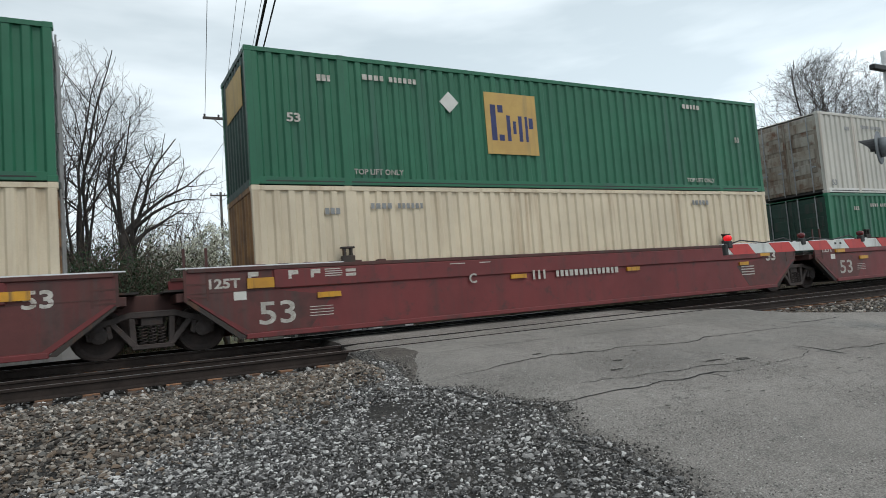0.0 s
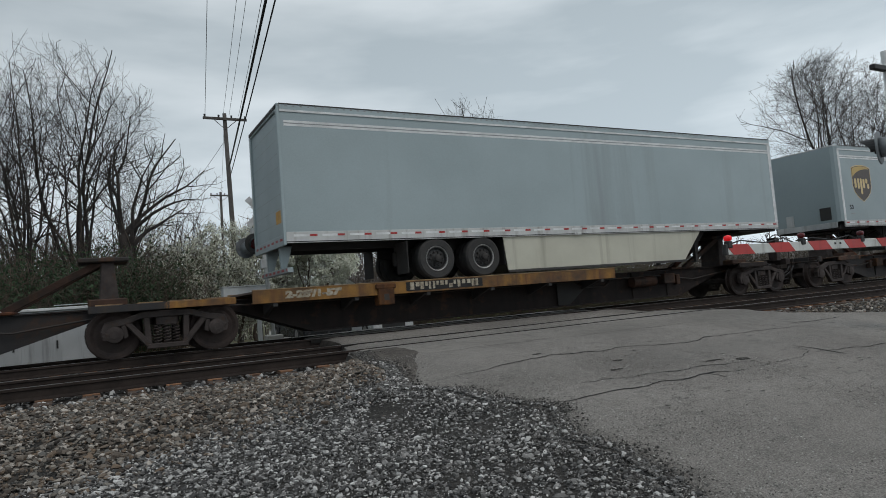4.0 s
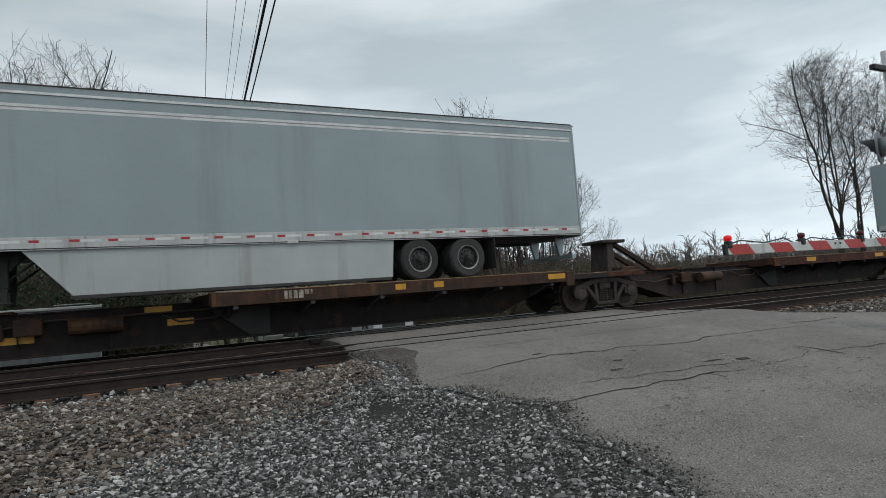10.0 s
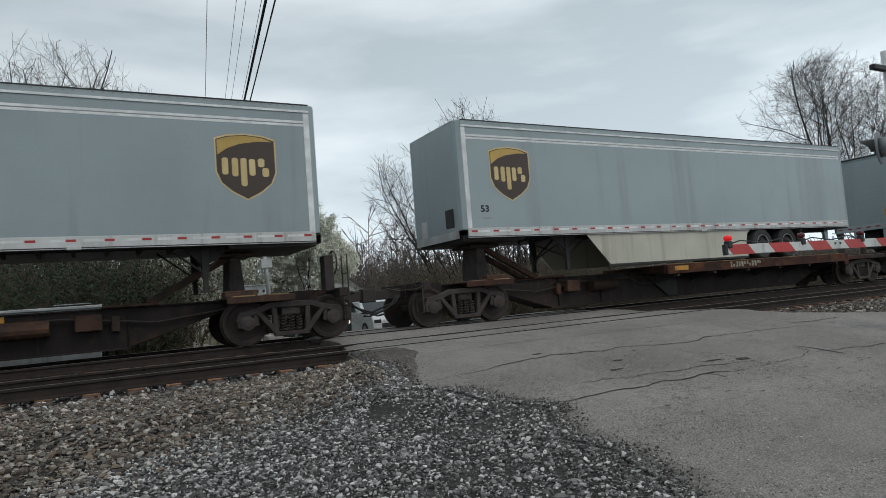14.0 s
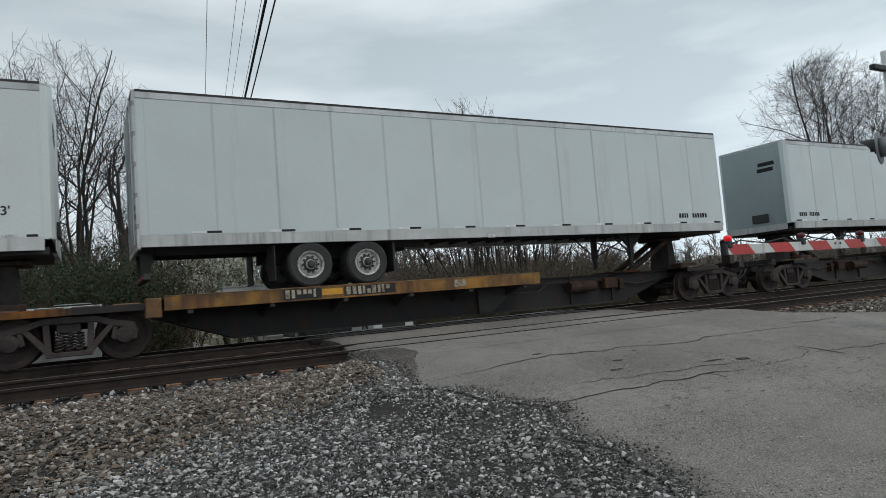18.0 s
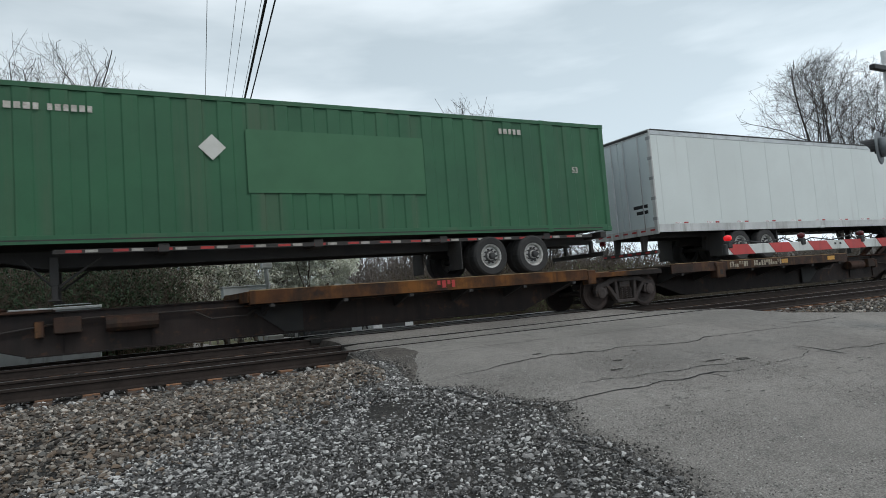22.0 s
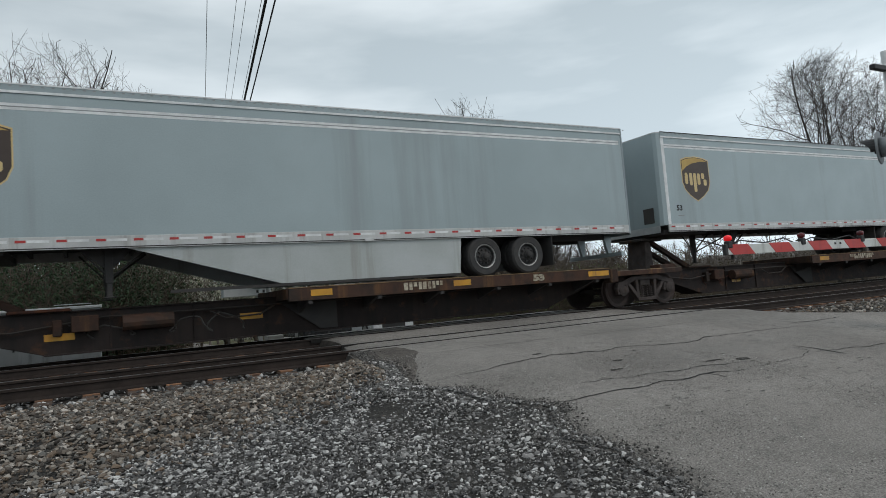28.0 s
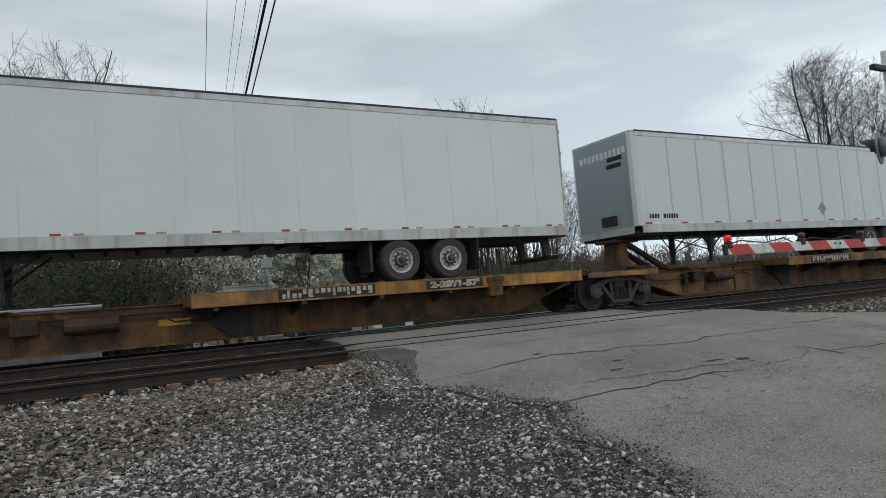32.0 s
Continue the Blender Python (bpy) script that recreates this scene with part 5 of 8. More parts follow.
for a, rad in ((-1.08, 0.012), (-0.1, 0.009), (0.22, 0.009), (0.75, 0.011)):
    cable((7.14 + a, 22.95, 11.86), (0.65 + a, -22.15, 11.86), rad, 0.3, "wire_grey", "thin grey power line strung between the poles")
cable((7.27, 22.99, 9.05), (1.02, -22.1, 9.35), 0.04, 0.3, "wire", "thick black telephone cable below the power lines")
cable((7.27, 22.99, 8.4), (1.22, -22.1, 9.0), 0.022, 0.3, "wire", "black service cable below the power lines")
cable((7.0, 23.0, 10.3), (3.0, 31.0, 5.2), 0.012, 0.3, "wire_grey", "thin guy wire running down behind the pole")
cable((7.14, 23.25, 11.86), (11.4, 49.3, 12.0), 0.010, 0.5, "wire_grey", "thin line to the distant pole")

# ---- far crossing signal ----


def signal_head(parent, x, y, z, lens, turn=0.0, back="signal_black"):
    """A round flashing-light unit with its background disc and hood; it faces -y, then turned about z."""
    m = pose(x, y, z, 0, 0, turn)
    disc = part("background_disc", Shape().lathe((0, 0, 0), [(0.05, 0.02), (0.28, 0.012), (0.29, 0.0), (0.28, -0.012), (0.17, -0.015)], 28), M[back], parent, "round black signal background", at=m)
    part("housing", Shape().lathe((0, 0, 0), [(0.06, 0.24), (0.13, 0.22), (0.17, 0.1), (0.17, 0.012)], 20), M["signal_black" if back == "signal_black" else "signal_grey"], disc, smooth=True)
    part("lens", Shape().lathe((0, 0, 0), [(0.152, -0.018), (0.12, -0.04), (0.05, -0.052), (0.01, -0.054)], 24), M[lens], disc, "red glass lens", smooth=True)
    if lens == "lamp_lit":
        part("lamp_core", Shape().box(-0.05, 0.05, -0.064, -0.055, -0.04, 0.03), M["lamp_glow"], disc)
    hood = Shape()
    n = 14
    pts = []
    for i in range(n + 1):
        a = radians(-25 + 230 * i / n)
        pts.append((0.172 * math.cos(a), 0.172 * math.sin(a)))
    for k, (cx, cz) in enumerate(pts):
        drop = max(0.06, 0.30 * (0.35 + 0.65 * max(0, math.sin(radians(-25 + 230 * k / n)))))
        hood.v += [(cx, -0.012, cz), (cx * 1.03, -drop, cz * 1.03 + 0.0)]
    hood.f = [(2 * i, 2 * i + 2, 2 * i + 3, 2 * i + 1) for i in range(n)]
    h = part("hood", hood, M["signal_black"], disc)
    th = h.modifiers.new("sheet", "SOLIDIFY")
    th.thickness = 0.006
    return disc


mast = thing("crossing_signal", "silver crossing mast with crossbuck sign and red flashing lamps", "railway signal", at=pose(4.5, 4.2, -0.55))
part("mast_pole", Shape().tube([(0.06, 0, 0.5), (-0.19, 0, 4.55)], 0.062, 14), M["mast_paint"], mast, smooth=True)
part("foundation", Shape().box(-0.16, 0.28, -0.22, 0.22, -0.25, 0.52), M["concrete"], mast, bevel=0.02)
part("bell", Shape().tube([(-0.17, 0, 4.52), (-0.19, 0, 4.62), (-0.195, 0, 4.80)], [0.07, 0.10, 0.10], 16), M["mast_paint"], mast, "round warning bell on the mast top", smooth=False)
for k, y in ((1, -0.085), (-1, -0.105)):
    blade = Shape().box(-0.55, 0.55, y, y + 0.012, -0.09, 0.09)
    part("crossbuck_blade", blade, M["sign_white"], mast, "weathered white crossbuck board", bevel=0.003, at=pose(-0.10, 0, 4.02, 0, k * 45, 0))
part("track_count_sign", Shape().box(-0.42, 0.26, 0.06, 0.075, 3.34, 3.58), M["sign_white"], mast, bevel=0.004)
part("cross_arm", Shape().tube([(-0.62, -0.05, 3.12), (0.42, -0.05, 3.12)], 0.03, 8), M["mast_paint"], mast)
part("junction_box", Shape().box(-0.20, 0.10, -0.1, 0.06, 2.42, 2.68), M["mast_paint"], mast, bevel=0.012)
signal_head(mast, -0.36, -0.12, 3.12, "lamp_dim", 14)
signal_head(mast, 0.36, -0.12, 3.10, "lamp_lit", 14)
signal_head(mast, -0.56, 0.08, 3.02, "lamp_dim", 190, "signal_grey")
signal_head(mast, 0.12, 0.08, 3.02, "lamp_dim", 190, "signal_grey")

# ---- near gate with its arm down ----
gate = thing("crossing_gate", "lowered crossing gate arm with red and white stripes and lamps", "railway gate", at=pose(12.5, -8.4, -0.60))
part("gate_mast", Shape().tube([(0, 0, 0), (0, 0, 5.0)], 0.065, 14), M["mast_paint"], gate, smooth=True)
part("gate_mechanism", Shape().box(-0.25, 0.25, -0.5, -0.08, 0.9, 1.85), M["cabinet"], gate, bevel=0.03)
arm_z = 1.61
x_tip = -5.14
stripe = 0.445
arm = part("gate_arm", Shape().box(x_tip, 0.2, -0.30, -0.262, arm_z - 0.066, arm_z + 0.066), M["arm_white"], gate, bevel=0.006)
part("arm_tip", Shape().box(x_tip - 0.03, x_tip + 0.03, -0.31, -0.25, arm_z - 0.07, arm_z + 0.075), M["signal_black"], gate, bevel=0.01)
for i in range(7):
    x0 = x_tip + 0.13 + i * 2 * stripe
    part("red_stripe", Shape().prism([(x0, arm_z - 0.068), (x0 + stripe, arm_z - 0.068), (x0 + stripe - 0.14, arm_z + 0.068), (x0 - 0.14, arm_z + 0.068)], -0.304, -0.30), M["arm_red"], arm)
part("arm_rivets", Shape().box(x_tip + 2.42, x_tip + 2.46, -0.305, -0.30, arm_z, arm_z + 0.03).box(x_tip + 2.55, x_tip + 2.59, -0.305, -0.30, arm_z, arm_z + 0.03), M["signal_black"], arm)
for k, (dx, lit) in enumerate(((0.07, True), (1.66, False), (3.16, False))):
    lamp = part("arm_lamp", Shape().box(x_tip + dx - 0.045, x_tip + dx + 0.045, -0.32, -0.24, arm_z + 0.02, arm_z + 0.118), M["signal_black"], gate, bevel=0.012)
    part("lamp_lens", Shape().lathe((x_tip + dx, -0.28, arm_z + 0.155), [(0.015, -0.05), (0.034, -0.04), (0.042, 0.0), (0.034, 0.04), (0.015, 0.05)], 16), M["lamp_lit" if lit else "lamp_dim"], lamp, "small red arm lamp", smooth=True)
for a, b in ((0.12, 1.5), (1.7, 3.1)):
    part("lamp_cable", Shape().tube([(x_tip + a, -0.28, arm_z + 0.08), (x_tip + a + 0.2, -0.28, arm_z + 0.12), (x_tip + (a + b) / 2, -0.28, arm_z + 0.075), (x_tip + b - 0.25, -0.28, arm_z + 0.13), (x_tip + b, -0.28, arm_z + 0.05)], 0.009, 6), M["hose"], arm, smooth=True)
signal_head(gate, -0.56, 0.0, 3.24, "lamp_dim", 197, "signal_grey")
signal_head(gate, 0.5, 0.0, 3.24, "lamp_dim", 197, "signal_grey")
part("lamp_arm", Shape().tube([(-0.56, 0, 3.36), (0.5, 0, 3.36)], 0.03, 8), M["signal_black"], gate)
part("mast_bracket", Shape().box(-0.47, 0.3, -0.05, 0.05, 4.63, 4.72), M["signal_black"], gate, bevel=0.01)

# ---- signal cabinets beyond the far track ----
bungalow = thing("signal_bungalow", "pale grey metal signal bungalow with a white roof edge", "cabinet", "signal cabinets", at=pose(-1.15, 4.9, -0.6))
part("cabinet_body", Shape().box(-1.4, 1.4, -0.7, 0.7, 0.0, 1.68), M["cabinet"], bungalow, bevel=0.01)
part("cabinet_roof", Shape().box(-1.46, 1.44, -0.78, 0.78, 1.68, 1.75), M["cabinet_top"], bungalow, bevel=0.01)
for a, b in ((-1.2, -0.35), (-0.3, 0.55)):
    d = part("cabinet_door", Shape().box(a, b, -0.715, -0.70, 0.1, 1.6), M["cabinet"], bungalow, bevel=0.004)
    part("door_handle", Shape().box(b - 0.12, b - 0.08, -0.74, -0.715, 0.75, 0.95), M["signal_black"], d)
part("roof_rail", Shape().tube([(1.2, -0.75, 1.78), (1.2, -0.75, 1.80), (0.4, -0.75, 1.80)], 0.01, 5), M["mast_paint"], bungalow)

box2 = thing("relay_box", "low white relay box on a short post beside the mast", "cabinet", "signal cabinets", at=pose(4.0, 4.9, -0.62))
part("box_body", Shape().box(-0.66, 0.66, -0.22, 0.22, 1.74, 2.02), M["cabinet_top"], box2, bevel=0.012)
part("box_lid", Shape().box(-0.69, 0.69, -0.25, 0.25, 2.02, 2.05), M["cabinet_top"], box2, bevel=0.006)
part("box_post", Shape().box(0.28, 0.40, -0.05, 0.05, -0.1, 1.74), M["mast_paint"], box2)
for a in (0.28, 0.46):
    part("latch", Shape().box(a - 0.03, a + 0.03, -0.235, -0.22, 1.82, 1.9), M["signal_black"], box2)

# ---- beyond: house, waiting cars, fence, sign ----
house = thing("house", "small white gabled house with a brown shingle roof", "house", at=pose(21.3, 45.0, -2.15, 0, 0, -18))
part("foundation", Shape().box(-3.55, 3.55, -0.15, 8.9, -1.6, 0.0).box(-6.95, -3.6, 0.25, 6.5, -1.6, 0.0), M["concrete"], house)
part("wall", Shape().prism([(-3.6, 0), (3.6, 0), (3.6, 3.1), (0, 5.6), (-3.6, 3.1)], -0.2, 9.0), M["house_wall"], house)
for k in (-1, 1):
    part("roof", Shape().add([(0, -0.7, 5.78), (k * 4.1, -0.7, 2.95), (k * 4.1, 9.5, 2.95), (0, 9.5, 5.78), (0, -0.7, 5.62), (k * 4.1, -0.7, 2.8), (k * 4.1, 9.5, 2.8), (0, 9.5, 5.62)], [(0, 1, 2, 3), (4, 7, 6, 5), (0, 4, 5, 1), (1, 5, 6, 2), (2, 6, 7, 3), (3, 7, 4, 0)]), M["house_roof"], house)
part("porch_roof", Shape().add([(-7.4, -0.2, 3.0), (-3.6, -0.2, 3.9), (-3.6, 7.0, 3.9), (-7.4, 7.0, 3.0), (-7.4, -0.2, 2.85), (-3.6, -0.2, 3.75), (-3.6, 7.0, 3.75), (-7.4, 7.0, 2.85)], [(0, 1, 2, 3), (4, 7, 6, 5), (0, 4, 5, 1), (1, 5, 6, 2), (2, 6, 7, 3), (3, 7, 4, 0)]), M["house_roof"], house)
part("side_wing", Shape().box(-7.0, -3.6, 0.2, 6.6, 0, 2.95), M["house_wall"], house)
for x, z in ((-1.9, 1.5), (1.5, 1.5), (-5.6, 1.4), (0, 3.9)):
    w = part("window", Shape().box(x - 0.55, x + 0.55, -0.26 if x > -4 else 0.14, -0.2 if x > -4 else 0.2, z - 0.7 if z < 3 else z - 0.4, z + 0.7 if z < 3 else z + 0.4), M["house_wall"], house, bevel=0.02)
    part("pane", Shape().box(x - 0.45, x + 0.45, -0.265 if x > -4 else 0.135, -0.255 if x > -4 else 0.14, z - 0.6 if z < 3 else z - 0.32, z + 0.6 if z < 3 else z + 0.32), M["glass"], w)


def waiting_car(x, y, paint, label, tall=1.55, lit=True):
    """A car that faces the crossing (its front looks to -y)."""
    c = thing("car", label, "car", "cars waiting beyond the crossing", at=pose(x, y, road_z(y + 2) + 0.01))
    s = Shape()
    prof = [(0.0, 0.35), (0.0, 0.75), (0.15, 0.92), (1.15, 1.02), (1.75, tall - 0.05), (2.3, tall), (3.9, tall - 0.03), (4.5, 1.05), (4.6, 0.8), (4.6, 0.35), (4.2, 0.24), (0.3, 0.24)]
    n = len(prof)
    for side, inset in ((-1, 0.0), (1, 0.0)):
        s.v += [(side * (0.88 if z < 1.05 else 0.70), yy, z) for yy, z in prof]
    s.f = [tuple(range(n)), tuple(range(2 * n - 1, n - 1, -1))] + [(i, (i + 1) % n, (i + 1) % n + n, i + n) for i in range(n)]
    part("car_body", s, M[paint], c, bevel=0.04)
    part("windscreen", Shape().add([(-0.72, 1.13, 1.05), (0.72, 1.13, 1.05), (0.62, 1.70, tall - 0.09), (-0.62, 1.70, tall - 0.09)], [(0, 1, 2, 3)]), M["glass"], c)
    for side in (-1, 1):
        part("side_window", Shape().add([(side * 0.84, 1.45, 1.08), (side * 0.84, 4.2, 1.08), (side * 0.712, 3.85, tall - 0.1), (side * 0.712, 1.85, tall - 0.1)], [(0, 1, 2, 3)]), M["glass"], c)
        part("headlamp", Shape().box(side * 0.52, side * 0.82, -0.02, 0.1, 0.62, 0.76), M["headlamp" if lit else "glass"], c, bevel=0.02)
        for wy in (0.85, 3.7):
            wheel = part("wheel", Shape().tube([(side * 0.90, wy, 0.33), (side * 0.68, wy, 0.33)], 0.33, 20), M["tyre"], c)
            part("hubcap", Shape().tube([(side * 0.905, wy, 0.33), (side * 0.89, wy, 0.33)], 0.2, 14), M["rim_edge"], wheel)
    part("grille", Shape().box(-0.5, 0.5, -0.02, 0.02, 0.42, 0.6), M["signal_black"], c, bevel=0.01)


waiting_car(7.3, 7.6, "car_dark", "dark car waiting with its headlamps on at the crossing", 1.7)
waiting_car(10.6, 9.4, "car_white", "white car standing in the other lane", 1.55, False)

pavement = Shape()
pavement.box(ROAD_R + 1.2, ROAD_R + 24, 9.0, 10.6, -1.4, -0.72)
solid("pavement", pavement, M["concrete"], "pale concrete strip beside the far road", "pavement", kind="structure", bevel=0.02)

fence = thing("fence", "black metal picket fence on the low ground beyond", "fence", at=pose(0, 0, 0))
fa, fb = Vector((40.0, 32.4, 0)), Vector((60.6, 21.0, 0))
for i in range(15):
    q = fa.lerp(fb, i / 14)
    part("fence_post", Shape().box(q.x - 0.05, q.x + 0.05, q.y - 0.05, q.y + 0.05, -3.2, -0.62), M["fence_metal"], fence)
    if i < 14:
        e = fa.lerp(fb, (i + 1) / 14)
        s = Shape()
        for z in (-2.2, -0.8):
            s.tube([(q.x, q.y, z), (e.x, e.y, z)], 0.025, 4)
        for j in range(1, 14):
            w = q.lerp(e, j / 14)
            s.tube([(w.x, w.y, -2.3), (w.x, w.y, -0.68)], 0.014, 4)
        part("fence_panel", s, M["fence_metal"], fence)
solid("yard", Shape().add([(40.5, 33.5, -2.2), (62, 21.8, -2.2), (70, 34, -1.7), (48, 46, -1.7)], [(0, 1, 2, 3)]), M["concrete"], "pale gravel yard behind the fence", "yard", kind="structure")

stop = thing("stop_sign", "red octagonal stop sign on a thin post", "road sign", at=pose(36.4, 28.7, -2.95))
part("sign_post", Shape().box(-0.03, 0.03, -0.03, 0.03, 0, 2.2), M["mast_paint"], stop)
turn = pose(0, 0, 1.95, 0, 0, -42)
oct_ = [(0.36 * math.cos(radians(22.5 + 45 * i)), 0.36 * math.sin(radians(22.5 + 45 * i))) for i in range(8)]
face = part("sign_face", Shape().prism(oct_, -0.06, -0.04), M["stop_red"], stop, at=turn)
part("sign_border", Shape().prism([(a * 1.06, b * 1.06) for a, b in oct_], -0.055, -0.035), M["stripe"], face)
write("STOP", 0.24, -0.29, -0.064, -0.085, M["stripe"], face, 0.004)

# ---- the train ----
ROLLING = []  # things of the train, each with its place along it


def along(u):
    """How far the train has gone by t seconds: it slows a little all the time."""
    return 19.7647 * u - 0.69341 * u * u / 32 + 0.06641 * u ** 3 / 1024


def rolling(ob, u, z=0.0):
    ROLLING.append((ob, u, z))
    return ob


@lru_cache(maxsize=None)
def wheel_mesh():
    return Shape().lathe((0, 0, 0.455), [(0.2, -0.05), (0.34, -0.045), (0.40, -0.068), (0.455, -0.066), (0.458, 0.05), (0.485, 0.06), (0.485, 0.085), (0.3, 0.08), (0.12, 0.11)], 28).mesh("wheel", smooth=False)


@lru_cache(maxsize=None)
def hub_mesh():
    return Shape().lathe((0, 0, 0.455), [(0.07, -0.32), (0.15, -0.30), (0.155, -0.2), (0.10, -0.18), (0.09, 0.0)], 12).mesh("axle_box", 0)


@lru_cache(maxsize=None)
def frame_mesh():
    s = Shape()
    # cast side frame: top chord, sloping tension arms, pedestals
    s.prism([(-1.12, 0.50), (-1.05, 0.68), (-0.7, 0.74), (-0.4, 0.84), (0.4, 0.84), (0.7, 0.74), (1.05, 0.68), (1.12, 0.50), (0.98, 0.44), (0.9, 0.58), (0.66, 0.63), (0.42, 0.72), (-0.42, 0.72), (-0.66, 0.63), (-0.9, 0.58), (-0.98, 0.44)], -0.07, 0.07)
    for k in (-1, 1):
        s.prism([(k * 0.74, 0.66), (k * 0.62, 0.66), (k * 0.24, 0.22), (k * 0.34, 0.16)], -0.065, 0.065)
        s.prism([(k * 0.40, 0.74), (k * 0.30, 0.74), (k * 0.27, 0.24), (k * 0.38, 0.24)], -0.06, 0.06)
        s.prism([(k * 0.98, 0.34), (k * 1.08, 0.36), (k * 1.12, 0.54), (k * 0.98, 0.56)], -0.06, 0.06)
        s.prism([(k * 0.74, 0.36), (k * 0.66, 0.40), (k * 0.70, 0.62), (k * 0.78, 0.60)], -0.06, 0.06)
    s.box(-0.36, 0.36, -0.075, 0.075, 0.14, 0.23)
    return s.mesh("side_frame", 0.012)


@lru_cache(maxsize=None)
def spring_mesh():
    turns = [(0.062 * math.cos(a * 0.9), 0.062 * math.sin(a * 0.9), 0.23 + 0.0083 * a) for a in range(41)]
    return Shape().tube(turns, 0.014, 5).mesh("spring")


@lru_cache(maxsize=None)
def bolster_mesh():
    s = Shape().box(-0.19, 0.19, -1.02, 1.02, 0.57, 0.72).box(-0.3, 0.3, -0.35, 0.35, 0.6, 0.80)
    for k in (-0.89, 0.89):
        s.tube([(k, -0.72, 0.455), (k, 0.72, 0.455)], 0.085, 10)
        s.box(k * 0.62 - 0.05, k * 0.62 + 0.05, -0.9, 0.9, 0.42, 0.52)
    return s.mesh("truck_bolster", 0.01)


def bogie(parent, x):
    """A two-axle truck under a car, at x along it."""
    t = part("truck", bolster_mesh(), M["truck"], parent, "two-axle freight truck of dusty cast steel", at=pose(x, 0, 0))
    for side in (-1, 1):
        part("side_frame", frame_mesh(), M["truck"], t, at=pose(0, side * 1.0, 0))
        for k in (-0.16, 0.0, 0.16):
            part("spring", spring_mesh(), M["truck"], t, at=pose(k, side * 1.0, 0))
        for k in (-0.89, 0.89):
            part("wheel", wheel_mesh(), M["wheel"], t, at=pose(k, side * 0.78, 0, 0, 0, 0 if side < 0 else 180))
            part("axle_box", hub_mesh(), M["truck"], t, at=pose(k, side * 0.78, 0, 0, 0, 0 if side < 0 else 180))
    return t


def coupler(parent, x, way):
    """Knuckle coupler with its hoses at a car's end; way is -1 or 1 along x."""
    s = Shape().box(x, x + way * 0.75, -0.11, 0.11, 0.72, 0.96).box(x + way * 0.68, x + way * 0.95, -0.17, 0.10, 0.68, 1.0)
    part("coupler", s, M["steel_dark"], parent, bevel=0.02)
    h = Shape()
    for y, d in ((-0.45, 0.34), (-0.3, 0.28)):
        h.tube([(x + way * 0.2, y, 0.8), (x + way * 0.35, y, 0.62), (x + way * 0.62, y + 0.08, 0.8 - d), (x + way * 0.95, y + 0.1, 0.7 - d), (x + way * 1.1, y + 0.1, 0.72 - d)], 0.025, 6)
    part("brake_hose", h, M["hose"], parent, smooth=True)
    part("cut_lever", Shape().tube([(x, -1.25, 0.95), (x + way * 0.12, -1.2, 0.9), (x + way * 0.12, -0.2, 0.9), (x + way * 0.4, -0.1, 0.98)], 0.018, 6), M["steel_dark"], parent)


SILLS = {"brown": "sill_brown", "rust": "sill_rust", "amber": "sill_amber", "yellow": "sill_orange"}


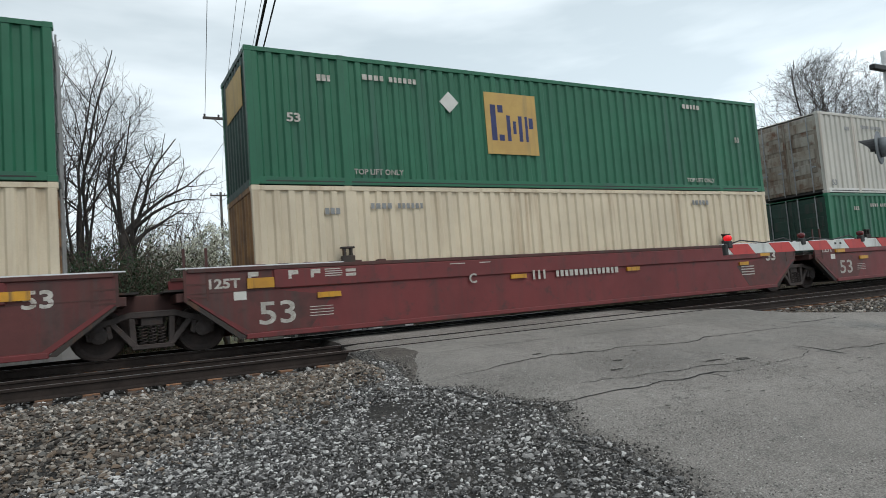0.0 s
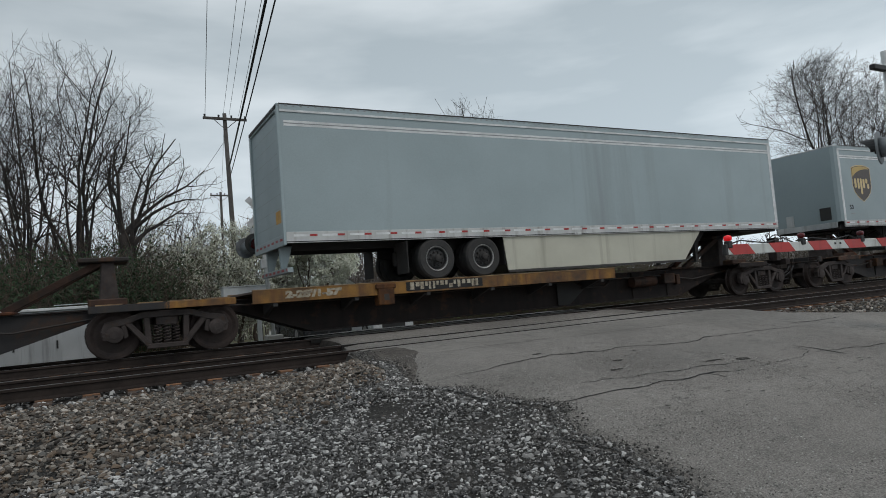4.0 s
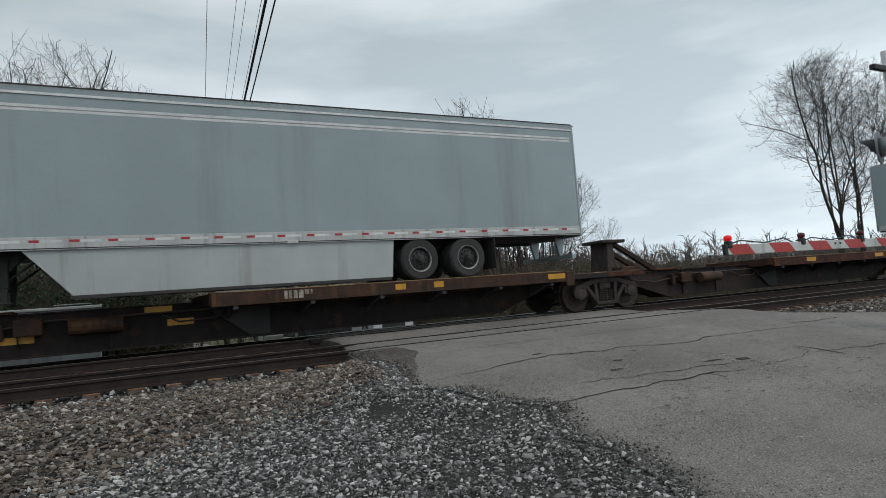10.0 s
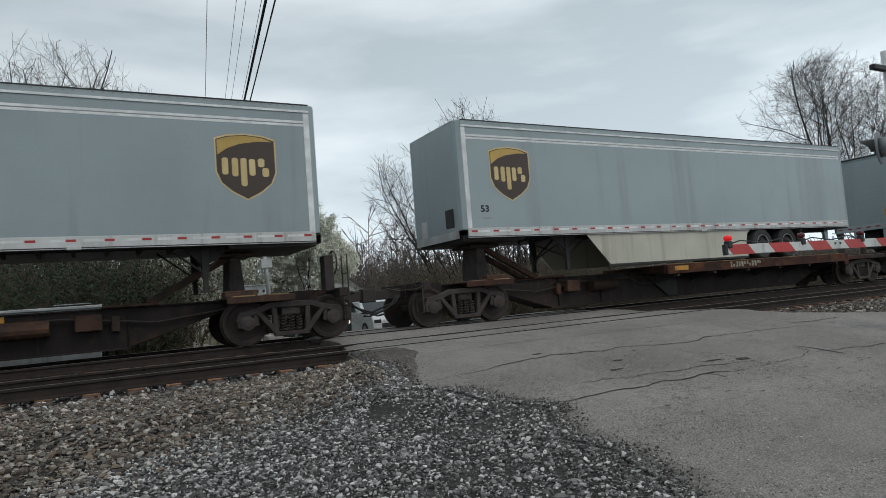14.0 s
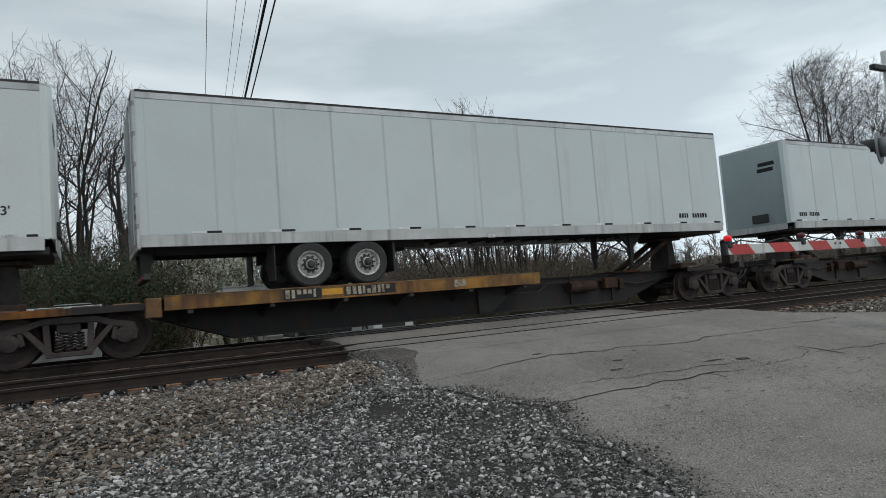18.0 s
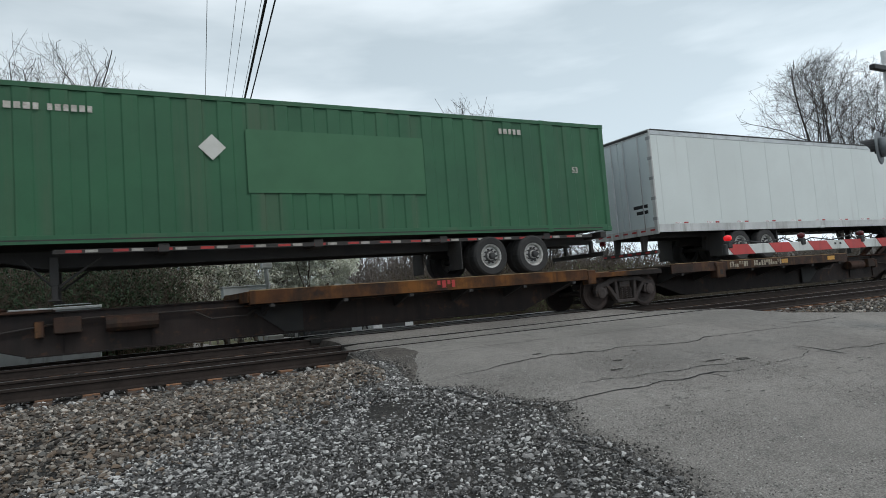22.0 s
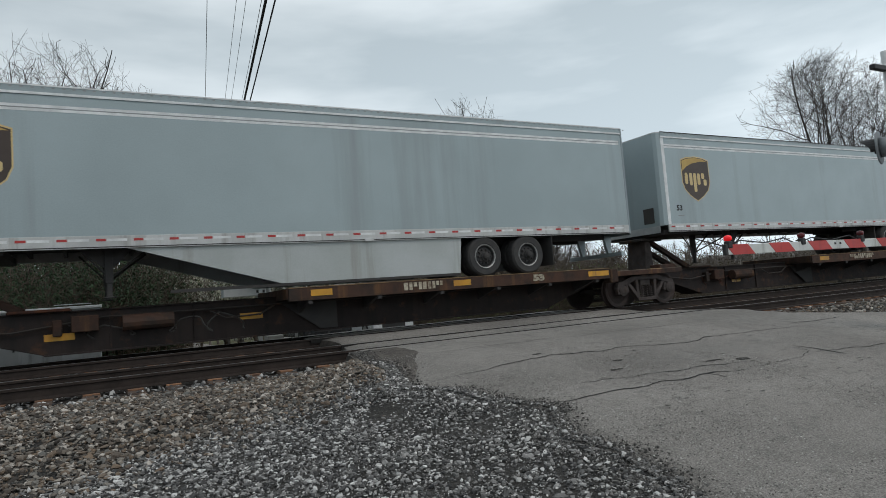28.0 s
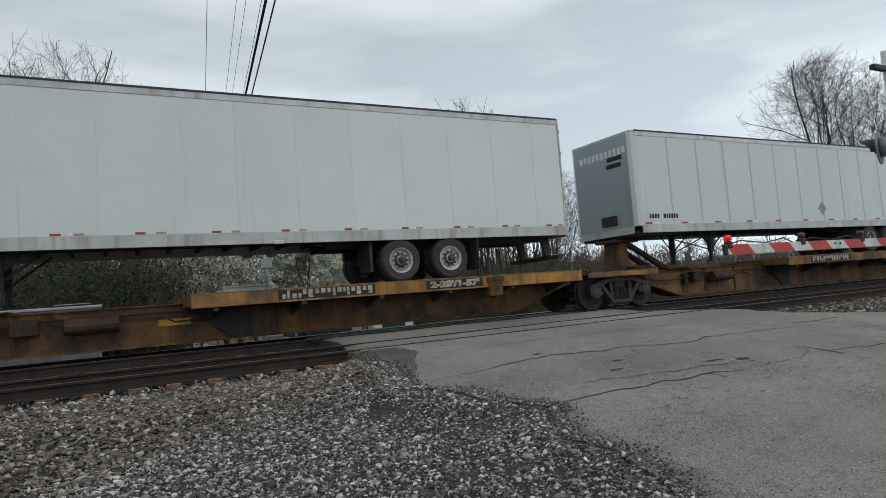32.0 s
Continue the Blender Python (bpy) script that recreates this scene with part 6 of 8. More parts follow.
def sill_marks(car, marks, twin, rng):
    """Plates, stencils and brackets on the near side; each word of marks is a letter with places along the unit:
    Y sill plate, M and L plates on the beam, N size figure, A and T writing, B pale bars, R dark red bars, K black ground, G and H looping scrawls, J bracket."""
    y = -1.3155
    for word in marks.split():
        kind, (a, *rest) = word[0], [float(q) for q in word[1:].split(",")]
        b = rest[0] if rest else a
        if kind == "Y":
            part("reflector_plate", Shape().box(a, b, y - 0.0065, y, 0.905, 1.035), M["yellow_mark"], car)
        elif kind in "ML":
            z = 0.80 if kind == "M" else 0.53 if a > 5.5 else 0.42
            part("reflector_plate", Shape().box(a, b, -0.368, -0.36, z, z + 0.13), M["yellow_mark"], car)
        elif kind == "K":
            part("black_ground", Shape().box(a, b, y - 0.003, y, 0.862, 1.062), M["black_mark"], car)
        elif kind == "N":
            write_fit("53", a, b, y - 0.007, 0.885, 0.165, M["faded_mark"], car, 0.012)
        elif kind == "A":
            write_fit("TWIN 28'-ALL PURPOSE SPINE CAR" if twin else "ALL PURPOSE SPINE CAR", a, b, y - 0.011, 0.90, 0.13, M["faded_mark"], car, 0.008)
        elif kind == "T":
            write_fit("2-28'/1-57'", a, b, y - 0.007, 0.885, 0.165, M["faded_mark"], car, 0.012)
        elif kind in "BR":
            s = Shape()
            x = a
            while x < b - 0.03:
                w = rng.uniform(0.05, 0.10)
                z0 = rng.choice([0.0, 0.0, 0.07])
                s.box(x, min(b, x + w), y - 0.0065, y, 0.885 + z0, 1.05 - (0.07 if not z0 and rng.random() < 0.25 else 0.0))
                x += w + rng.uniform(0.025, 0.05)
            tagged(part("stencil_mark", s, M["faded_mark" if kind == "B" else "tape_red"], car, "stencilled marks on the sill"), kind="stuff")
        elif kind in "GH":
            loops = []
            for q in range(int((b - a) * 40)):
                f = q * 0.22
                loops.append((a + q / 40 + 0.13 * math.sin(f) + 0.05 * math.sin(2.7 * f), -0.362, 0.53 + 0.15 * math.cos(f + 0.6 * math.sin(0.31 * f)) + 0.04 * math.sin(0.83 * f)))
            part("painted_scrawl", Shape().tube(loops, 0.016, 4), M["scrawl_grey" if kind == "G" else "scrawl_red"], car, "faded looping scrawl of spray paint")
        elif kind == "J":
            bracket = part("jacking_bracket", Shape().box(a - 0.19, a + 0.19, y - 0.05, -1.1, 0.60, 1.07).box(a - 0.24, a + 0.24, y - 0.06, -1.2, 0.95, 1.06), M["sill_amber"] if twin else M["sill_brown"], car, bevel=0.02)
            part("bracket_eye", Shape().box(a - 0.06, a + 0.06, y - 0.056, y - 0.05, 0.70, 0.84), M["steel_dark"], bracket)


def spine_unit(u, length, nose, look_, first, last, paint, marks="", empty=False, seed=0, twin=False):
    """One platform of an articulated spine car. x runs from its left truck; nose says at which end the hitch stands.
    look_ picks the beam's paint, paint that of the deck's side sills."""
    rng = random.Random(seed)
    beam = M[{"brown": "spine_brown", "black": "spine_black", "orange": "spine_orange"}[look_]]
    sill = M[SILLS[paint]]
    words = {"brown": "rust-brown", "black": "grimy black", "orange": "faded orange"}[look_]
    edge_words = {"brown": "dark brown", "rust": "rusty red", "amber": "rusted amber", "yellow": "worn yellow"}[paint]
    state = "its deck empty" if empty else "loaded"
    car = thing("spine_car", f"{words} spine car with {edge_words} sills, {state}", "railway car", "platforms of the train")

    def X(a):
        return a if nose == "R" else length - a

    # centre beam, deep in the middle and shallow over the trucks
    p = [(X(-0.25), 0.94), (X(length + 0.25), 0.94), (X(length + 0.25), 0.76), (X(length - 1.3), 0.70), (X(length - 3.0), 0.17), (X(3.0), 0.15), (X(1.4), 0.70), (X(-0.25), 0.76)]
    part("spine_beam", Shape().prism(p, -0.36, 0.36), beam, car, bevel=0.01)
    for z0, z1, a, b in ((0.937, 0.96, -0.25, length + 0.25), (0.15, 0.18, 3.0, length - 3.0)):
        part("beam_flange", Shape().box(X(a), X(b), -0.42, 0.42, z0, z1), beam, car)
    # web stiffeners and a welded splice on the open half of the beam
    for a in (11.9, 13.4) if not twin else (12.6, 14.0):
        part("web_stiffener", Shape().box(X(a - 0.012), X(a + 0.012), -0.40, -0.36, 0.2, 0.937), beam, car)
    # the deck on which the trailer's wheels stand
    d0, d1 = 1.55, 11.1 if twin else 10.2
    part("deck_plate", Shape().box(X(d0), X(d1), -1.27, 1.27, 1.03, 1.07), M["deck_top"], car)
    for y in (-1, 1):
        side = part("side_sill", Shape().box(X(d0), X(d1), y * 1.27, y * 1.315, 0.845, 1.085).box(X(d0), X(d1), y * 1.20, y * 1.318, 0.82, 0.848), sill, car, bevel=0.006)
        # worn rim whose bright colour also holds the light it catches
        part("sill_edge", Shape().box(X(d0), X(d1), y * 1.255, y * 1.324, 1.082, 1.10), M["edge_worn_lit"], side, "worn upper edge, coloured brighter as if lit", bevel=0.004)
    for i in range(6):
        a = d0 + 0.45 + i * (d1 - d0 - 0.9) / 5
        for y in (-1, 1):
            s = Shape()
            s.add([(X(a - 0.035), y * 0.36, 0.55), (X(a + 0.035), y * 0.36, 0.55), (X(a + 0.035), y * 1.2, 0.80), (X(a - 0.035), y * 1.2, 0.80), (X(a - 0.035), y * 0.36, 1.03), (X(a + 0.035), y * 0.36, 1.03), (X(a + 0.035), y * 1.2, 1.03), (X(a - 0.035), y * 1.2, 1.03)],
                  [(0, 3, 2, 1), (4, 5, 6, 7), (0, 1, 5, 4), (1, 2, 6, 5), (2, 3, 7, 6), (3, 0, 4, 7)])
            part("cross_bearer", s, M["under"], car)
        part("tie_lug", Shape().box(X(a - 0.05), X(a + 0.05), -1.30, -1.22, 0.74, 0.82), M["under"], car, bevel=0.01)
    part("end_lip", Shape().box(X(d1), X(d1 + 0.03), -1.27, 1.27, 0.86, 1.08), sill, car)
    # a dark sloping plate beside the beam stands in for the deck's slanting shadow
    part("deck_gusset", Shape().prism([(X(d1 - 0.02), 0.84), (X(d1 - 0.9), 0.2), (X(d1 - 1.3), 0.2), (X(d1 - 1.3), 0.84)], -0.44, -0.42), M["under"], car)
    sill_marks(car, marks, twin, rng)
    # low end platforms over the trucks, with steps and handholds
    for a, b in ((-0.05, 1.25), (length - 1.3, length + 0.05)):
        tray = part("end_platform", Shape().box(X(a), X(b), -1.0, 1.0, 0.955, 0.985).box(X(a), X(b), -1.22, -1.18, 0.86, 0.99).box(X(a), X(b), 1.18, 1.22, 0.86, 0.99), sill if rng.random() < 0.5 else beam, car, bevel=0.006)
        for q in (0.25, 0.75):
            part("tread_plate", Shape().box(X(a + (b - a) * q - 0.22), X(a + (b - a) * q + 0.22), -1.20, -0.7, 0.985, 1.01), M["deck_top" if rng.random() < 0.6 else "edge_worn_lit"], tray, bevel=0.004)
    if "J" not in marks:
        part("jacking_bracket", Shape().box(X(d0 - 0.32), X(d0 - 0.04), -1.28, -1.02, 0.70, 1.07), sill, car, bevel=0.02)
    part("air_tank", Shape().tube([(X(length - 5.2), -0.56, 0.66), (X(length - 4.3), -0.56, 0.66)], 0.15, 12), M["sill_brown"], car)
    part("brake_pipe", Shape().tube([(X(0.5), -0.45, 0.86), (X(3.0), -0.48, 0.80), (X(length - 4.0), -0.46, 0.80), (X(length - 2.5), -0.44, 0.62), (X(length - 0.5), -0.45, 0.86)], 0.022, 6), M["steel_dark"], car)
    part("brake_hanger", Shape().tube([(X(length - 7.2), -0.47, 0.78), (X(length - 6.9), -0.5, 0.62), (X(length - 6.2), -0.5, 0.60), (X(length - 5.9), -0.47, 0.76)], 0.02, 6), M["steel_dark"], car)
    part("valve_box", Shape().box(X(length - 3.9), X(length - 3.45), -0.6, -0.36, 0.55, 0.85).box(X(length - 3.3), X(length - 3.15), -0.52, -0.36, 0.5, 0.8), M["sill_brown"], car, bevel=0.015)
    # hitch that carries the trailer's kingpin
    hx = length - 0.95
    hitch = part("hitch", Shape().prism([(X(hx - 0.16), 0.955), (X(hx + 0.20), 0.955), (X(hx + 0.12), 1.84), (X(hx - 0.10), 1.84)], -0.36, 0.36), M["truck"] if look_ != "orange" else M["spine_orange"], car, "upright steel hitch with a diagonal strut", bevel=0.015)
    part("hitch_head", Shape().box(X(hx - 0.5), X(hx + 0.38), -0.46, 0.46, 1.84, 1.93), M["steel_dark"], hitch, bevel=0.02)
    for y in (-0.28, 0.28):
        part("strut", Shape().prism([(X(hx - 0.05), 1.80), (X(hx - 0.25), 1.84), (X(hx - 1.75), 1.05), (X(hx - 1.62), 0.955)], y - 0.07, y + 0.07), M["sill_brown"] if rng.random() < 0.75 else M["sill_rust"], hitch, bevel=0.01)
    part("strut_shoe", Shape().box(X(hx - 2.5), X(hx - 1.5), -0.5, 0.5, 0.955, 1.01), M["sill_rust"] if rng.random() < 0.5 else M["sill_brown"], car, bevel=0.012)
    part("walkway_bracket", Shape().box(X(hx - 0.35), X(hx + 0.3), -1.0, -0.62, 0.98, 1.12), M["sill_brown"], car, bevel=0.02)
    bogie(car, 0.0)
    if last:
        bogie(car, length)
    for is_end, x, way in ((first, 0.0, -1), (last, length, 1)):
        if is_end:
            e = Shape().box(x + way * 0.25, x + way * 1.25, -0.34, 0.34, 0.68, 1.05).box(x + way * 1.0, x + way * 1.2, -1.22, 1.22, 0.86, 1.05)
            part("end_sill", e, beam, car, bevel=0.012)
            lad = Shape()
            for y in (-1.2, -0.86):
                lad.tube([(x + way * 1.22, y, 0.35), (x + way * 1.22, y, 1.75 if way > 0 else 1.1)], 0.017, 6)
            for z in (0.36, 0.66, 0.98, 1.35 if way > 0 else 1.05):
                lad.tube([(x + way * 1.22, -1.2, z), (x + way * 1.22, -0.86, z)], 0.014, 6)
            part("ladder", lad, M["truck"], car)
            if way > 0:
                stand = part("brake_stand", Shape().box(x + 0.75, x + 0.95, -1.1, -0.8, 1.0, 1.75), M["truck"], car, bevel=0.01)
                wheel = Shape().tube([(x + 0.99 + 0.0, -0.95 + 0.25 * math.cos(q * 0.3927), 1.6 + 0.25 * math.sin(q * 0.3927)) for q in range(17)], 0.018, 6)
                for q in range(4):
                    wheel.tube([(x + 0.97, -0.95, 1.6), (x + 0.99, -0.95 + 0.25 * math.cos(q * 1.571), 1.6 + 0.25 * math.sin(q * 1.571))], 0.014, 5)
                part("brake_wheel", wheel, M["truck"], stand)
            coupler(car, x + way * 1.25, way)
    return rolling(car, u)


@lru_cache(maxsize=None)
def road_tyre():
    return Shape().lathe((0, 0, 0), [(0.27, 0.0), (0.31, -0.02), (0.43, -0.03), (0.47, 0.01), (0.478, 0.06), (0.478, 0.19), (0.47, 0.24), (0.40, 0.27), (0.30, 0.26)], 26, False).mesh("tyre")


@lru_cache(maxsize=None)
def road_rim():
    return Shape().lathe((0, 0, 0), [(0.06, -0.03), (0.10, -0.03), (0.11, 0.035), (0.20, 0.05), (0.235, 0.07), (0.25, 0.0), (0.285, -0.022), (0.29, 0.02), (0.28, 0.12)], 24).mesh("rim")


@lru_cache(maxsize=None)
def rim_ring():
    return Shape().lathe((0, 0, 0), [(0.262, -0.012), (0.285, -0.030), (0.292, -0.012), (0.288, 0.0)], 24, False).mesh("rim_edge")


@lru_cache(maxsize=None)
def hub_bolts():
    s = Shape()
    for i in range(10):
        a = i * 0.628
        s.tube([(0.165 * math.cos(a), -0.01, 0.165 * math.sin(a)), (0.165 * math.cos(a), 0.05, 0.165 * math.sin(a))], 0.022, 5)
    return s.mesh("wheel_bolts")


@lru_cache(maxsize=None)
def hub_cap():
    return Shape().lathe((0, 0, 0), [(0.03, -0.115), (0.07, -0.105), (0.085, -0.07), (0.09, 0.0), (0.15, 0.03)], 12).mesh("hub")


def road_axle(parent, x, rims):
    """An axle with double wheels on either side, standing on the deck."""
    r = 0.478
    ax = part("axle", Shape().tube([(x, -0.95, r), (x, 0.95, r)], 0.07, 10), M["under"], parent)
    for side in (-1, 1):
        turn = 0 if side < 0 else 180
        w = part("tyre", road_tyre(), M["tyre"], ax, at=pose(x, side * 1.27, r, 0, 0, turn))
        part("tyre", road_tyre(), M["tyre"], ax, at=pose(x, side * 0.96, r, 0, 0, turn))
        part("rim", road_rim(), M["rim_white" if rims == "white" else "rim_dark"], ax, at=pose(x, side * 1.27, r, 0, 0, turn))
        if rims == "white":
            part("hub", hub_cap(), M["rim_dark"], ax, at=pose(x, side * 1.27, r, 0, 0, turn))
            tagged(part("wheel_bolts", hub_bolts(), M["rim_dark"], ax, at=pose(x, side * 1.27, r, 0, 0, turn)), kind="stuff")
        else:
            part("rim_edge", rim_ring(), M["rim_edge"], ax, at=pose(x, side * 1.27, r, 0, 0, turn))
            tagged(part("wheel_bolts", hub_bolts(), M["under"], ax, at=pose(x, side * 1.27, r, 0, 0, turn)), kind="stuff")
            part("hub", hub_cap(), M["under"], ax, at=pose(x, side * 1.27, r, 0, 0, turn))
    return ax


def landing_gear(parent, x, X, top=0.98, low=0.05):
    for y in (-0.75, 0.75):
        leg = part("landing_leg", Shape().box(X(x - 0.07), X(x + 0.07), y - 0.07, y + 0.07, low + 0.28, top).box(X(x - 0.05), X(x + 0.05), y - 0.05, y + 0.05, low, low + 0.3).box(X(x - 0.11), X(x + 0.11), y - 0.1, y + 0.1, low, low + 0.025), M["under"], parent, bevel=0.006)
        part("brace", Shape().tube([(X(x + 0.06), y, top - 0.55), (X(x + 0.75), y, top - 0.02)], 0.024, 6).tube([(X(x - 0.06), y, top - 0.5), (X(x - 0.5), y, top - 0.02)], 0.02, 6), M["under"], leg)
    part("cross_brace", Shape().tube([(X(x), -0.72, top - 0.6), (X(x), 0.72, top - 0.12)], 0.02, 6).tube([(X(x), -0.72, top - 0.12), (X(x), 0.72, top - 0.6)], 0.02, 6), M["under"], parent)


def shield(parent, x, y, z, w, h):
    """A shield emblem in brown and gold, with plain shapes instead of letters."""
    def outline(k, dz=0.0):
        pts = []
        for a, b in ((-0.5, 0.42), (-0.3, 0.475), (0.0, 0.5), (0.3, 0.475), (0.5, 0.42), (0.5, -0.08), (0.42, -0.25), (0.25, -0.38), (0.0, -0.5), (-0.25, -0.38), (-0.42, -0.25), (-0.5, -0.08)):
            pts.append((x + w * a * k, z + h * (b * k + dz)))
        return pts
    em = part("emblem", Shape().prism(outline(1.0), y - 0.003, y), M["shield_pale"], parent, "brown and gold shield emblem")
    part("emblem_field", Shape().prism(outline(0.955), y - 0.005, y - 0.003), M["shield_brown"], em)
    top = [(x - 0.46 * w, z + 0.39 * h), (x - 0.28 * w, z + 0.44 * h), (x, z + 0.465 * h), (x + 0.28 * w, z + 0.44 * h), (x + 0.45 * w, z + 0.385 * h), (x + 0.2 * w, z + 0.385 * h), (x - 0.1 * w, z + 0.34 * h), (x - 0.3 * w, z + 0.27 * h), (x - 0.46 * w, z + 0.17 * h)]
    part("emblem_swoosh", Shape().prism(top, y - 0.007, y - 0.005), M["shield_gold"], em)
    for dx, z0, z1, ww in ((-0.345, -0.12, 0.13, 0.10), (-0.185, -0.145, 0.13, 0.10), (-0.045, -0.29, 0.13, 0.10), (0.095, -0.13, 0.12, 0.10), (0.245, 0.0, 0.13, 0.11), (0.315, -0.145, -0.01, 0.11)):
        a, b = x + (dx - ww / 2) * w, x + (dx + ww / 2) * w
        c0, c1, e = z + z0 * h, z + z1 * h, 0.025 * w
        part("emblem_shape", Shape().prism([(a + e, c0), (b - e, c0), (b, c0 + e), (b, c1 - e), (b - e, c1), (a + e, c1), (a, c1 - e), (a, c0 + e)], y - 0.007, y - 0.005), M["shield_pale"], em)
    return em


HALF = 1.295
FLOOR = 0.93  # underside of a trailer's box above the deck it stands on


def trailer(u, length, nose, style, seed, opts=""):
    """A highway trailer riding on a spine car. x runs from its left end, z from the deck; nose is L or R."""
    rng = random.Random(seed)
    kind = {"grey": "trail_grey", "white": "trail_white", "cool": "trail_cool", "blue": "trail_blue"}[style]
    skin = M[kind]
    ROOF = 3.855 + (0.055 if "high" in opts else 0.0) + (0.07 if "higher" in opts else 0.0) - (0.06 if "low" in opts else 0.0)
    has_skirt, rims = "skirt" in opts, ("white" if style != "grey" or "white_rims" in opts else "dark")
    colour = {"grey": "grey", "white": "white", "cool": "off-white", "blue": "bright blue"}[style]
    size = "short" if length < 10 else "long"
    extra = " with brown and gold emblem" if "emblem" in opts else (" with ribbed side panels" if "panels" in opts else "")
    tr = thing("semi_trailer", f"{size} {colour} trailer{extra} on a spine car", "trailer", "trailers on the train")

    def X(a):
        return a if nose == "L" else length - a

    # body with rounded nose corners
    r = 0.16
    pl = [(X(r), -HALF), (X(length), -HALF), (X(length), HALF), (X(r), HALF), (X(0.05), HALF - 0.05), (X(0), HALF - r), (X(0), -HALF + r), (X(0.05), -HALF + 0.05)]
    part("body", Shape().plan(pl, FLOOR + 0.2, ROOF - 0.04), skin, tr, bevel=0.004)
    roof = [(a, b * 0.995) for a, b in pl]
    part("roof", Shape().plan(roof, ROOF - 0.04, ROOF), M["rail_white"] if style != "grey" else M["alu"], tr, bevel=0.01)
    for y in (-1, 1):
        part("top_rail", Shape().box(X(r), X(length), y * HALF, y * (HALF + 0.012), ROOF - 0.16, ROOF - 0.005), M["trail_grey"] if style == "grey" else M["alu"], tr, bevel=0.003)
        part("bottom_rail", Shape().box(X(r), X(length), y * (HALF - 0.03), y * (HALF + 0.014), FLOOR, FLOOR + 0.23), M["grey_mark"] if style == "blue" else M["rail_white"], tr, bevel=0.004)
    near = -HALF - 0.014
    # reflective tape along the bottom rail
    s, w = Shape(), Shape()
    pitch = {"grey": 0.61, "white": 1.35, "cool": 1.45, "blue": 0.9}[style]
    a = 0.25
    tape_z = FLOOR + (0.13 if style == "grey" else 0.24)
    tape_y = near if style == "grey" else -HALF - 0.007
    while a < length - 0.4:
        s.box(X(a), X(a + (0.16 if style == "grey" else 0.28)), tape_y - 0.002, tape_y, tape_z, tape_z + 0.045)
        if style == "white":
            s.v, s.f = s.v[:-8], s.f[:-6]
            for q in (a, a + 0.36):
                s.box(X(q), X(q + 0.17), tape_y - 0.002, tape_y, tape_z, tape_z + 0.042)
        w.box(X(a + (0.17 if style == "grey" else 0.29)), X(a + (0.50 if style == "grey" else 0.56)), tape_y - 0.002, tape_y, tape_z, tape_z + 0.045)
        a += pitch
    tagged(part("red_tape", s, M["tape_red"] if "dark_tape" not in opts else M["black_mark"], tr, "red reflective tape"), kind="stuff")
    tagged(part("white_tape", w, M["stripe"], tr), kind="stuff")
    if style == "grey":
        for z in (ROOF - 0.395, ROOF - 0.465):
            part("pinstripe", Shape().box(X(0.18), X(length - 0.08), -HALF - 0.003, -HALF, z - 0.006, z + 0.042), M["stripe"], tr)
        part("pinstripe_gap", Shape().box(X(0.18), X(length - 0.08), -HALF - 0.002, -HALF, ROOF - 0.42, ROOF - 0.404), M["grey_mark"], tr)
        part("rail_lip", Shape().box(X(r), X(length), -HALF - 0.02, -HALF - 0.012, ROOF - 0.175, ROOF - 0.13), M["stripe"], tr)
        # a thin dark strip draws the shadow line along the rail's foot
        part("rail_shadow_gap", Shape().box(X(r), X(length), near - 0.001, near + 0.004, FLOOR + 0.015, FLOOR + 0.035), M["under"], tr)
        part("roof_trim", Shape().box(X(r), X(length), -HALF - 0.018, -HALF, ROOF - 0.022, ROOF + 0.004), M["under"] if seed % 3 else M["stripe"], tr, "thin roof edge trim")
        rv = Shape()
        for q in range(int(length / 0.16)):
            rv.box(X(0.3 + q * 0.16), X(0.3 + q * 0.16 + 0.05), -HALF - 0.0145, -HALF - 0.012, ROOF - 0.06, ROOF - 0.035)
        tagged(part("roof_rivet", rv, M["grey_mark"], tr), kind="stuff")
        s = Shape().box(X(0.0 + r), X(r + 0.12), -HALF - 0.006, -HALF, FLOOR + 0.23, ROOF - 0.16)
        part("nose_post", s, M["stripe"], tr, "bright aluminium corner post", bevel=0.002)
    # separate sheets of the side with their seams
    if "panels" in opts or style in ("white", "cool"):
        step = 1.22
        a = 0.2
        dz = ROOF - 0.17
        raised = "panels" in opts
        while a < length - 0.3:
            b = min(a + step - (0.03 if raised else 0.008), length - 0.05)
            part("side_panel", Shape().box(X(a), X(b), -HALF - 0.006, -HALF, FLOOR + 0.235, dz), skin, tr, bevel=0.002 if not raised else 0.0)
            if a + step < length - 0.3 and (style == "cool" or "seams" in opts):
                part("seam_strip", Shape().box(X(a + step - 0.035), X(a + step + 0.01), -HALF - 0.0085, -HALF, FLOOR + 0.24, dz - 0.005), M["seam"], tr)
            a += step
        if raised:
            s = Shape()
            a = 0.2 + step - 0.05
            while a < length - 0.4:
                for k in range(26):
                    z = FLOOR + 0.32 + k * 0.094
                    s.box(X(a), X(a + 0.02), -HALF - 0.011, -HALF - 0.006, z, z + 0.045)
                a += step
            tagged(part("logistic_slots", s, M["grey_mark"], tr, "slotted posts between the panels"), kind="stuff")
    # doors at the rear
    rear = X(length)
    out = 1 if nose == "L" else -1
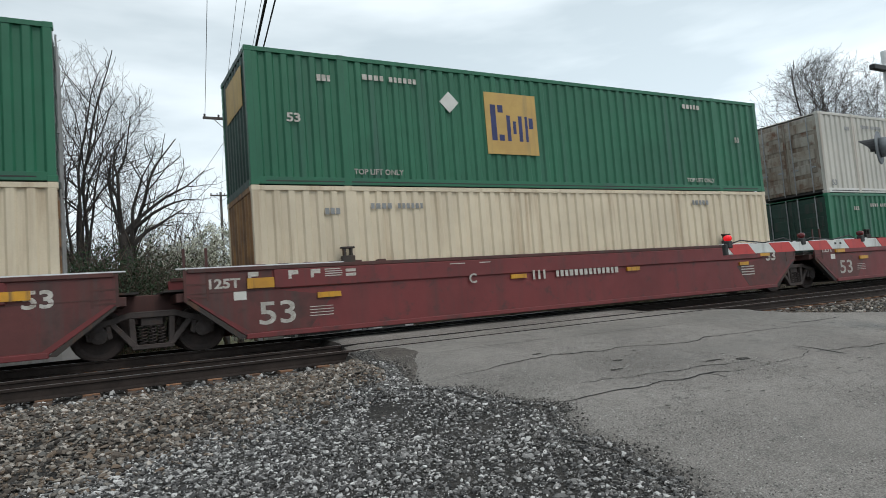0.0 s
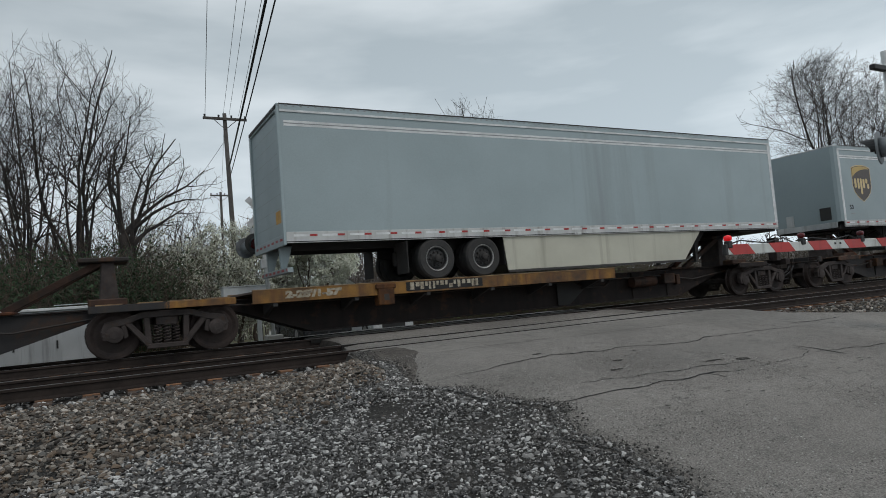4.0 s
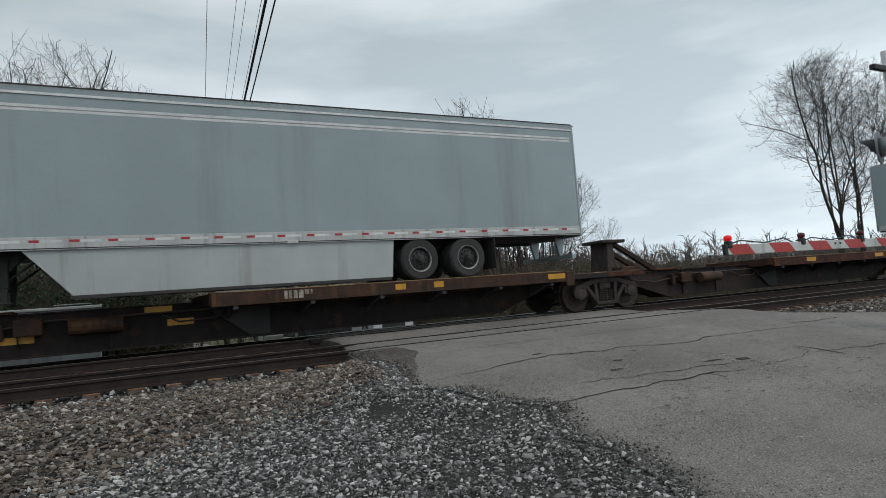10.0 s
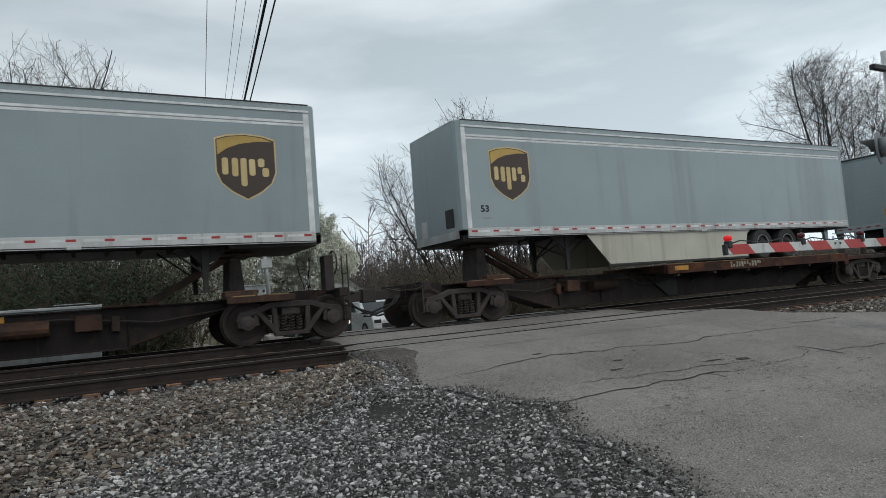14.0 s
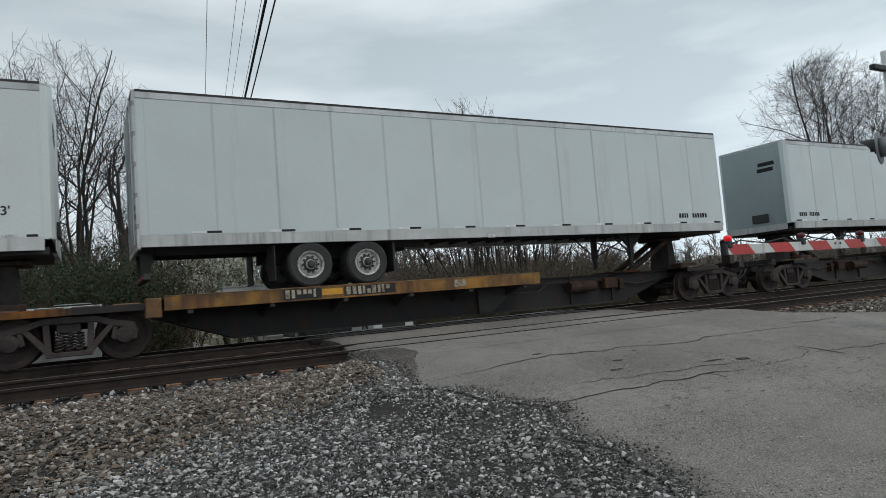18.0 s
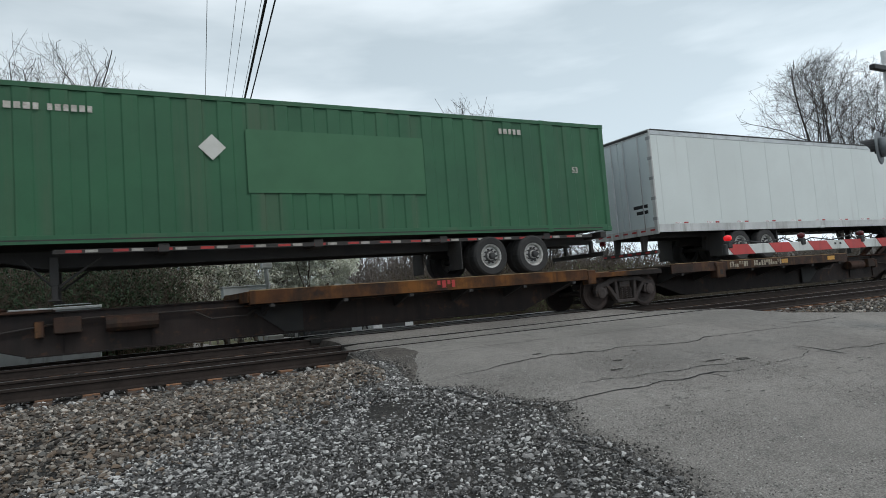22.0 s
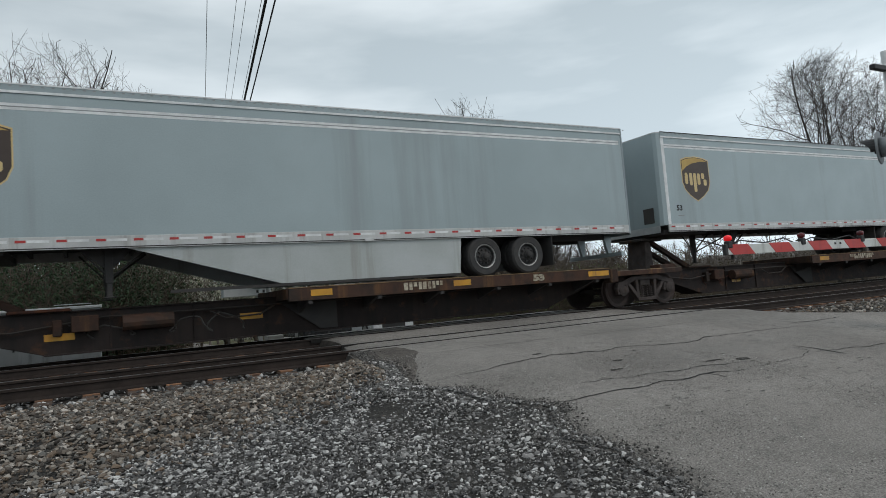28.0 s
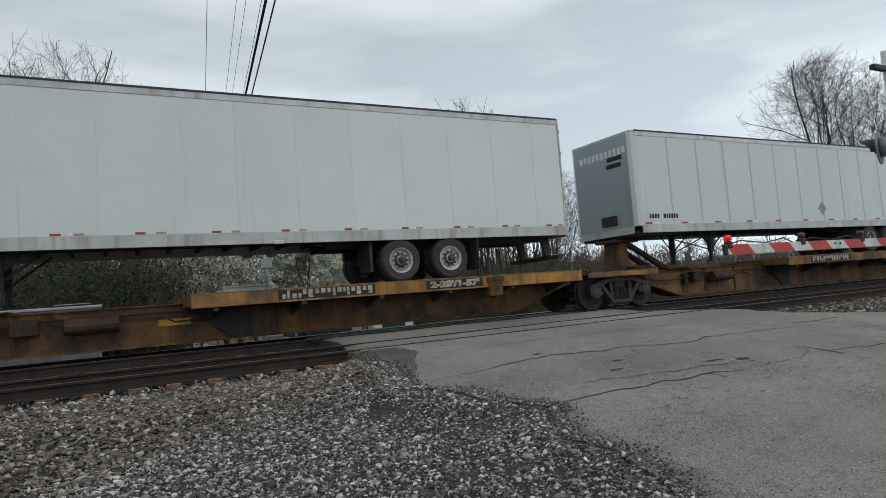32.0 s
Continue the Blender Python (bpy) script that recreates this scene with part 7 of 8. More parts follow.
    part("rear_frame", Shape().box(rear, rear + out * 0.06, -HALF - 0.01, -HALF + 0.11, FLOOR - 0.02, ROOF).box(rear, rear + out * 0.06, HALF - 0.11, HALF + 0.01, FLOOR - 0.02, ROOF).box(rear, rear + out * 0.06, -HALF, HALF, ROOF - 0.14, ROOF).box(rear, rear + out * 0.06, -HALF, HALF, FLOOR - 0.04, FLOOR + 0.18), M["rail_white"] if style in ("white", "cool") else M["trail_grey"] if style == "grey" else M["trail_blue"], tr, bevel=0.008)
    door_mat = {"grey": M["trail_grey"], "white": M["trail_cool"], "cool": M["trail_cool"], "blue": M["blue_end"]}[style]
    if style == "grey":
        door = part("roll_door", Shape().box(rear, rear + out * 0.02, -HALF + 0.11, HALF - 0.11, FLOOR + 0.18, ROOF - 0.14), door_mat, tr, "slatted roll-up door")
        s = Shape()
        for k in range(1, 9):
            z = FLOOR + 0.18 + k * 0.29
            s.box(rear + out * 0.02, rear + out * 0.0215, -HALF + 0.11, HALF - 0.11, z, z + 0.007)
        part("slat_joint", s, M["grey_mark"], door)
        part("warning_plate", Shape().box(rear + out * 0.024, rear + out * 0.03, -HALF + 0.2, -HALF + 0.62, FLOOR + 0.45, FLOOR + 0.72), M["yellow_mark"], door)
    else:
        for y in (-1, 1):
            door = part("door", Shape().box(rear, rear + out * 0.045, y * 0.01, y * (HALF - 0.11), FLOOR + 0.18, ROOF - 0.14), door_mat, tr, bevel=0.006)
            rods = Shape()
            for q in (0.25, 0.85):
                rods.tube([(rear + out * 0.07, y * q, FLOOR + 0.1), (rear + out * 0.07, y * q, ROOF - 0.1)], 0.018, 6)
            part("lock_rod", rods, M["alu"] if style != "blue" else M["blue_end"], door)
            hin = Shape()
            for k in range(5):
                z = FLOOR + 0.35 + k * 0.58
                hin.box(rear + out * 0.02, rear + out * 0.07, y * (HALF - 0.13), y * (HALF + 0.015), z, z + 0.09)
            part("hinge", hin, M["grey_mark"], door)
        if style != "blue":
            tagged(part("stencil_mark", Shape().box(rear + out * 0.046, rear + out * 0.048, -HALF + 0.3, -HALF + 0.85, FLOOR + 0.75, FLOOR + 0.85).box(rear + out * 0.046, rear + out * 0.048, -HALF + 0.3, -HALF + 0.75, FLOOR + 0.58, FLOOR + 0.68), M["black_mark"], tr), kind="stuff")
    guard = Shape()
    for y in (-0.55, 0.55):
        guard.prism([(X(length - 0.02), FLOOR), (X(length - 0.3), FLOOR), (X(length - 0.16), 0.42), (X(length - 0.04), 0.42)], y - 0.05, y + 0.05)
    guard.box(X(length - 0.16), X(length - 0.03), -1.1, 1.1, 0.34, 0.45)
    part("rear_guard", guard, M["under"] if style != "grey" else M["trail_grey"], tr, bevel=0.008)
    tape = Shape()
    for k in range(7):
        y0 = -1.2 + k * 0.36
        tape.box(rear + out * 0.06, rear + out * 0.063, y0, y0 + 0.18, FLOOR + 0.06, FLOOR + 0.11)
        tape.box(X(length - 0.03), X(length - 0.03) + out * 0.003, max(-1.1, y0), min(1.1, y0 + 0.18), 0.37, 0.42)
    tagged(part("rear_tape", tape, M["tape_red"], tr, "red reflective tape"), kind="stuff")
    part("door_header", Shape().box(rear + out * 0.06, rear + out * 0.07, -HALF + 0.02, HALF - 0.02, ROOF - 0.10, ROOF - 0.03), M["under"], tr)
    # nose: service boxes, cable plate
    front = X(0)
    outn = -out
    if style == "grey":
        part("nose_hatch", Shape().box(front, front + outn * 0.02, -0.95, -0.55, FLOOR + 0.3, FLOOR + 0.75), M["under"], tr, bevel=0.006)
        part("nose_hatch", Shape().box(front, front + outn * 0.02, 0.45, 0.75, FLOOR + 0.2, FLOOR + 0.62), M["rail_white"], tr, bevel=0.006)
    else:
        part("cable_box", Shape().box(front, front + outn * 0.06, -0.5, 0.1, FLOOR + 0.32, FLOOR + 0.6), M["under"], tr, bevel=0.01)
        part("nose_bars", Shape().box(front + outn * 0.008, front, -0.9, -0.3, ROOF - 0.75, ROOF - 0.62).box(front + outn * 0.008, front, -0.85, -0.25, ROOF - 0.95, ROOF - 0.82), M["black_mark"], tr)
    # shade on the off-white nose, painted as a thin grey sheet
    if style == "cool":
        part("nose_sheet", Shape().box(front, front + outn * 0.003, -HALF + 0.17, HALF - 0.17, FLOOR + 0.2, ROOF - 0.06), M["trail_grey"], tr, "front sheet with shade put into its grey")
    if style != "grey":
        part("roof_trim", Shape().box(X(r), X(length), -HALF - 0.02, -HALF, ROOF - 0.035, ROOF + 0.006), M["under"] if style != "blue" else M["rail_white"], tr, "dark roof edge trim")
    part("nose_band", Shape().box(front, front + outn * 0.012, -HALF + 0.16, HALF - 0.16, FLOOR, FLOOR + 0.2), M["rail_white"] if style != "grey" else M["alu"], tr, bevel=0.004)
    # underframe
    s = Shape()
    for i in range(int(length / 0.61)):
        s.box(X(0.3 + i * 0.61), X(0.36 + i * 0.61), -1.24, 1.24, FLOOR + 0.08, FLOOR + 0.19)
    tagged(part("floor_beam", s, M["under"], tr), kind="stuff")
    part("floor", Shape().box(X(0.05), X(length - 0.02), -1.26, 1.26, FLOOR + 0.19, FLOOR + 0.21), M["under"], tr)
    part("coupler_plate", Shape().box(X(0.1), X(1.9), -1.15, 1.15, FLOOR - 0.06, FLOOR + 0.08), M["under"], tr, bevel=0.01)
    for y in (-0.56, 0.56):
        part("slider_rail", Shape().box(X(length - 6.2 if length > 10 else length - 2.4), X(length - 0.3), y - 0.06, y + 0.06, FLOOR - 0.1, FLOOR + 0.08), M["under"], tr)
    gear_x = 3.5 if length > 10 else 2.3
    landing_gear(tr, gear_x, X, FLOOR + 0.08, 0.05)
    part("gear_gusset", Shape().prism([(X(gear_x - 0.55), FLOOR + 0.08), (X(gear_x + 0.45), FLOOR + 0.08), (X(gear_x + 0.1), FLOOR - 0.3), (X(gear_x - 0.1), FLOOR - 0.3)], -0.78, -0.70), M["under"], tr)
    # running gear
    back = next((float(o[4:]) for o in opts.split() if o.startswith("back")), 3.45)
    axles = [length - back, length - back - 1.26] if length > 10 else [length - 0.95]
    for a in axles:
        road_axle(tr, X(a), rims)
    lo, hi = min(X(a) for a in axles), max(X(a) for a in axles)
    part("suspension", Shape().box(lo - 0.7, hi + 0.7, -0.6, -0.45, 0.62, 0.86).box(lo - 0.7, hi + 0.7, 0.45, 0.6, 0.62, 0.86).box(lo - 0.75, lo - 0.55, -0.6, -0.45, 0.4, 0.7).box(hi + 0.55, hi + 0.75, -0.6, -0.45, 0.4, 0.7), M["under"], tr, bevel=0.01)
    flap = X(max(axles) + 0.75)
    for y in (-1.02, 1.02):
        part("mud_flap", Shape().box(flap - 0.008, flap + 0.008, y - 0.3, y + 0.3, 0.18, 0.9), M["under"], tr)
    front_flap = X(min(axles) - 0.68)
    part("guard_panel", Shape().box(front_flap - 0.03, front_flap + 0.03, -1.2, -0.55, 0.25, 0.9), M["under"], tr)
    part("side_lamp", Shape().box(X(length * 0.52), X(length * 0.52 + 0.22), near - 0.03, near, FLOOR - 0.015, FLOOR + 0.06), M["sign_white"], tr, bevel=0.01)
    if has_skirt:
        sm = M["skirt_cream"] if "cream" in opts else M["skirt_dark"] if style == "blue" else M["skirt"]
        k0, k1 = 4.0, min(axles) - 0.62
        for y in (-1, 1):
            pts = [(X(k0 - 0.2), FLOOR), (X(k1), FLOOR), (X(k1 - 0.08), 0.12), (X(k0 + 0.55 if "sloped" not in opts else k0 + 2.6), 0.12)]
            if "arched" in opts:
                pts = [(X(k0 - 0.2), FLOOR), (X(k1 + 0.1), FLOOR), (X(k1 - 0.08), FLOOR - 0.12), (X(k1 - 0.16), FLOOR - 0.45), (X(k1 - 0.12), 0.12), (X(k0 + 0.55), 0.12)]
            part("side_skirt", Shape().prism(pts, y * 1.235, y * 1.26), sm, tr)
        part("skirt_edge", Shape().box(X(k0 + 0.5), X(k1 - 0.1), -1.262, -1.23, 0.06, 0.12), M["under"], tr)
    # marks
    if "emblem" in opts:
        ex = X(1.5)
        shield(tr, ex, -HALF - 0.001, FLOOR + 1.56, 1.2, 1.36)
        if length > 10:
            write("53", 0.22, X(0.55) - (0 if nose == "L" else 0.35), -HALF - 0.002, FLOOR + 0.62, M["black_mark"], tr, 0.006, stretch=1.15)
            part("small_mark", Shape().box(X(0.6), X(0.85), -HALF - 0.003, -HALF, FLOOR + 0.45, FLOOR + 0.48), M["grey_mark"], tr)
    if style in ("white", "cool"):
        s = Shape()
        x0 = min(X(0.45), X(2.0))
        z = FLOOR + 0.40
        bars(s, x0, -HALF - 0.0065, z, 4, 0.13, 0.075, 0.03, rng)
        bars(s, x0 + 0.55, -HALF - 0.0065, z, 6, 0.13, 0.075, 0.03, rng)
        tagged(part("stencil_mark", s, M["black_mark"], tr, "black stencilled marks"), kind="stuff")
        if "number" in opts:
            write("53'", 0.22, min(X(0.5), X(0.9)), -HALF - 0.008, FLOOR + 0.62, M["black_mark"], tr, 0.004)
    if "placard" in opts:
        px = X(length * 0.535)
        if style == "blue":
            part("pale_patch", Shape().box(12.26, 14.5, -HALF - 0.003, -HALF, 2.62, 3.42), M["blue_pale"], tr, "sun-bleached pale patch")
            part("scratch", Shape().box(13.9, 13.93, -HALF - 0.003, -HALF, 1.85, 2.15), M["paper"], tr)
            part("warning_plate", Shape().box(rear + out * 0.046, rear + out * 0.05, -HALF + 0.2, -HALF + 0.52, FLOOR + 0.5, FLOOR + 0.95), M["yellow_mark"], tr)
        else:
            part("placard", Shape().prism([(px, FLOOR + 0.42), (px + 0.24, FLOOR + 0.66), (px, FLOOR + 0.90), (px - 0.24, FLOOR + 0.66)], -HALF - 0.010, -HALF - 0.0065), M["grey_mark"], tr, "diamond placard holder")
    if "ghost" in opts:
        part("faded_mark", Shape().box(X(2.4), X(4.4), -HALF - 0.0075, -HALF - 0.0065, FLOOR + 1.25, FLOOR + 1.85).prism([(X(4.5), FLOOR + 1.0), (X(6.5), FLOOR + 1.55), (X(7.4), FLOOR + 1.7), (X(6.3), FLOOR + 1.3)], -HALF - 0.0075, -HALF - 0.0065), M["trail_white"], tr, "pale ghost of a removed decal")
    if "patch" in opts:
        part("white_patch", Shape().box(X(0.75), X(1.1), -HALF - 0.003, -HALF, ROOF - 0.40, ROOF - 0.2), M["paper"], tr)
    if "front_name" in opts:
        name = Shape()
        for q in range(11):
            name.box(front + outn * 0.006, front + outn * 0.003, -1.05 + q * 0.18, -1.05 + q * 0.18 + 0.12, ROOF - 0.58 - 0.02 * (q % 3), ROOF - 0.40)
        tagged(part("name_bars", name, M["stripe"], tr, "white bars in place of a name"), kind="stuff")
    return rolling(tr, u, 1.085)


def corrugated(x0, x1, y, z0, z1, out, pitch=0.275, depth=0.036, flat=0.62):
    """A corrugated steel wall along x; out is the way its outer face looks (-1 or 1)."""
    s = Shape()
    n = max(1, round((x1 - x0) / pitch))
    p = (x1 - x0) / n
    xs_, ds = [], []
    for i in range(n):
        a = x0 + i * p
        for q, d in ((0.0, 0), (flat / 2, 0), (0.5, 1), (0.5 + flat / 2, 1)):
            xs_.append(a + q * p)
            ds.append(d)
    xs_.append(x1)
    ds.append(0)
    m = len(xs_)
    s.v = [(x, y - out * depth * d, z0) for x, d in zip(xs_, ds)] + [(x, y - out * depth * d, z1) for x, d in zip(xs_, ds)]
    s.f = [(i, i + 1, m + i + 1, m + i) for i in range(m - 1)]
    k = len(s.v)
    s.v += [(x0, y - out * 0.06, z0), (x1, y - out * 0.06, z0), (x0, y - out * 0.06, z1), (x1, y - out * 0.06, z1)]
    s.f.append((k, k + 1, k + 3, k + 2))
    return s


def container(u, z, paint, end_paint, seed, decals="", ends=("plain", "doors"), flat_ribs=False):
    """A 53-foot corrugated steel container, x from its left end, z from its floor."""
    rng = random.Random(seed)
    length, height, h = 16.15, 2.9, 1.295
    words = {"green_box": "dark green", "green_old": "faded green", "cream_box": "cream", "grey_box": "pale grey", "blue_box": "blue"}[paint]
    where = "riding on a wheeled chassis" if "chassis" in decals else "stacked in a well car"
    c = thing("shipping_container", f"{words} corrugated steel container {where}", "container", "containers on the train")
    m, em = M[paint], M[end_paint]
    posts = [0.0, 1.98, length - 2.12, length - 0.14]
    edges = [(0.14, 1.98), (2.12, length - 2.12), (length - 1.98, length - 0.14)]
    for y in (-1, 1):
        for a, b in edges:
            part("side_wall", corrugated(a, b, y * (h - 0.012), 0.17, height - 0.10, y, 0.30 if not flat_ribs else 0.56, 0.045 if not flat_ribs else 0.025, 0.74 if not flat_ribs else 0.9), m, c)
        part("top_rail", Shape().box(0.14, length - 0.14, y * (h - 0.07), y * h, height - 0.105, height - 0.01), m, c, bevel=0.004)
        part("bottom_rail", Shape().box(0.14, length - 0.14, y * (h - 0.07), y * h, 0.02, 0.175), M["paper"] if paint in ("grey_box",) else m, c, bevel=0.004)
        part("rail_groove", Shape().box(0.3, length - 0.3, y * h, y * (h + 0.003), 0.075, 0.10), M["under"], c)
        for x in posts:
            edge = M["orange_edge"] if paint == "blue_box" and x in (posts[0], posts[3]) else m
            part("corner_post" if x in (posts[0], posts[3]) else "side_post", Shape().box(x, x + 0.14, y * (h - 0.12), y * (h + 0.002), 0.10, height - 0.10), edge, c, bevel=0.006)
            for zz in (0.0, height - 0.118):
                part("corner_casting", Shape().box(x - 0.01, x + 0.165, y * (h - 0.16), y * (h + 0.006), zz, zz + 0.118), m, c, bevel=0.012)
    s = Shape()
    for i in range(56):
        a = 0.2 + i * 0.281
        s.box(a, a + 0.16, -h + 0.1, h - 0.1, height - 0.03, height - 0.012)
    s.box(0.05, length - 0.05, -h + 0.07, h - 0.07, height - 0.06, height - 0.03)
    part("roof", s, m, c)
    part("floor", Shape().box(0.05, length - 0.05, -h + 0.06, h - 0.06, 0.06, 0.16), M["under"], c)
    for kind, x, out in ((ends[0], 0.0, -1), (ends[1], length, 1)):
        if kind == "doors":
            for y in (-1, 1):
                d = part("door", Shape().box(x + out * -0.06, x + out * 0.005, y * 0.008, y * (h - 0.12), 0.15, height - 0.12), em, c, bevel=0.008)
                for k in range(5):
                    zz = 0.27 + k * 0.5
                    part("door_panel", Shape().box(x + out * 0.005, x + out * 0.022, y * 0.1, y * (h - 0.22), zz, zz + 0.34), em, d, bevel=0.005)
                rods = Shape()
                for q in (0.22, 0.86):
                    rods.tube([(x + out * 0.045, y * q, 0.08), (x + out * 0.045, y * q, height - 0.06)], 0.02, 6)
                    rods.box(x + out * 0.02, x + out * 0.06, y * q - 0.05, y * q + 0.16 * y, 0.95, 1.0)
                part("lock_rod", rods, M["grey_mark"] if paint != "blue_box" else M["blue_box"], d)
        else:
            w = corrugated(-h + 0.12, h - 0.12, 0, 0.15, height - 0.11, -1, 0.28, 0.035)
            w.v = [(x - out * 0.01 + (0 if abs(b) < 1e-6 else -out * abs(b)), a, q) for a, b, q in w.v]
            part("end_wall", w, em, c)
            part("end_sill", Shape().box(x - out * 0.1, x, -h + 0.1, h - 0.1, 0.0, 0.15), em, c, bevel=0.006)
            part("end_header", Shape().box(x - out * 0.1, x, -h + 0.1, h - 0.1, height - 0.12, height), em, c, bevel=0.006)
    y = -h - 0.004

    def square(cx, cz, size, mat_, ink):
        p = part("decal_panel", Shape().box(cx - size / 2, cx + size / 2, y - 0.003, y, cz - size / 2, cz + size / 2), M[mat_], c, "square decal with plain navy shapes")
        q = size
        for a, b, c0, c1 in ((-0.40, -0.30, -0.28, 0.30), (-0.26, -0.16, 0.18, 0.30), (-0.26, -0.16, -0.28, -0.18), (-0.10, -0.03, -0.28, 0.14), (0.02, 0.08, -0.16, 0.05), (0.13, 0.20, -0.28, 0.14), (0.26, 0.31, -0.28, 0.14), (0.34, 0.42, -0.06, 0.12)):
            part("decal_shape", Shape().box(cx + a * q, cx + b * q, y - 0.006, y - 0.003, cz + c0 * q, cz + c1 * q), M[ink], p)

    mark = M["white_mark"] if paint not in ("cream_box", "grey_box") else M["grey_mark"]
    if paint != "cream_box":
        write("53", 0.26, 0.79 if "mark_low" not in decals else 0.35, y - 0.003, 1.35 if "mark_low" not in decals else 0.28, mark, c, 0.008, stretch=1.2)
        if paint == "blue_box":
            write_fit("53", 14.44, 14.92, y - 0.004, 1.88, 0.36, M["paper"], c, 0.012)
        else:
            write("53", 0.22, length - 1.2, y - 0.003, 1.55, mark, c, 0.006)
    s = Shape()
    bars(s, 1.5, y, height - 0.62, 3, 0.14, 0.08, 0.03, rng)
    bars(s, 2.55, y, height - 0.5, 4, 0.12, 0.10, 0.04, rng)
    bars(s, 3.2, y, height - 0.5, 6, 0.12, 0.08, 0.04, rng)
    bars(s, length - 3.4, y, height - 0.42, 5, 0.13, 0.10, 0.05, rng)
    tagged(part("stencil_mark", s, mark, c, "rows of plain stencilled marks"), kind="stuff")
    if "lift" in decals:
        write("TOP LIFT ONLY", 0.17, 2.21, y - 0.003, 0.26, mark, c, 0.003)
        write("TOP LIFT ONLY", 0.17, 12.64, y - 0.003, 0.26, mark, c, 0.003)
    if "diamond" in decals:
        cx, cz = (5.95, 1.85) if "green_patch" in decals else (4.73, 2.05)
        if "diamond_low" in decals:
            cx, cz = 9.2, 0.55
        part("placard", Shape().prism([(cx, cz - 0.26), (cx + 0.26, cz), (cx, cz + 0.26), (cx - 0.26, cz)], y - 0.003, y), M["paper"], c, "white diamond placard")
    if "tan_logo" in decals:
        square(6.5, 1.62, 1.55, "logo_tan", "logo_blue")
    if "yellow_logo" in decals:
        square(8.85, 1.49, 1.1, "logo_yellow", "logo_blue")
    if "blue_logo" in decals:
        square(2.95, 2.0, 1.25, "logo_yellow", "logo_blue")
    if "blue_patch" in decals:
        part("repainted_patch", corrugated(4.7, 10.9, -h + 0.004, 1.25, 2.1, -1, 0.30, 0.028, 0.62), M["blue_patch"], c)
        for a, b, zz in ((7.36, 7.88, 2.30), (14.35, 14.90, 1.43), (12.6, 13.18, 2.39)):
            part("white_patch", Shape().box(a, b, y - 0.003, y, zz, zz + (0.37 if a < 9 else 0.10 if zz > 2 else 0.36)), M["paper"], c)
        part("yellow_plate", Shape().box(14.5, 14.73, y - 0.003, y, 0.52, 0.7).box(14.98, 15.08, y - 0.003, y, 0.9, 1.06), M["yellow_mark"], c)
    if "green_patch" in decals:
        part("lighter_patch", Shape().box(6.6, 10.6, y - 0.002, y + 0.01, 0.95, 2.25), M["green_patch"], c)
    if ends[0] == "plain" and paint == "green_box" and "tan_logo" in decals:
        part("end_decal", Shape().box(-0.004, 0.0, -0.9, 0.75, 1.75, 2.6), M["logo_tan"], c)
    if paint == "blue_box":
        for yy in (-0.75, 0.45):
            part("end_decal", Shape().box(-0.03, -0.026, yy - 0.28, yy + 0.28, 2.05, 2.5), M["logo_yellow"], c)
        for yy, zz in ((0.62, 1.35), (-0.85, 0.75)):
            part("end_label", Shape().box(-0.03, -0.026, yy - 0.25, yy + 0.25, zz, zz + 0.3), M["paper"], c)
        part("end_posts", Shape().box(-0.01, 0.0, -h, -h + 0.12, 0.1, height - 0.1), M["orange_edge"], c)
    return rolling(c, u, z)


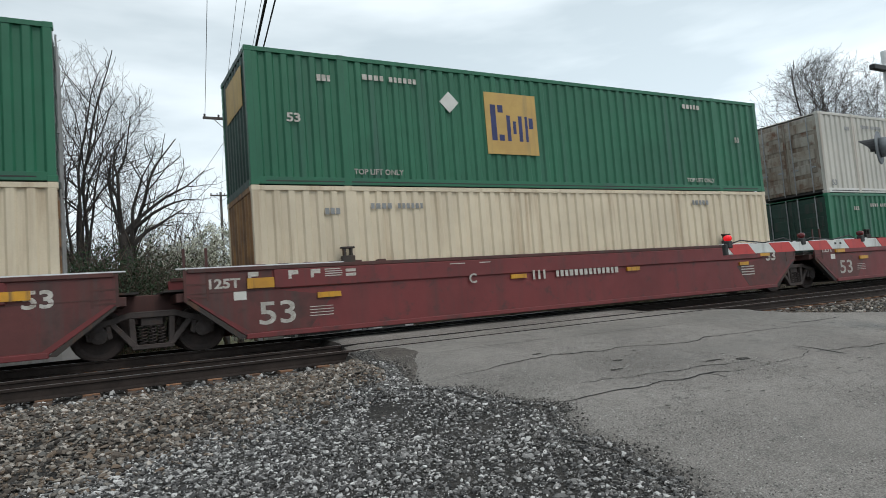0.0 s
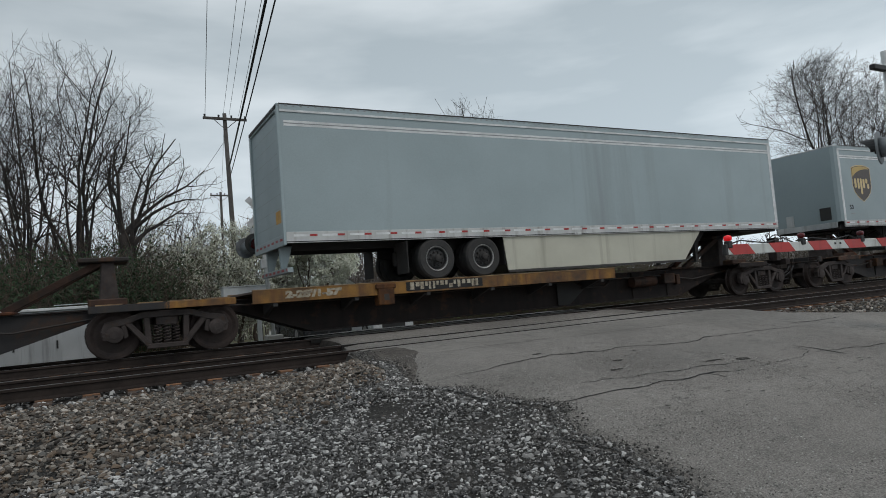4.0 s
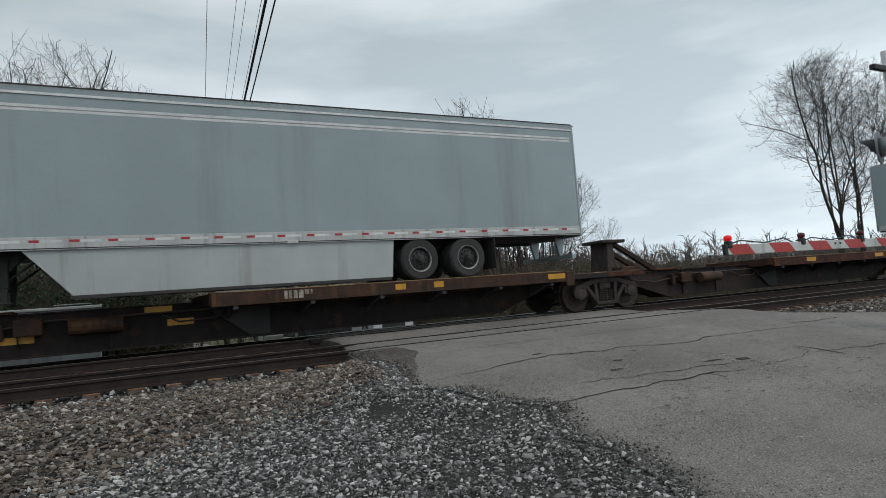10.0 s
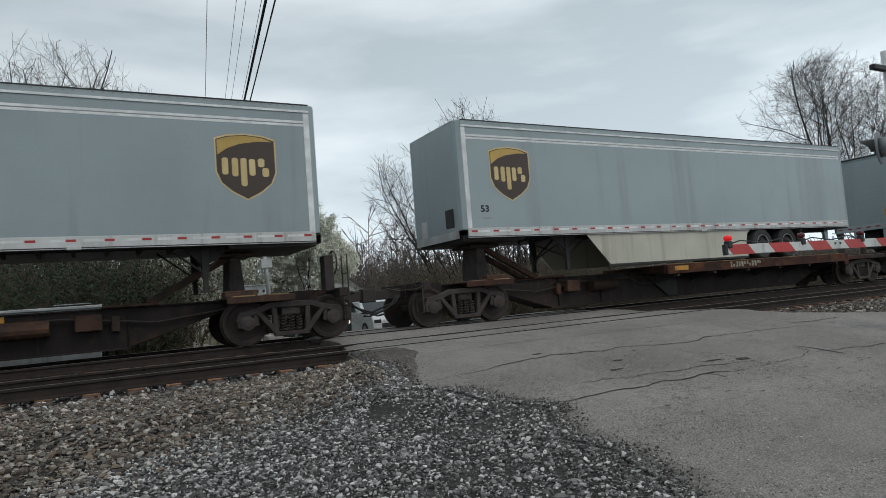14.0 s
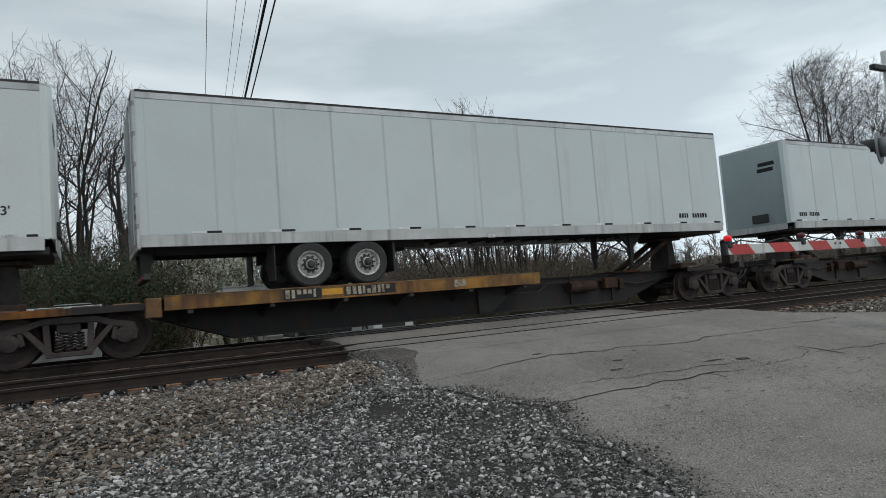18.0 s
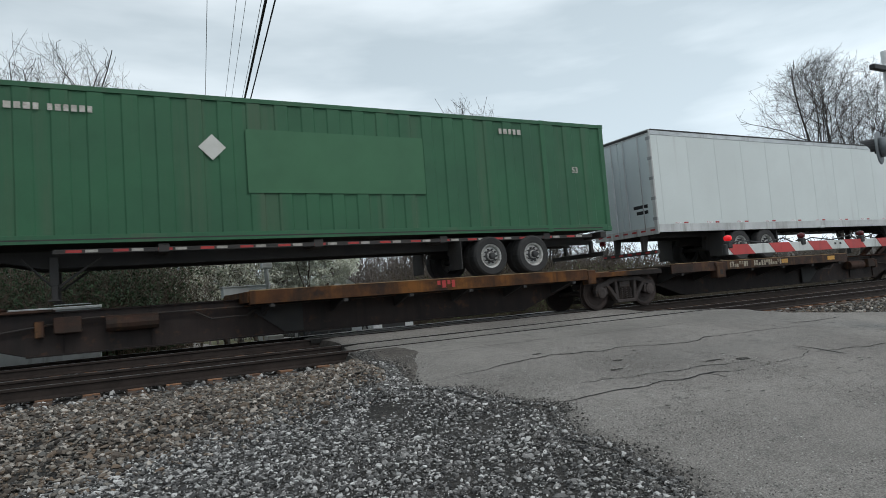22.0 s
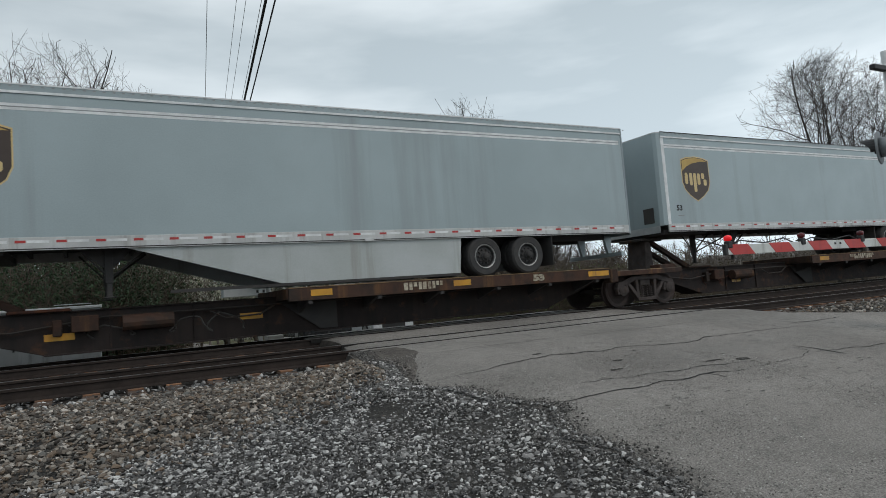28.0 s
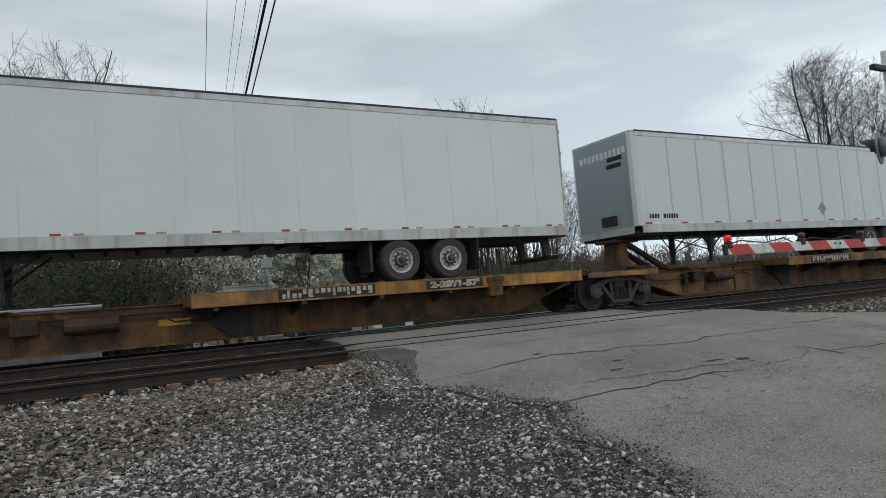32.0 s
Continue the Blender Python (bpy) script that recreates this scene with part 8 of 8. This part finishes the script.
def chassis(u, seed, rear_left):
    """A skeletal container chassis on the deck; x from its left end."""
    length = 16.1
    ch = thing("container_chassis", "dark skeletal road chassis carrying a container on the train", "chassis", "chassis on the train")

    def X(a):
        return length - a if rear_left else a

    for y in (-0.48, 0.48):
        part("main_rail", Shape().prism([(X(0.1), 0.98), (X(length), 0.98), (X(length), 0.72), (X(3.0), 0.66), (X(2.4), 0.8), (X(0.1), 0.8)], y - 0.06, y + 0.06), M["under"], ch, bevel=0.006)
    for a in (0.15, 2.0, 5.0, 8.0, 11.0, 14.0, 15.9):
        part("bolster", Shape().box(X(a - 0.1), X(a + 0.1), -1.24, 1.24, 0.84, 1.0), M["under"], ch, bevel=0.01)
    for y in (-1.2, 1.2):
        part("side_pipe", Shape().box(X(3.2), X(length - 0.6), y - 0.03, y + 0.03, 0.86, 0.94), M["under"], ch)
    s, w = Shape(), Shape()
    for i in range(16):
        s.box(X(3.4 + i * 0.75), X(3.65 + i * 0.75), -1.234, -1.23, 0.875, 0.925)
        w.box(X(3.7 + i * 0.75), X(3.9 + i * 0.75), -1.234, -1.23, 0.875, 0.925)
    tagged(part("red_tape", s, M["tape_red"], ch), kind="stuff")
    tagged(part("white_tape", w, M["white_mark"], ch), kind="stuff")
    for a in (length - 2.6, length - 3.86):
        road_axle(ch, X(a), "white")
    landing_gear(ch, 3.2, X, 0.85, 0.05)
    part("suspension", Shape().box(X(length - 4.6), X(length - 1.9), -0.6, -0.45, 0.58, 0.75).box(X(length - 4.6), X(length - 1.9), 0.45, 0.6, 0.58, 0.75), M["under"], ch)
    for y in (-1.0, 1.0):
        part("mud_flap", Shape().box(X(length - 4.7), X(length - 4.68), y - 0.3, y + 0.3, 0.2, 0.85), M["under"], ch)
    part("rear_guard", Shape().box(X(length - 0.15), X(length), -1.1, 1.1, 0.36, 0.48).box(X(length - 0.12), X(length - 0.02), -0.6, -0.5, 0.45, 0.8).box(X(length - 0.12), X(length - 0.02), 0.5, 0.6, 0.45, 0.8), M["under"], ch, bevel=0.01)
    part("tail_lamp", Shape().box(X(length - 0.02), X(length + 0.02), -1.05, -0.85, 0.62, 0.74), M["lamp_dim"], ch)
    part("kingpin_plate", Shape().box(X(0.1), X(1.9), -0.55, 0.55, 0.80, 0.86), M["under"], ch)
    return rolling(ch, u, 1.085)


def well_car(u, length, words, first_truck, last_end, seed):
    """One well of an articulated double-stack car; x from its left truck."""
    rng = random.Random(seed)
    car = thing("well_car", "oxide-red articulated well car with white stencils and yellow plates", "railway car", "platforms of the train")
    red, brown = M["well_red"], M["well_brown"]
    a, b = 1.0, length - 1.0
    far_end = length + 0.9 if last_end else length - 0.55
    for y in (-1, 1):
        pts = [(0.55, 1.5), (far_end, 1.5), (far_end, 1.03), (length - 0.55, 1.0), (length - 1.65, 0.2), (1.65, 0.2), (0.55, 1.05)]
        side = part("side_wall", Shape().prism(pts, y * 1.46, y * 1.40), red, car, bevel=0.006)
        part("upper_bulge", Shape().prism([(2.2, 1.10), (2.2, 1.48), (length - 2.2, 1.48), (length - 2.2, 1.10)], y * 1.505, y * 1.46), red, side, bevel=0.02)
        part("top_chord", Shape().box(0.6, length - 0.6, y * 1.36, y * 1.50, 1.48, 1.56), brown, side, bevel=0.01)
        part("bottom_chord", Shape().box(1.62, length - 1.62, y * 1.30, y * 1.50, 0.16, 0.26), red, side, bevel=0.01)
    for flip in (False, True):
        q = [(0.57, 1.07), (0.57, 1.47), (2.17, 1.47), (2.17, 1.09), (3.4, 0.9), (2.9, 0.28), (1.72, 0.28)]
        part("end_plate", Shape().prism([(length - a_ if flip else a_, b_) for a_, b_ in q], -1.4625, -1.46), M["well_end"], car, "dirt-darkened end of the side wall")
        # dark strip added in place of the shade round the truck
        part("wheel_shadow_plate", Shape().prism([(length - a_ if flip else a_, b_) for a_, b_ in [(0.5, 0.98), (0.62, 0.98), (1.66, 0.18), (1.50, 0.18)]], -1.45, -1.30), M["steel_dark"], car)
        part("wear_line", Shape().box(length - 3.9 if flip else 0.6, length - 0.6 if flip else 3.9, -1.469, -1.462, 1.085, 1.1), M["well_brown"], car)
    part("chord_top", Shape().box(0.4, 3.68, -1.49, -1.40, 1.562, 1.585), M["stripe"], car, "pale worn top edge")
    part("chord_top", Shape().box(length - 4.0, length - 0.4, -1.49, -1.40, 1.562, 1.585), M["stripe"], car)
    for x0, x1 in ((a - 1.15, a + 1.5), (b - 1.5, b + 1.15)):
        part("end_structure", Shape().box(x0, x1, -0.42, 0.42, 0.74, 1.16).box(x0 + 0.55, x1 - 0.55, -1.36, 1.36, 0.95, 1.12), brown, car, bevel=0.012)
    part("well_floor", Shape().box(2.7, length - 2.7, -1.32, 1.32, 0.14, 0.2), M["under"], car)
    for x in (2.0, length - 2.0):
        s = Shape()
        s.add([(x - 0.9, -1.3, 1.1), (x + 0.9, -1.3, 0.25), (x + 0.9, 1.3, 0.25), (x - 0.9, 1.3, 1.1)] if x < 5 else [(x + 0.9, -1.3, 1.1), (x - 0.9, -1.3, 0.25), (x - 0.9, 1.3, 0.25), (x + 0.9, 1.3, 1.1)], [(0, 1, 2, 3)])
        part("end_slope", s, M["under"], car)
    for x in (0.75, length - 0.75):
        lad = Shape()
        for k in (-0.2, 0.2):
            lad.box(x + k - 0.025, x + k + 0.025, -1.47, -1.43, 0.95, 1.95 if x < 5 else 1.55)
        for z in (1.0, 1.25, 1.5):
            lad.box(x - 0.2, x + 0.2, -1.47, -1.44, z, z + 0.03)
        part("ladder", lad, brown, car)
    part("walkway", Shape().box(0.2, 1.0, -1.3, 1.3, 1.16, 1.2).box(length - 1.0, length - 0.2, -1.3, 1.3, 1.16, 1.2), M["steel_dark"], car)
    y = -1.5075
    ys_ = -1.4615
    white = M["white_mark"]
    write("53", 0.62, 1.85, ys_ - 0.003, 0.42, white, car, 0.008, stretch=1.3)
    write("53", 0.42, length - 2.0, ys_ - 0.003, 1.02, white, car, 0.012, stretch=1.2)
    write("125T", 0.25, 0.92, ys_ - 0.003, 1.17, white, car, 0.008, stretch=1.2)
    for x0, w_, z_, h_ in ((1.68, 0.52, 1.13, 0.2), (3.07, 0.5, 0.86, 0.11), (7.86, 0.45, 0.98, 0.10), (11.62, 0.45, 0.98, 0.10), (length - 3.3, 0.4, 0.92, 0.10), (length - 2.3, 0.45, 1.16, 0.16)):
        part("yellow_plate", Shape().box(x0, x0 + w_, y - 0.004, y + 0.046, z_, z_ + h_), M["yellow_mark"], car)
    part("cream_plate", Shape().box(1.42, 1.66, ys_ - 0.004, ys_, 0.92, 1.10), M["paper"], car)
    s = Shape()
    for x0 in (1.7, 2.49, 2.95):
        s.box(x0, x0 + 0.2, y - 0.003, y, 1.36, 1.45).box(x0, x0 + 0.06, y - 0.003, y, 1.28, 1.36)
    for k in range(4):
        s.box(3.25, 3.25 + 0.4 * rng.uniform(0.8, 1), y - 0.003, y, 1.29 + k * 0.045, 1.31 + k * 0.045)
        s.box(2.9, 3.4, ys_ - 0.003, ys_, 0.5 + k * 0.06, 0.515 + k * 0.06)
        s.box(length - 3.2, length - 2.6, ys_ - 0.003, ys_, 0.62 + k * 0.08, 0.65 + k * 0.08)
    s.box(3.7, 3.92, y - 0.003, y, 1.36, 1.42).box(3.7, 3.92, y - 0.003, y, 1.27, 1.33)
    s.box(6.2, 6.6, y - 0.003, y, 1.40, 1.42).box(7.0, 7.3, y - 0.003, y, 1.40, 1.42)
    if words:
        x = 8.5
        for k in range(3):
            s.box(x + 0.16 * k, x + 0.16 * k + 0.06, y - 0.003, y, 0.93, 1.15)
        bars(s, x + 0.72, y, 0.96, 14, 0.15, 0.10, 0.055, rng)
        write("C", 0.3, 6.68, y - 0.004, 0.95, white, car, 0.008)
    else:
        bars(s, 13.04, y, 0.97, 4, 0.18, 0.12, 0.05, rng)
        bars(s, 14.33, y, 0.97, 6, 0.18, 0.11, 0.05, rng)
        write("A", 0.3, 11.45, y - 0.004, 0.95, white, car, 0.008)
    tagged(part("stencil_mark", s, white, car, "white stencilled marks"), kind="stuff")
    for x in (3.8, length - 3.7):
        part("container_guide", Shape().box(x - 0.14, x + 0.14, -1.49, -1.36, 1.50, 1.70).box(x - 0.10, x - 0.05, -1.48, -1.37, 1.68, 1.86).box(x + 0.05, x + 0.10, -1.48, -1.37, 1.68, 1.86).box(x - 0.15, x + 0.15, -1.49, -1.37, 1.85, 1.89), M["steel_dark"], car, bevel=0.01)
    for i in range(7):
        x0 = 1.2 + i * 0.55
        part("chord_fitting", Shape().box(x0, x0 + rng.uniform(0.15, 0.4), -1.44, -1.2, 1.56, 1.6), brown, car, bevel=0.006)
    if first_truck:
        bogie(car, 0.0)
    if last_end:
        bogie(car, length)
        e = Shape().box(length + 0.15, length + 1.4, -0.35, 0.35, 0.7, 1.05).box(length + 0.4, length + 1.5, -1.38, -1.2, 0.95, 1.05)
        part("end_sill", e, brown, car, bevel=0.01)
        for x0, x1, z0, z1 in ((0.35, 0.40, 0.95, 1.62), (1.12, 1.16, 0.95, 2.15), (1.67, 1.71, 0.95, 2.15), (1.1, 1.73, 1.12, 1.2)):
            part("end_rail", Shape().box(length + x0, length + x1, -1.4, -1.34, z0, z1), brown, car)
        q = Shape()
        for k0, k1, z0, z1 in ((-0.25, 0.5, 1.38, 1.40), (-0.25, 0.5, 1.13, 1.15), (-0.25, -0.23, 1.13, 1.40), (0.48, 0.5, 1.13, 1.40)):
            q.box(length + k0, length + k1, ys_ - 0.003, ys_, z0, z1)
        part("stencil_frame", q, white, car, "white stencilled rectangle")
        coupler(car, length + 1.4, 1)
    return rolling(car, u)


# ---- the make-up of the train: wells first, then spine cars ----
well_car(-18.5, 19.5, False, True, False, 11)
well_car(1.03, 19.5, True, True, False, 12)
well_car(20.55, 19.5, False, True, True, 13)
container(-16.57, 0.32, "cream_box", "rust_end", 21)
container(-16.57, 3.22, "green_box", "green_dark", 22, "lift tan_logo")
container(2.94, 0.32, "cream_box", "rust_end", 23)
container(2.94, 3.22, "green_box", "green_dark", 24, "lift tan_logo diamond")
container(22.5, 0.32, "green_box", "green_dark", 25, "yellow_logo diamond diamond_low lift mark_low", ("doors", "plain"))
container(22.5, 3.22, "grey_box", "grey_end", 26, "diamond diamond_low mark_low", ("doors", "plain"))

CARS = [
    # truck places of each articulated car, then for each unit: hitch end, beam, sills, marks on the near side
    ([44.4, 62.1, 80.0, 97.6], True, [
        ("L", "black", "yellow", "K8.30,10.53 B8.42,10.53 K11.72,13.16 T11.76,13.08 J13.48"),
        ("R", "black", "yellow", "K4.57,6.27 A4.70,8.11 K6.87,8.17 R10.18,10.78 J4.39 L5.89,6.41"),
        ("R", "brown", "yellow", "K4.9,6.9 B5.0,6.8 T2.2,3.4 J4.4")]),
    ([101.6, 118.7, 135.7, 153.2, 170.4, 186.9], False, [
        ("L", "black", "brown", "B8.48,9.38 B9.61,10.96 Y7.25,7.54 Y8.15,8.32 Y11.02,11.49 Y12.28,12.80 N12.94,13.35 J7.83"),
        ("R", "black", "brown", "N3.82,4.22 Y6.13,6.66 Y9.41,9.87 M10.40,10.86 B6.89,7.86"),
        ("R", "black", "brown", "N4.21,4.61 Y6.44,6.92 Y9.7,10.15 A6.97,9.07"),
        ("R", "black", "brown", "N4.21,4.48 Y4.66,5.14 Y6.68,7.20 Y9.7,10.15 M11.00,11.54 M13.55,14.13 B7.86,8.82"),
        ("R", "brown", "brown", "B3.58,4.41 B4.67,6.04 Y3.30,3.56 Y4.41,4.67 Y6.89,7.40 N8.05,8.46 J3.08")]),
    ([190.9, 207.8, 224.9, 242.4, 259.9, 276.3], False, [
        ("L", "brown", "brown", "B8.11,8.69 L6.0,6.5 M5.6,6.1 Y10.57,10.82 Y11.53,11.78 Y14.78,15.32 L3.24,3.75"),
        ("L", "brown", "rust", "Y8.60,9.10 Y12.65,13.19 Y15.1,15.5"),
        ("L", "brown", "rust", "L6.4,6.9 L4.80,5.29 Y9.91,10.39 Y13.04,13.51 Y15.4,15.9 A8.06,9.85 B11.38,13.00"),
        ("L", "brown", "yellow", "N11.14,11.42 L6.4,6.9 L4.38,4.87"),
        ("R", "brown", "brown", "Y4.89,6.01 M10.90,11.40 B6.37,7.23")]),
    ([280.5, 297.2, 314.3, 331.4, 348.8, 365.7], False, [
        ("L", "brown", "rust", "Y6.80,7.35 B9.2,10.6"),
        ("R", "brown", "brown", "N5.0,5.35 Y6.2,6.7 Y2.3,2.8"),
        ("R", "brown", "yellow", "K6.79,9.08 A6.89,8.91 R5.32,5.97"),
        ("R", "brown", "amber", "N5.97,6.21 Y3.68,4.25 Y6.40,6.90"),
        ("R", "black", "yellow", "K3.77,4.56 B3.81,4.51 K5.06,6.25 B5.11,6.17 N7.73,8.06 Y4.58,5.02")]),
    ([369.5, 386.5, 404.0, 421.0, 438.0, 454.7], False, [
        ("L", "black", "brown", "K8.31,10.82 B8.38,9.22 B9.44,10.74 Y8.08,8.30 Y10.84,11.22"),
        ("L", "black", "amber", "R10.2,10.9"),
        ("L", "brown", "amber", "Y15.0,15.4"),
        ("L", "brown", "amber", "R11.0,11.5"),
        ("R", "brown", "brown", "B4.05,4.87 B5.18,6.52 Y6.55,6.87 Y9.03,9.44 J3.58")]),
    ([459.0, 476.8, 495.6, 514.0], True, [
        ("L", "black", "amber", "K8.45,10.85 B8.55,9.42 B9.56,10.75 T12.13,13.29 J13.81"),
        ("R", "brown", "amber", "K4.99,8.45 A5.08,8.39 J4.72"),
        ("R", "black", "amber", "B5.4,7.4 T2.4,3.6 J4.6")]),
    ([518.0, 534.1, 551.6, 569.2, 586.8, 603.2], False, [
        ("L", "brown", "brown", "N11.91,12.30 Y13.6,14.4 Y11.07,11.57 J12.93"),
        ("L", "brown", "brown", "Y7.76,8.22 Y11.15,11.61 Y15.2,15.9 L6.51,6.98 L3.01,3.50 G3.4,6.6 N13.41,13.76 B9.88,10.88"),
        ("L", "brown", "brown", "Y7.84,8.35 Y15.2,15.95 L4.52,4.94 H2.9,5.3 N13.47,13.87 B9.6,11.1"),
        ("L", "brown", "brown", "Y7.85,8.33 Y15.35,15.95 L3.68,4.10 G5.3,7.1 N13.50,13.84 B9.25,11.78"),
        ("R", "brown", "brown", "Y1.63,2.53 Y6.65,7.11 Y8.86,9.32 B3.97,4.82 B5.12,6.30 N8.10,8.42 J3.5")]),
    ([607.7, 625.2, 643.4], True, [
        ("L", "orange", "yellow", "K8.05,10.15 B8.13,10.10 K11.4,12.9 T11.49,12.81 J13.25 L5.9,6.5 G4.2,5.1"),
        ("L", "orange", "yellow", "K8.3,10.6 B8.4,10.5 J13.4")]),
]
EMPTY = (62.1, 118.7, 153.2, 207.8)
k = 0
for trucks, twin, units in CARS:
    for i, (a, b) in enumerate(zip(trucks, trucks[1:])):
        k += 1
        end, beam_, sill_, marks = units[i]
        spine_unit(a, b - a, end, beam_, i == 0, i == len(trucks) - 2, sill_, marks, a in EMPTY, 100 + k, twin)

G = "emblem skirt "
LOADS = [
    # place, length, end at which the nose is, skin, fittings
    (44.15, 16.05, "L", "grey", G + "high"), (82.3, 16.15, "R", "grey", "skirt cream"), (101.9, 16.15, "L", "grey", G + "arched"), (139.5, 13.8, "R", "grey", G + "back2.71 high"),
    (190.76, 16.1, "L", "grey", G), (225.7, 16.0, "L", "grey", G + "arched low"), (243.05, 16.1, "L", "grey", G + "cream patch arched low"), (268.45, 8.55, "R", "grey", "emblem"),
    (280.4, 15.7, "L", "grey", G + "cream arched low"), (299.85, 14.6, "R", "grey", "emblem back2.9"), (322.6, 8.53, "R", "grey", "emblem high"),
    (332.6, 16.05, "R", "white", "skirt cream sloped dark_tape number ghost back2.74 high"), (350.0, 16.2, "R", "cool", "dark_tape back3.19 high"),
    (369.45, 16.23, "L", "cool", "dark_tape high"), (386.9, 16.28, "L", "grey", G), (404.35, 15.7, "L", "white", "high seams"), (439.25, 16.3, "R", "white", "high"),
    (458.65, 16.45, "L", "cool", "skirt panels placard back2.72 higher"), (479.32, 16.3, "R", "blue", "skirt placard back3.22 high"), (497.85, 16.15, "R", "grey", "emblem skirt cream"),
    (517.35, 16.15, "L", "grey", G + "arched low"), (534.7, 16.2, "L", "grey", G + "sloped"), (552.3, 16.25, "L", "grey", "emblem"), (569.8, 16.35, "L", "grey", G + "sloped"), (587.8, 16.4, "R", "grey", G + "back3.35 arched high"),
    (607.55, 15.7, "L", "white", "number ghost higher"), (625.85, 16.15, "L", "cool", "panels placard front_name"),
]
for k, (u, length, nose, style, opts) in enumerate(LOADS):
    trailer(u, length, nose, style, 300 + k, opts)
chassis(171.8, 1, True)
container(171.8, 2.10, "blue_box", "blue_box", 31, "chassis blue_logo blue_patch", ("doors", "plain"))
chassis(421.3, 2, False)
container(421.3, 2.10, "green_old", "green_dark", 32, "chassis green_patch diamond", ("plain", "doors"), True)


def motions():
    """The whole train rolls by from right to left, slowing slightly."""
    times = [0, 4, 8, 12, 16, 20, 24, 28, 32]
    for ob, u, z in ROLLING:
        walk(ob, [(float(t), pose(u - along(t), 0, z)) for t in times])


motions()
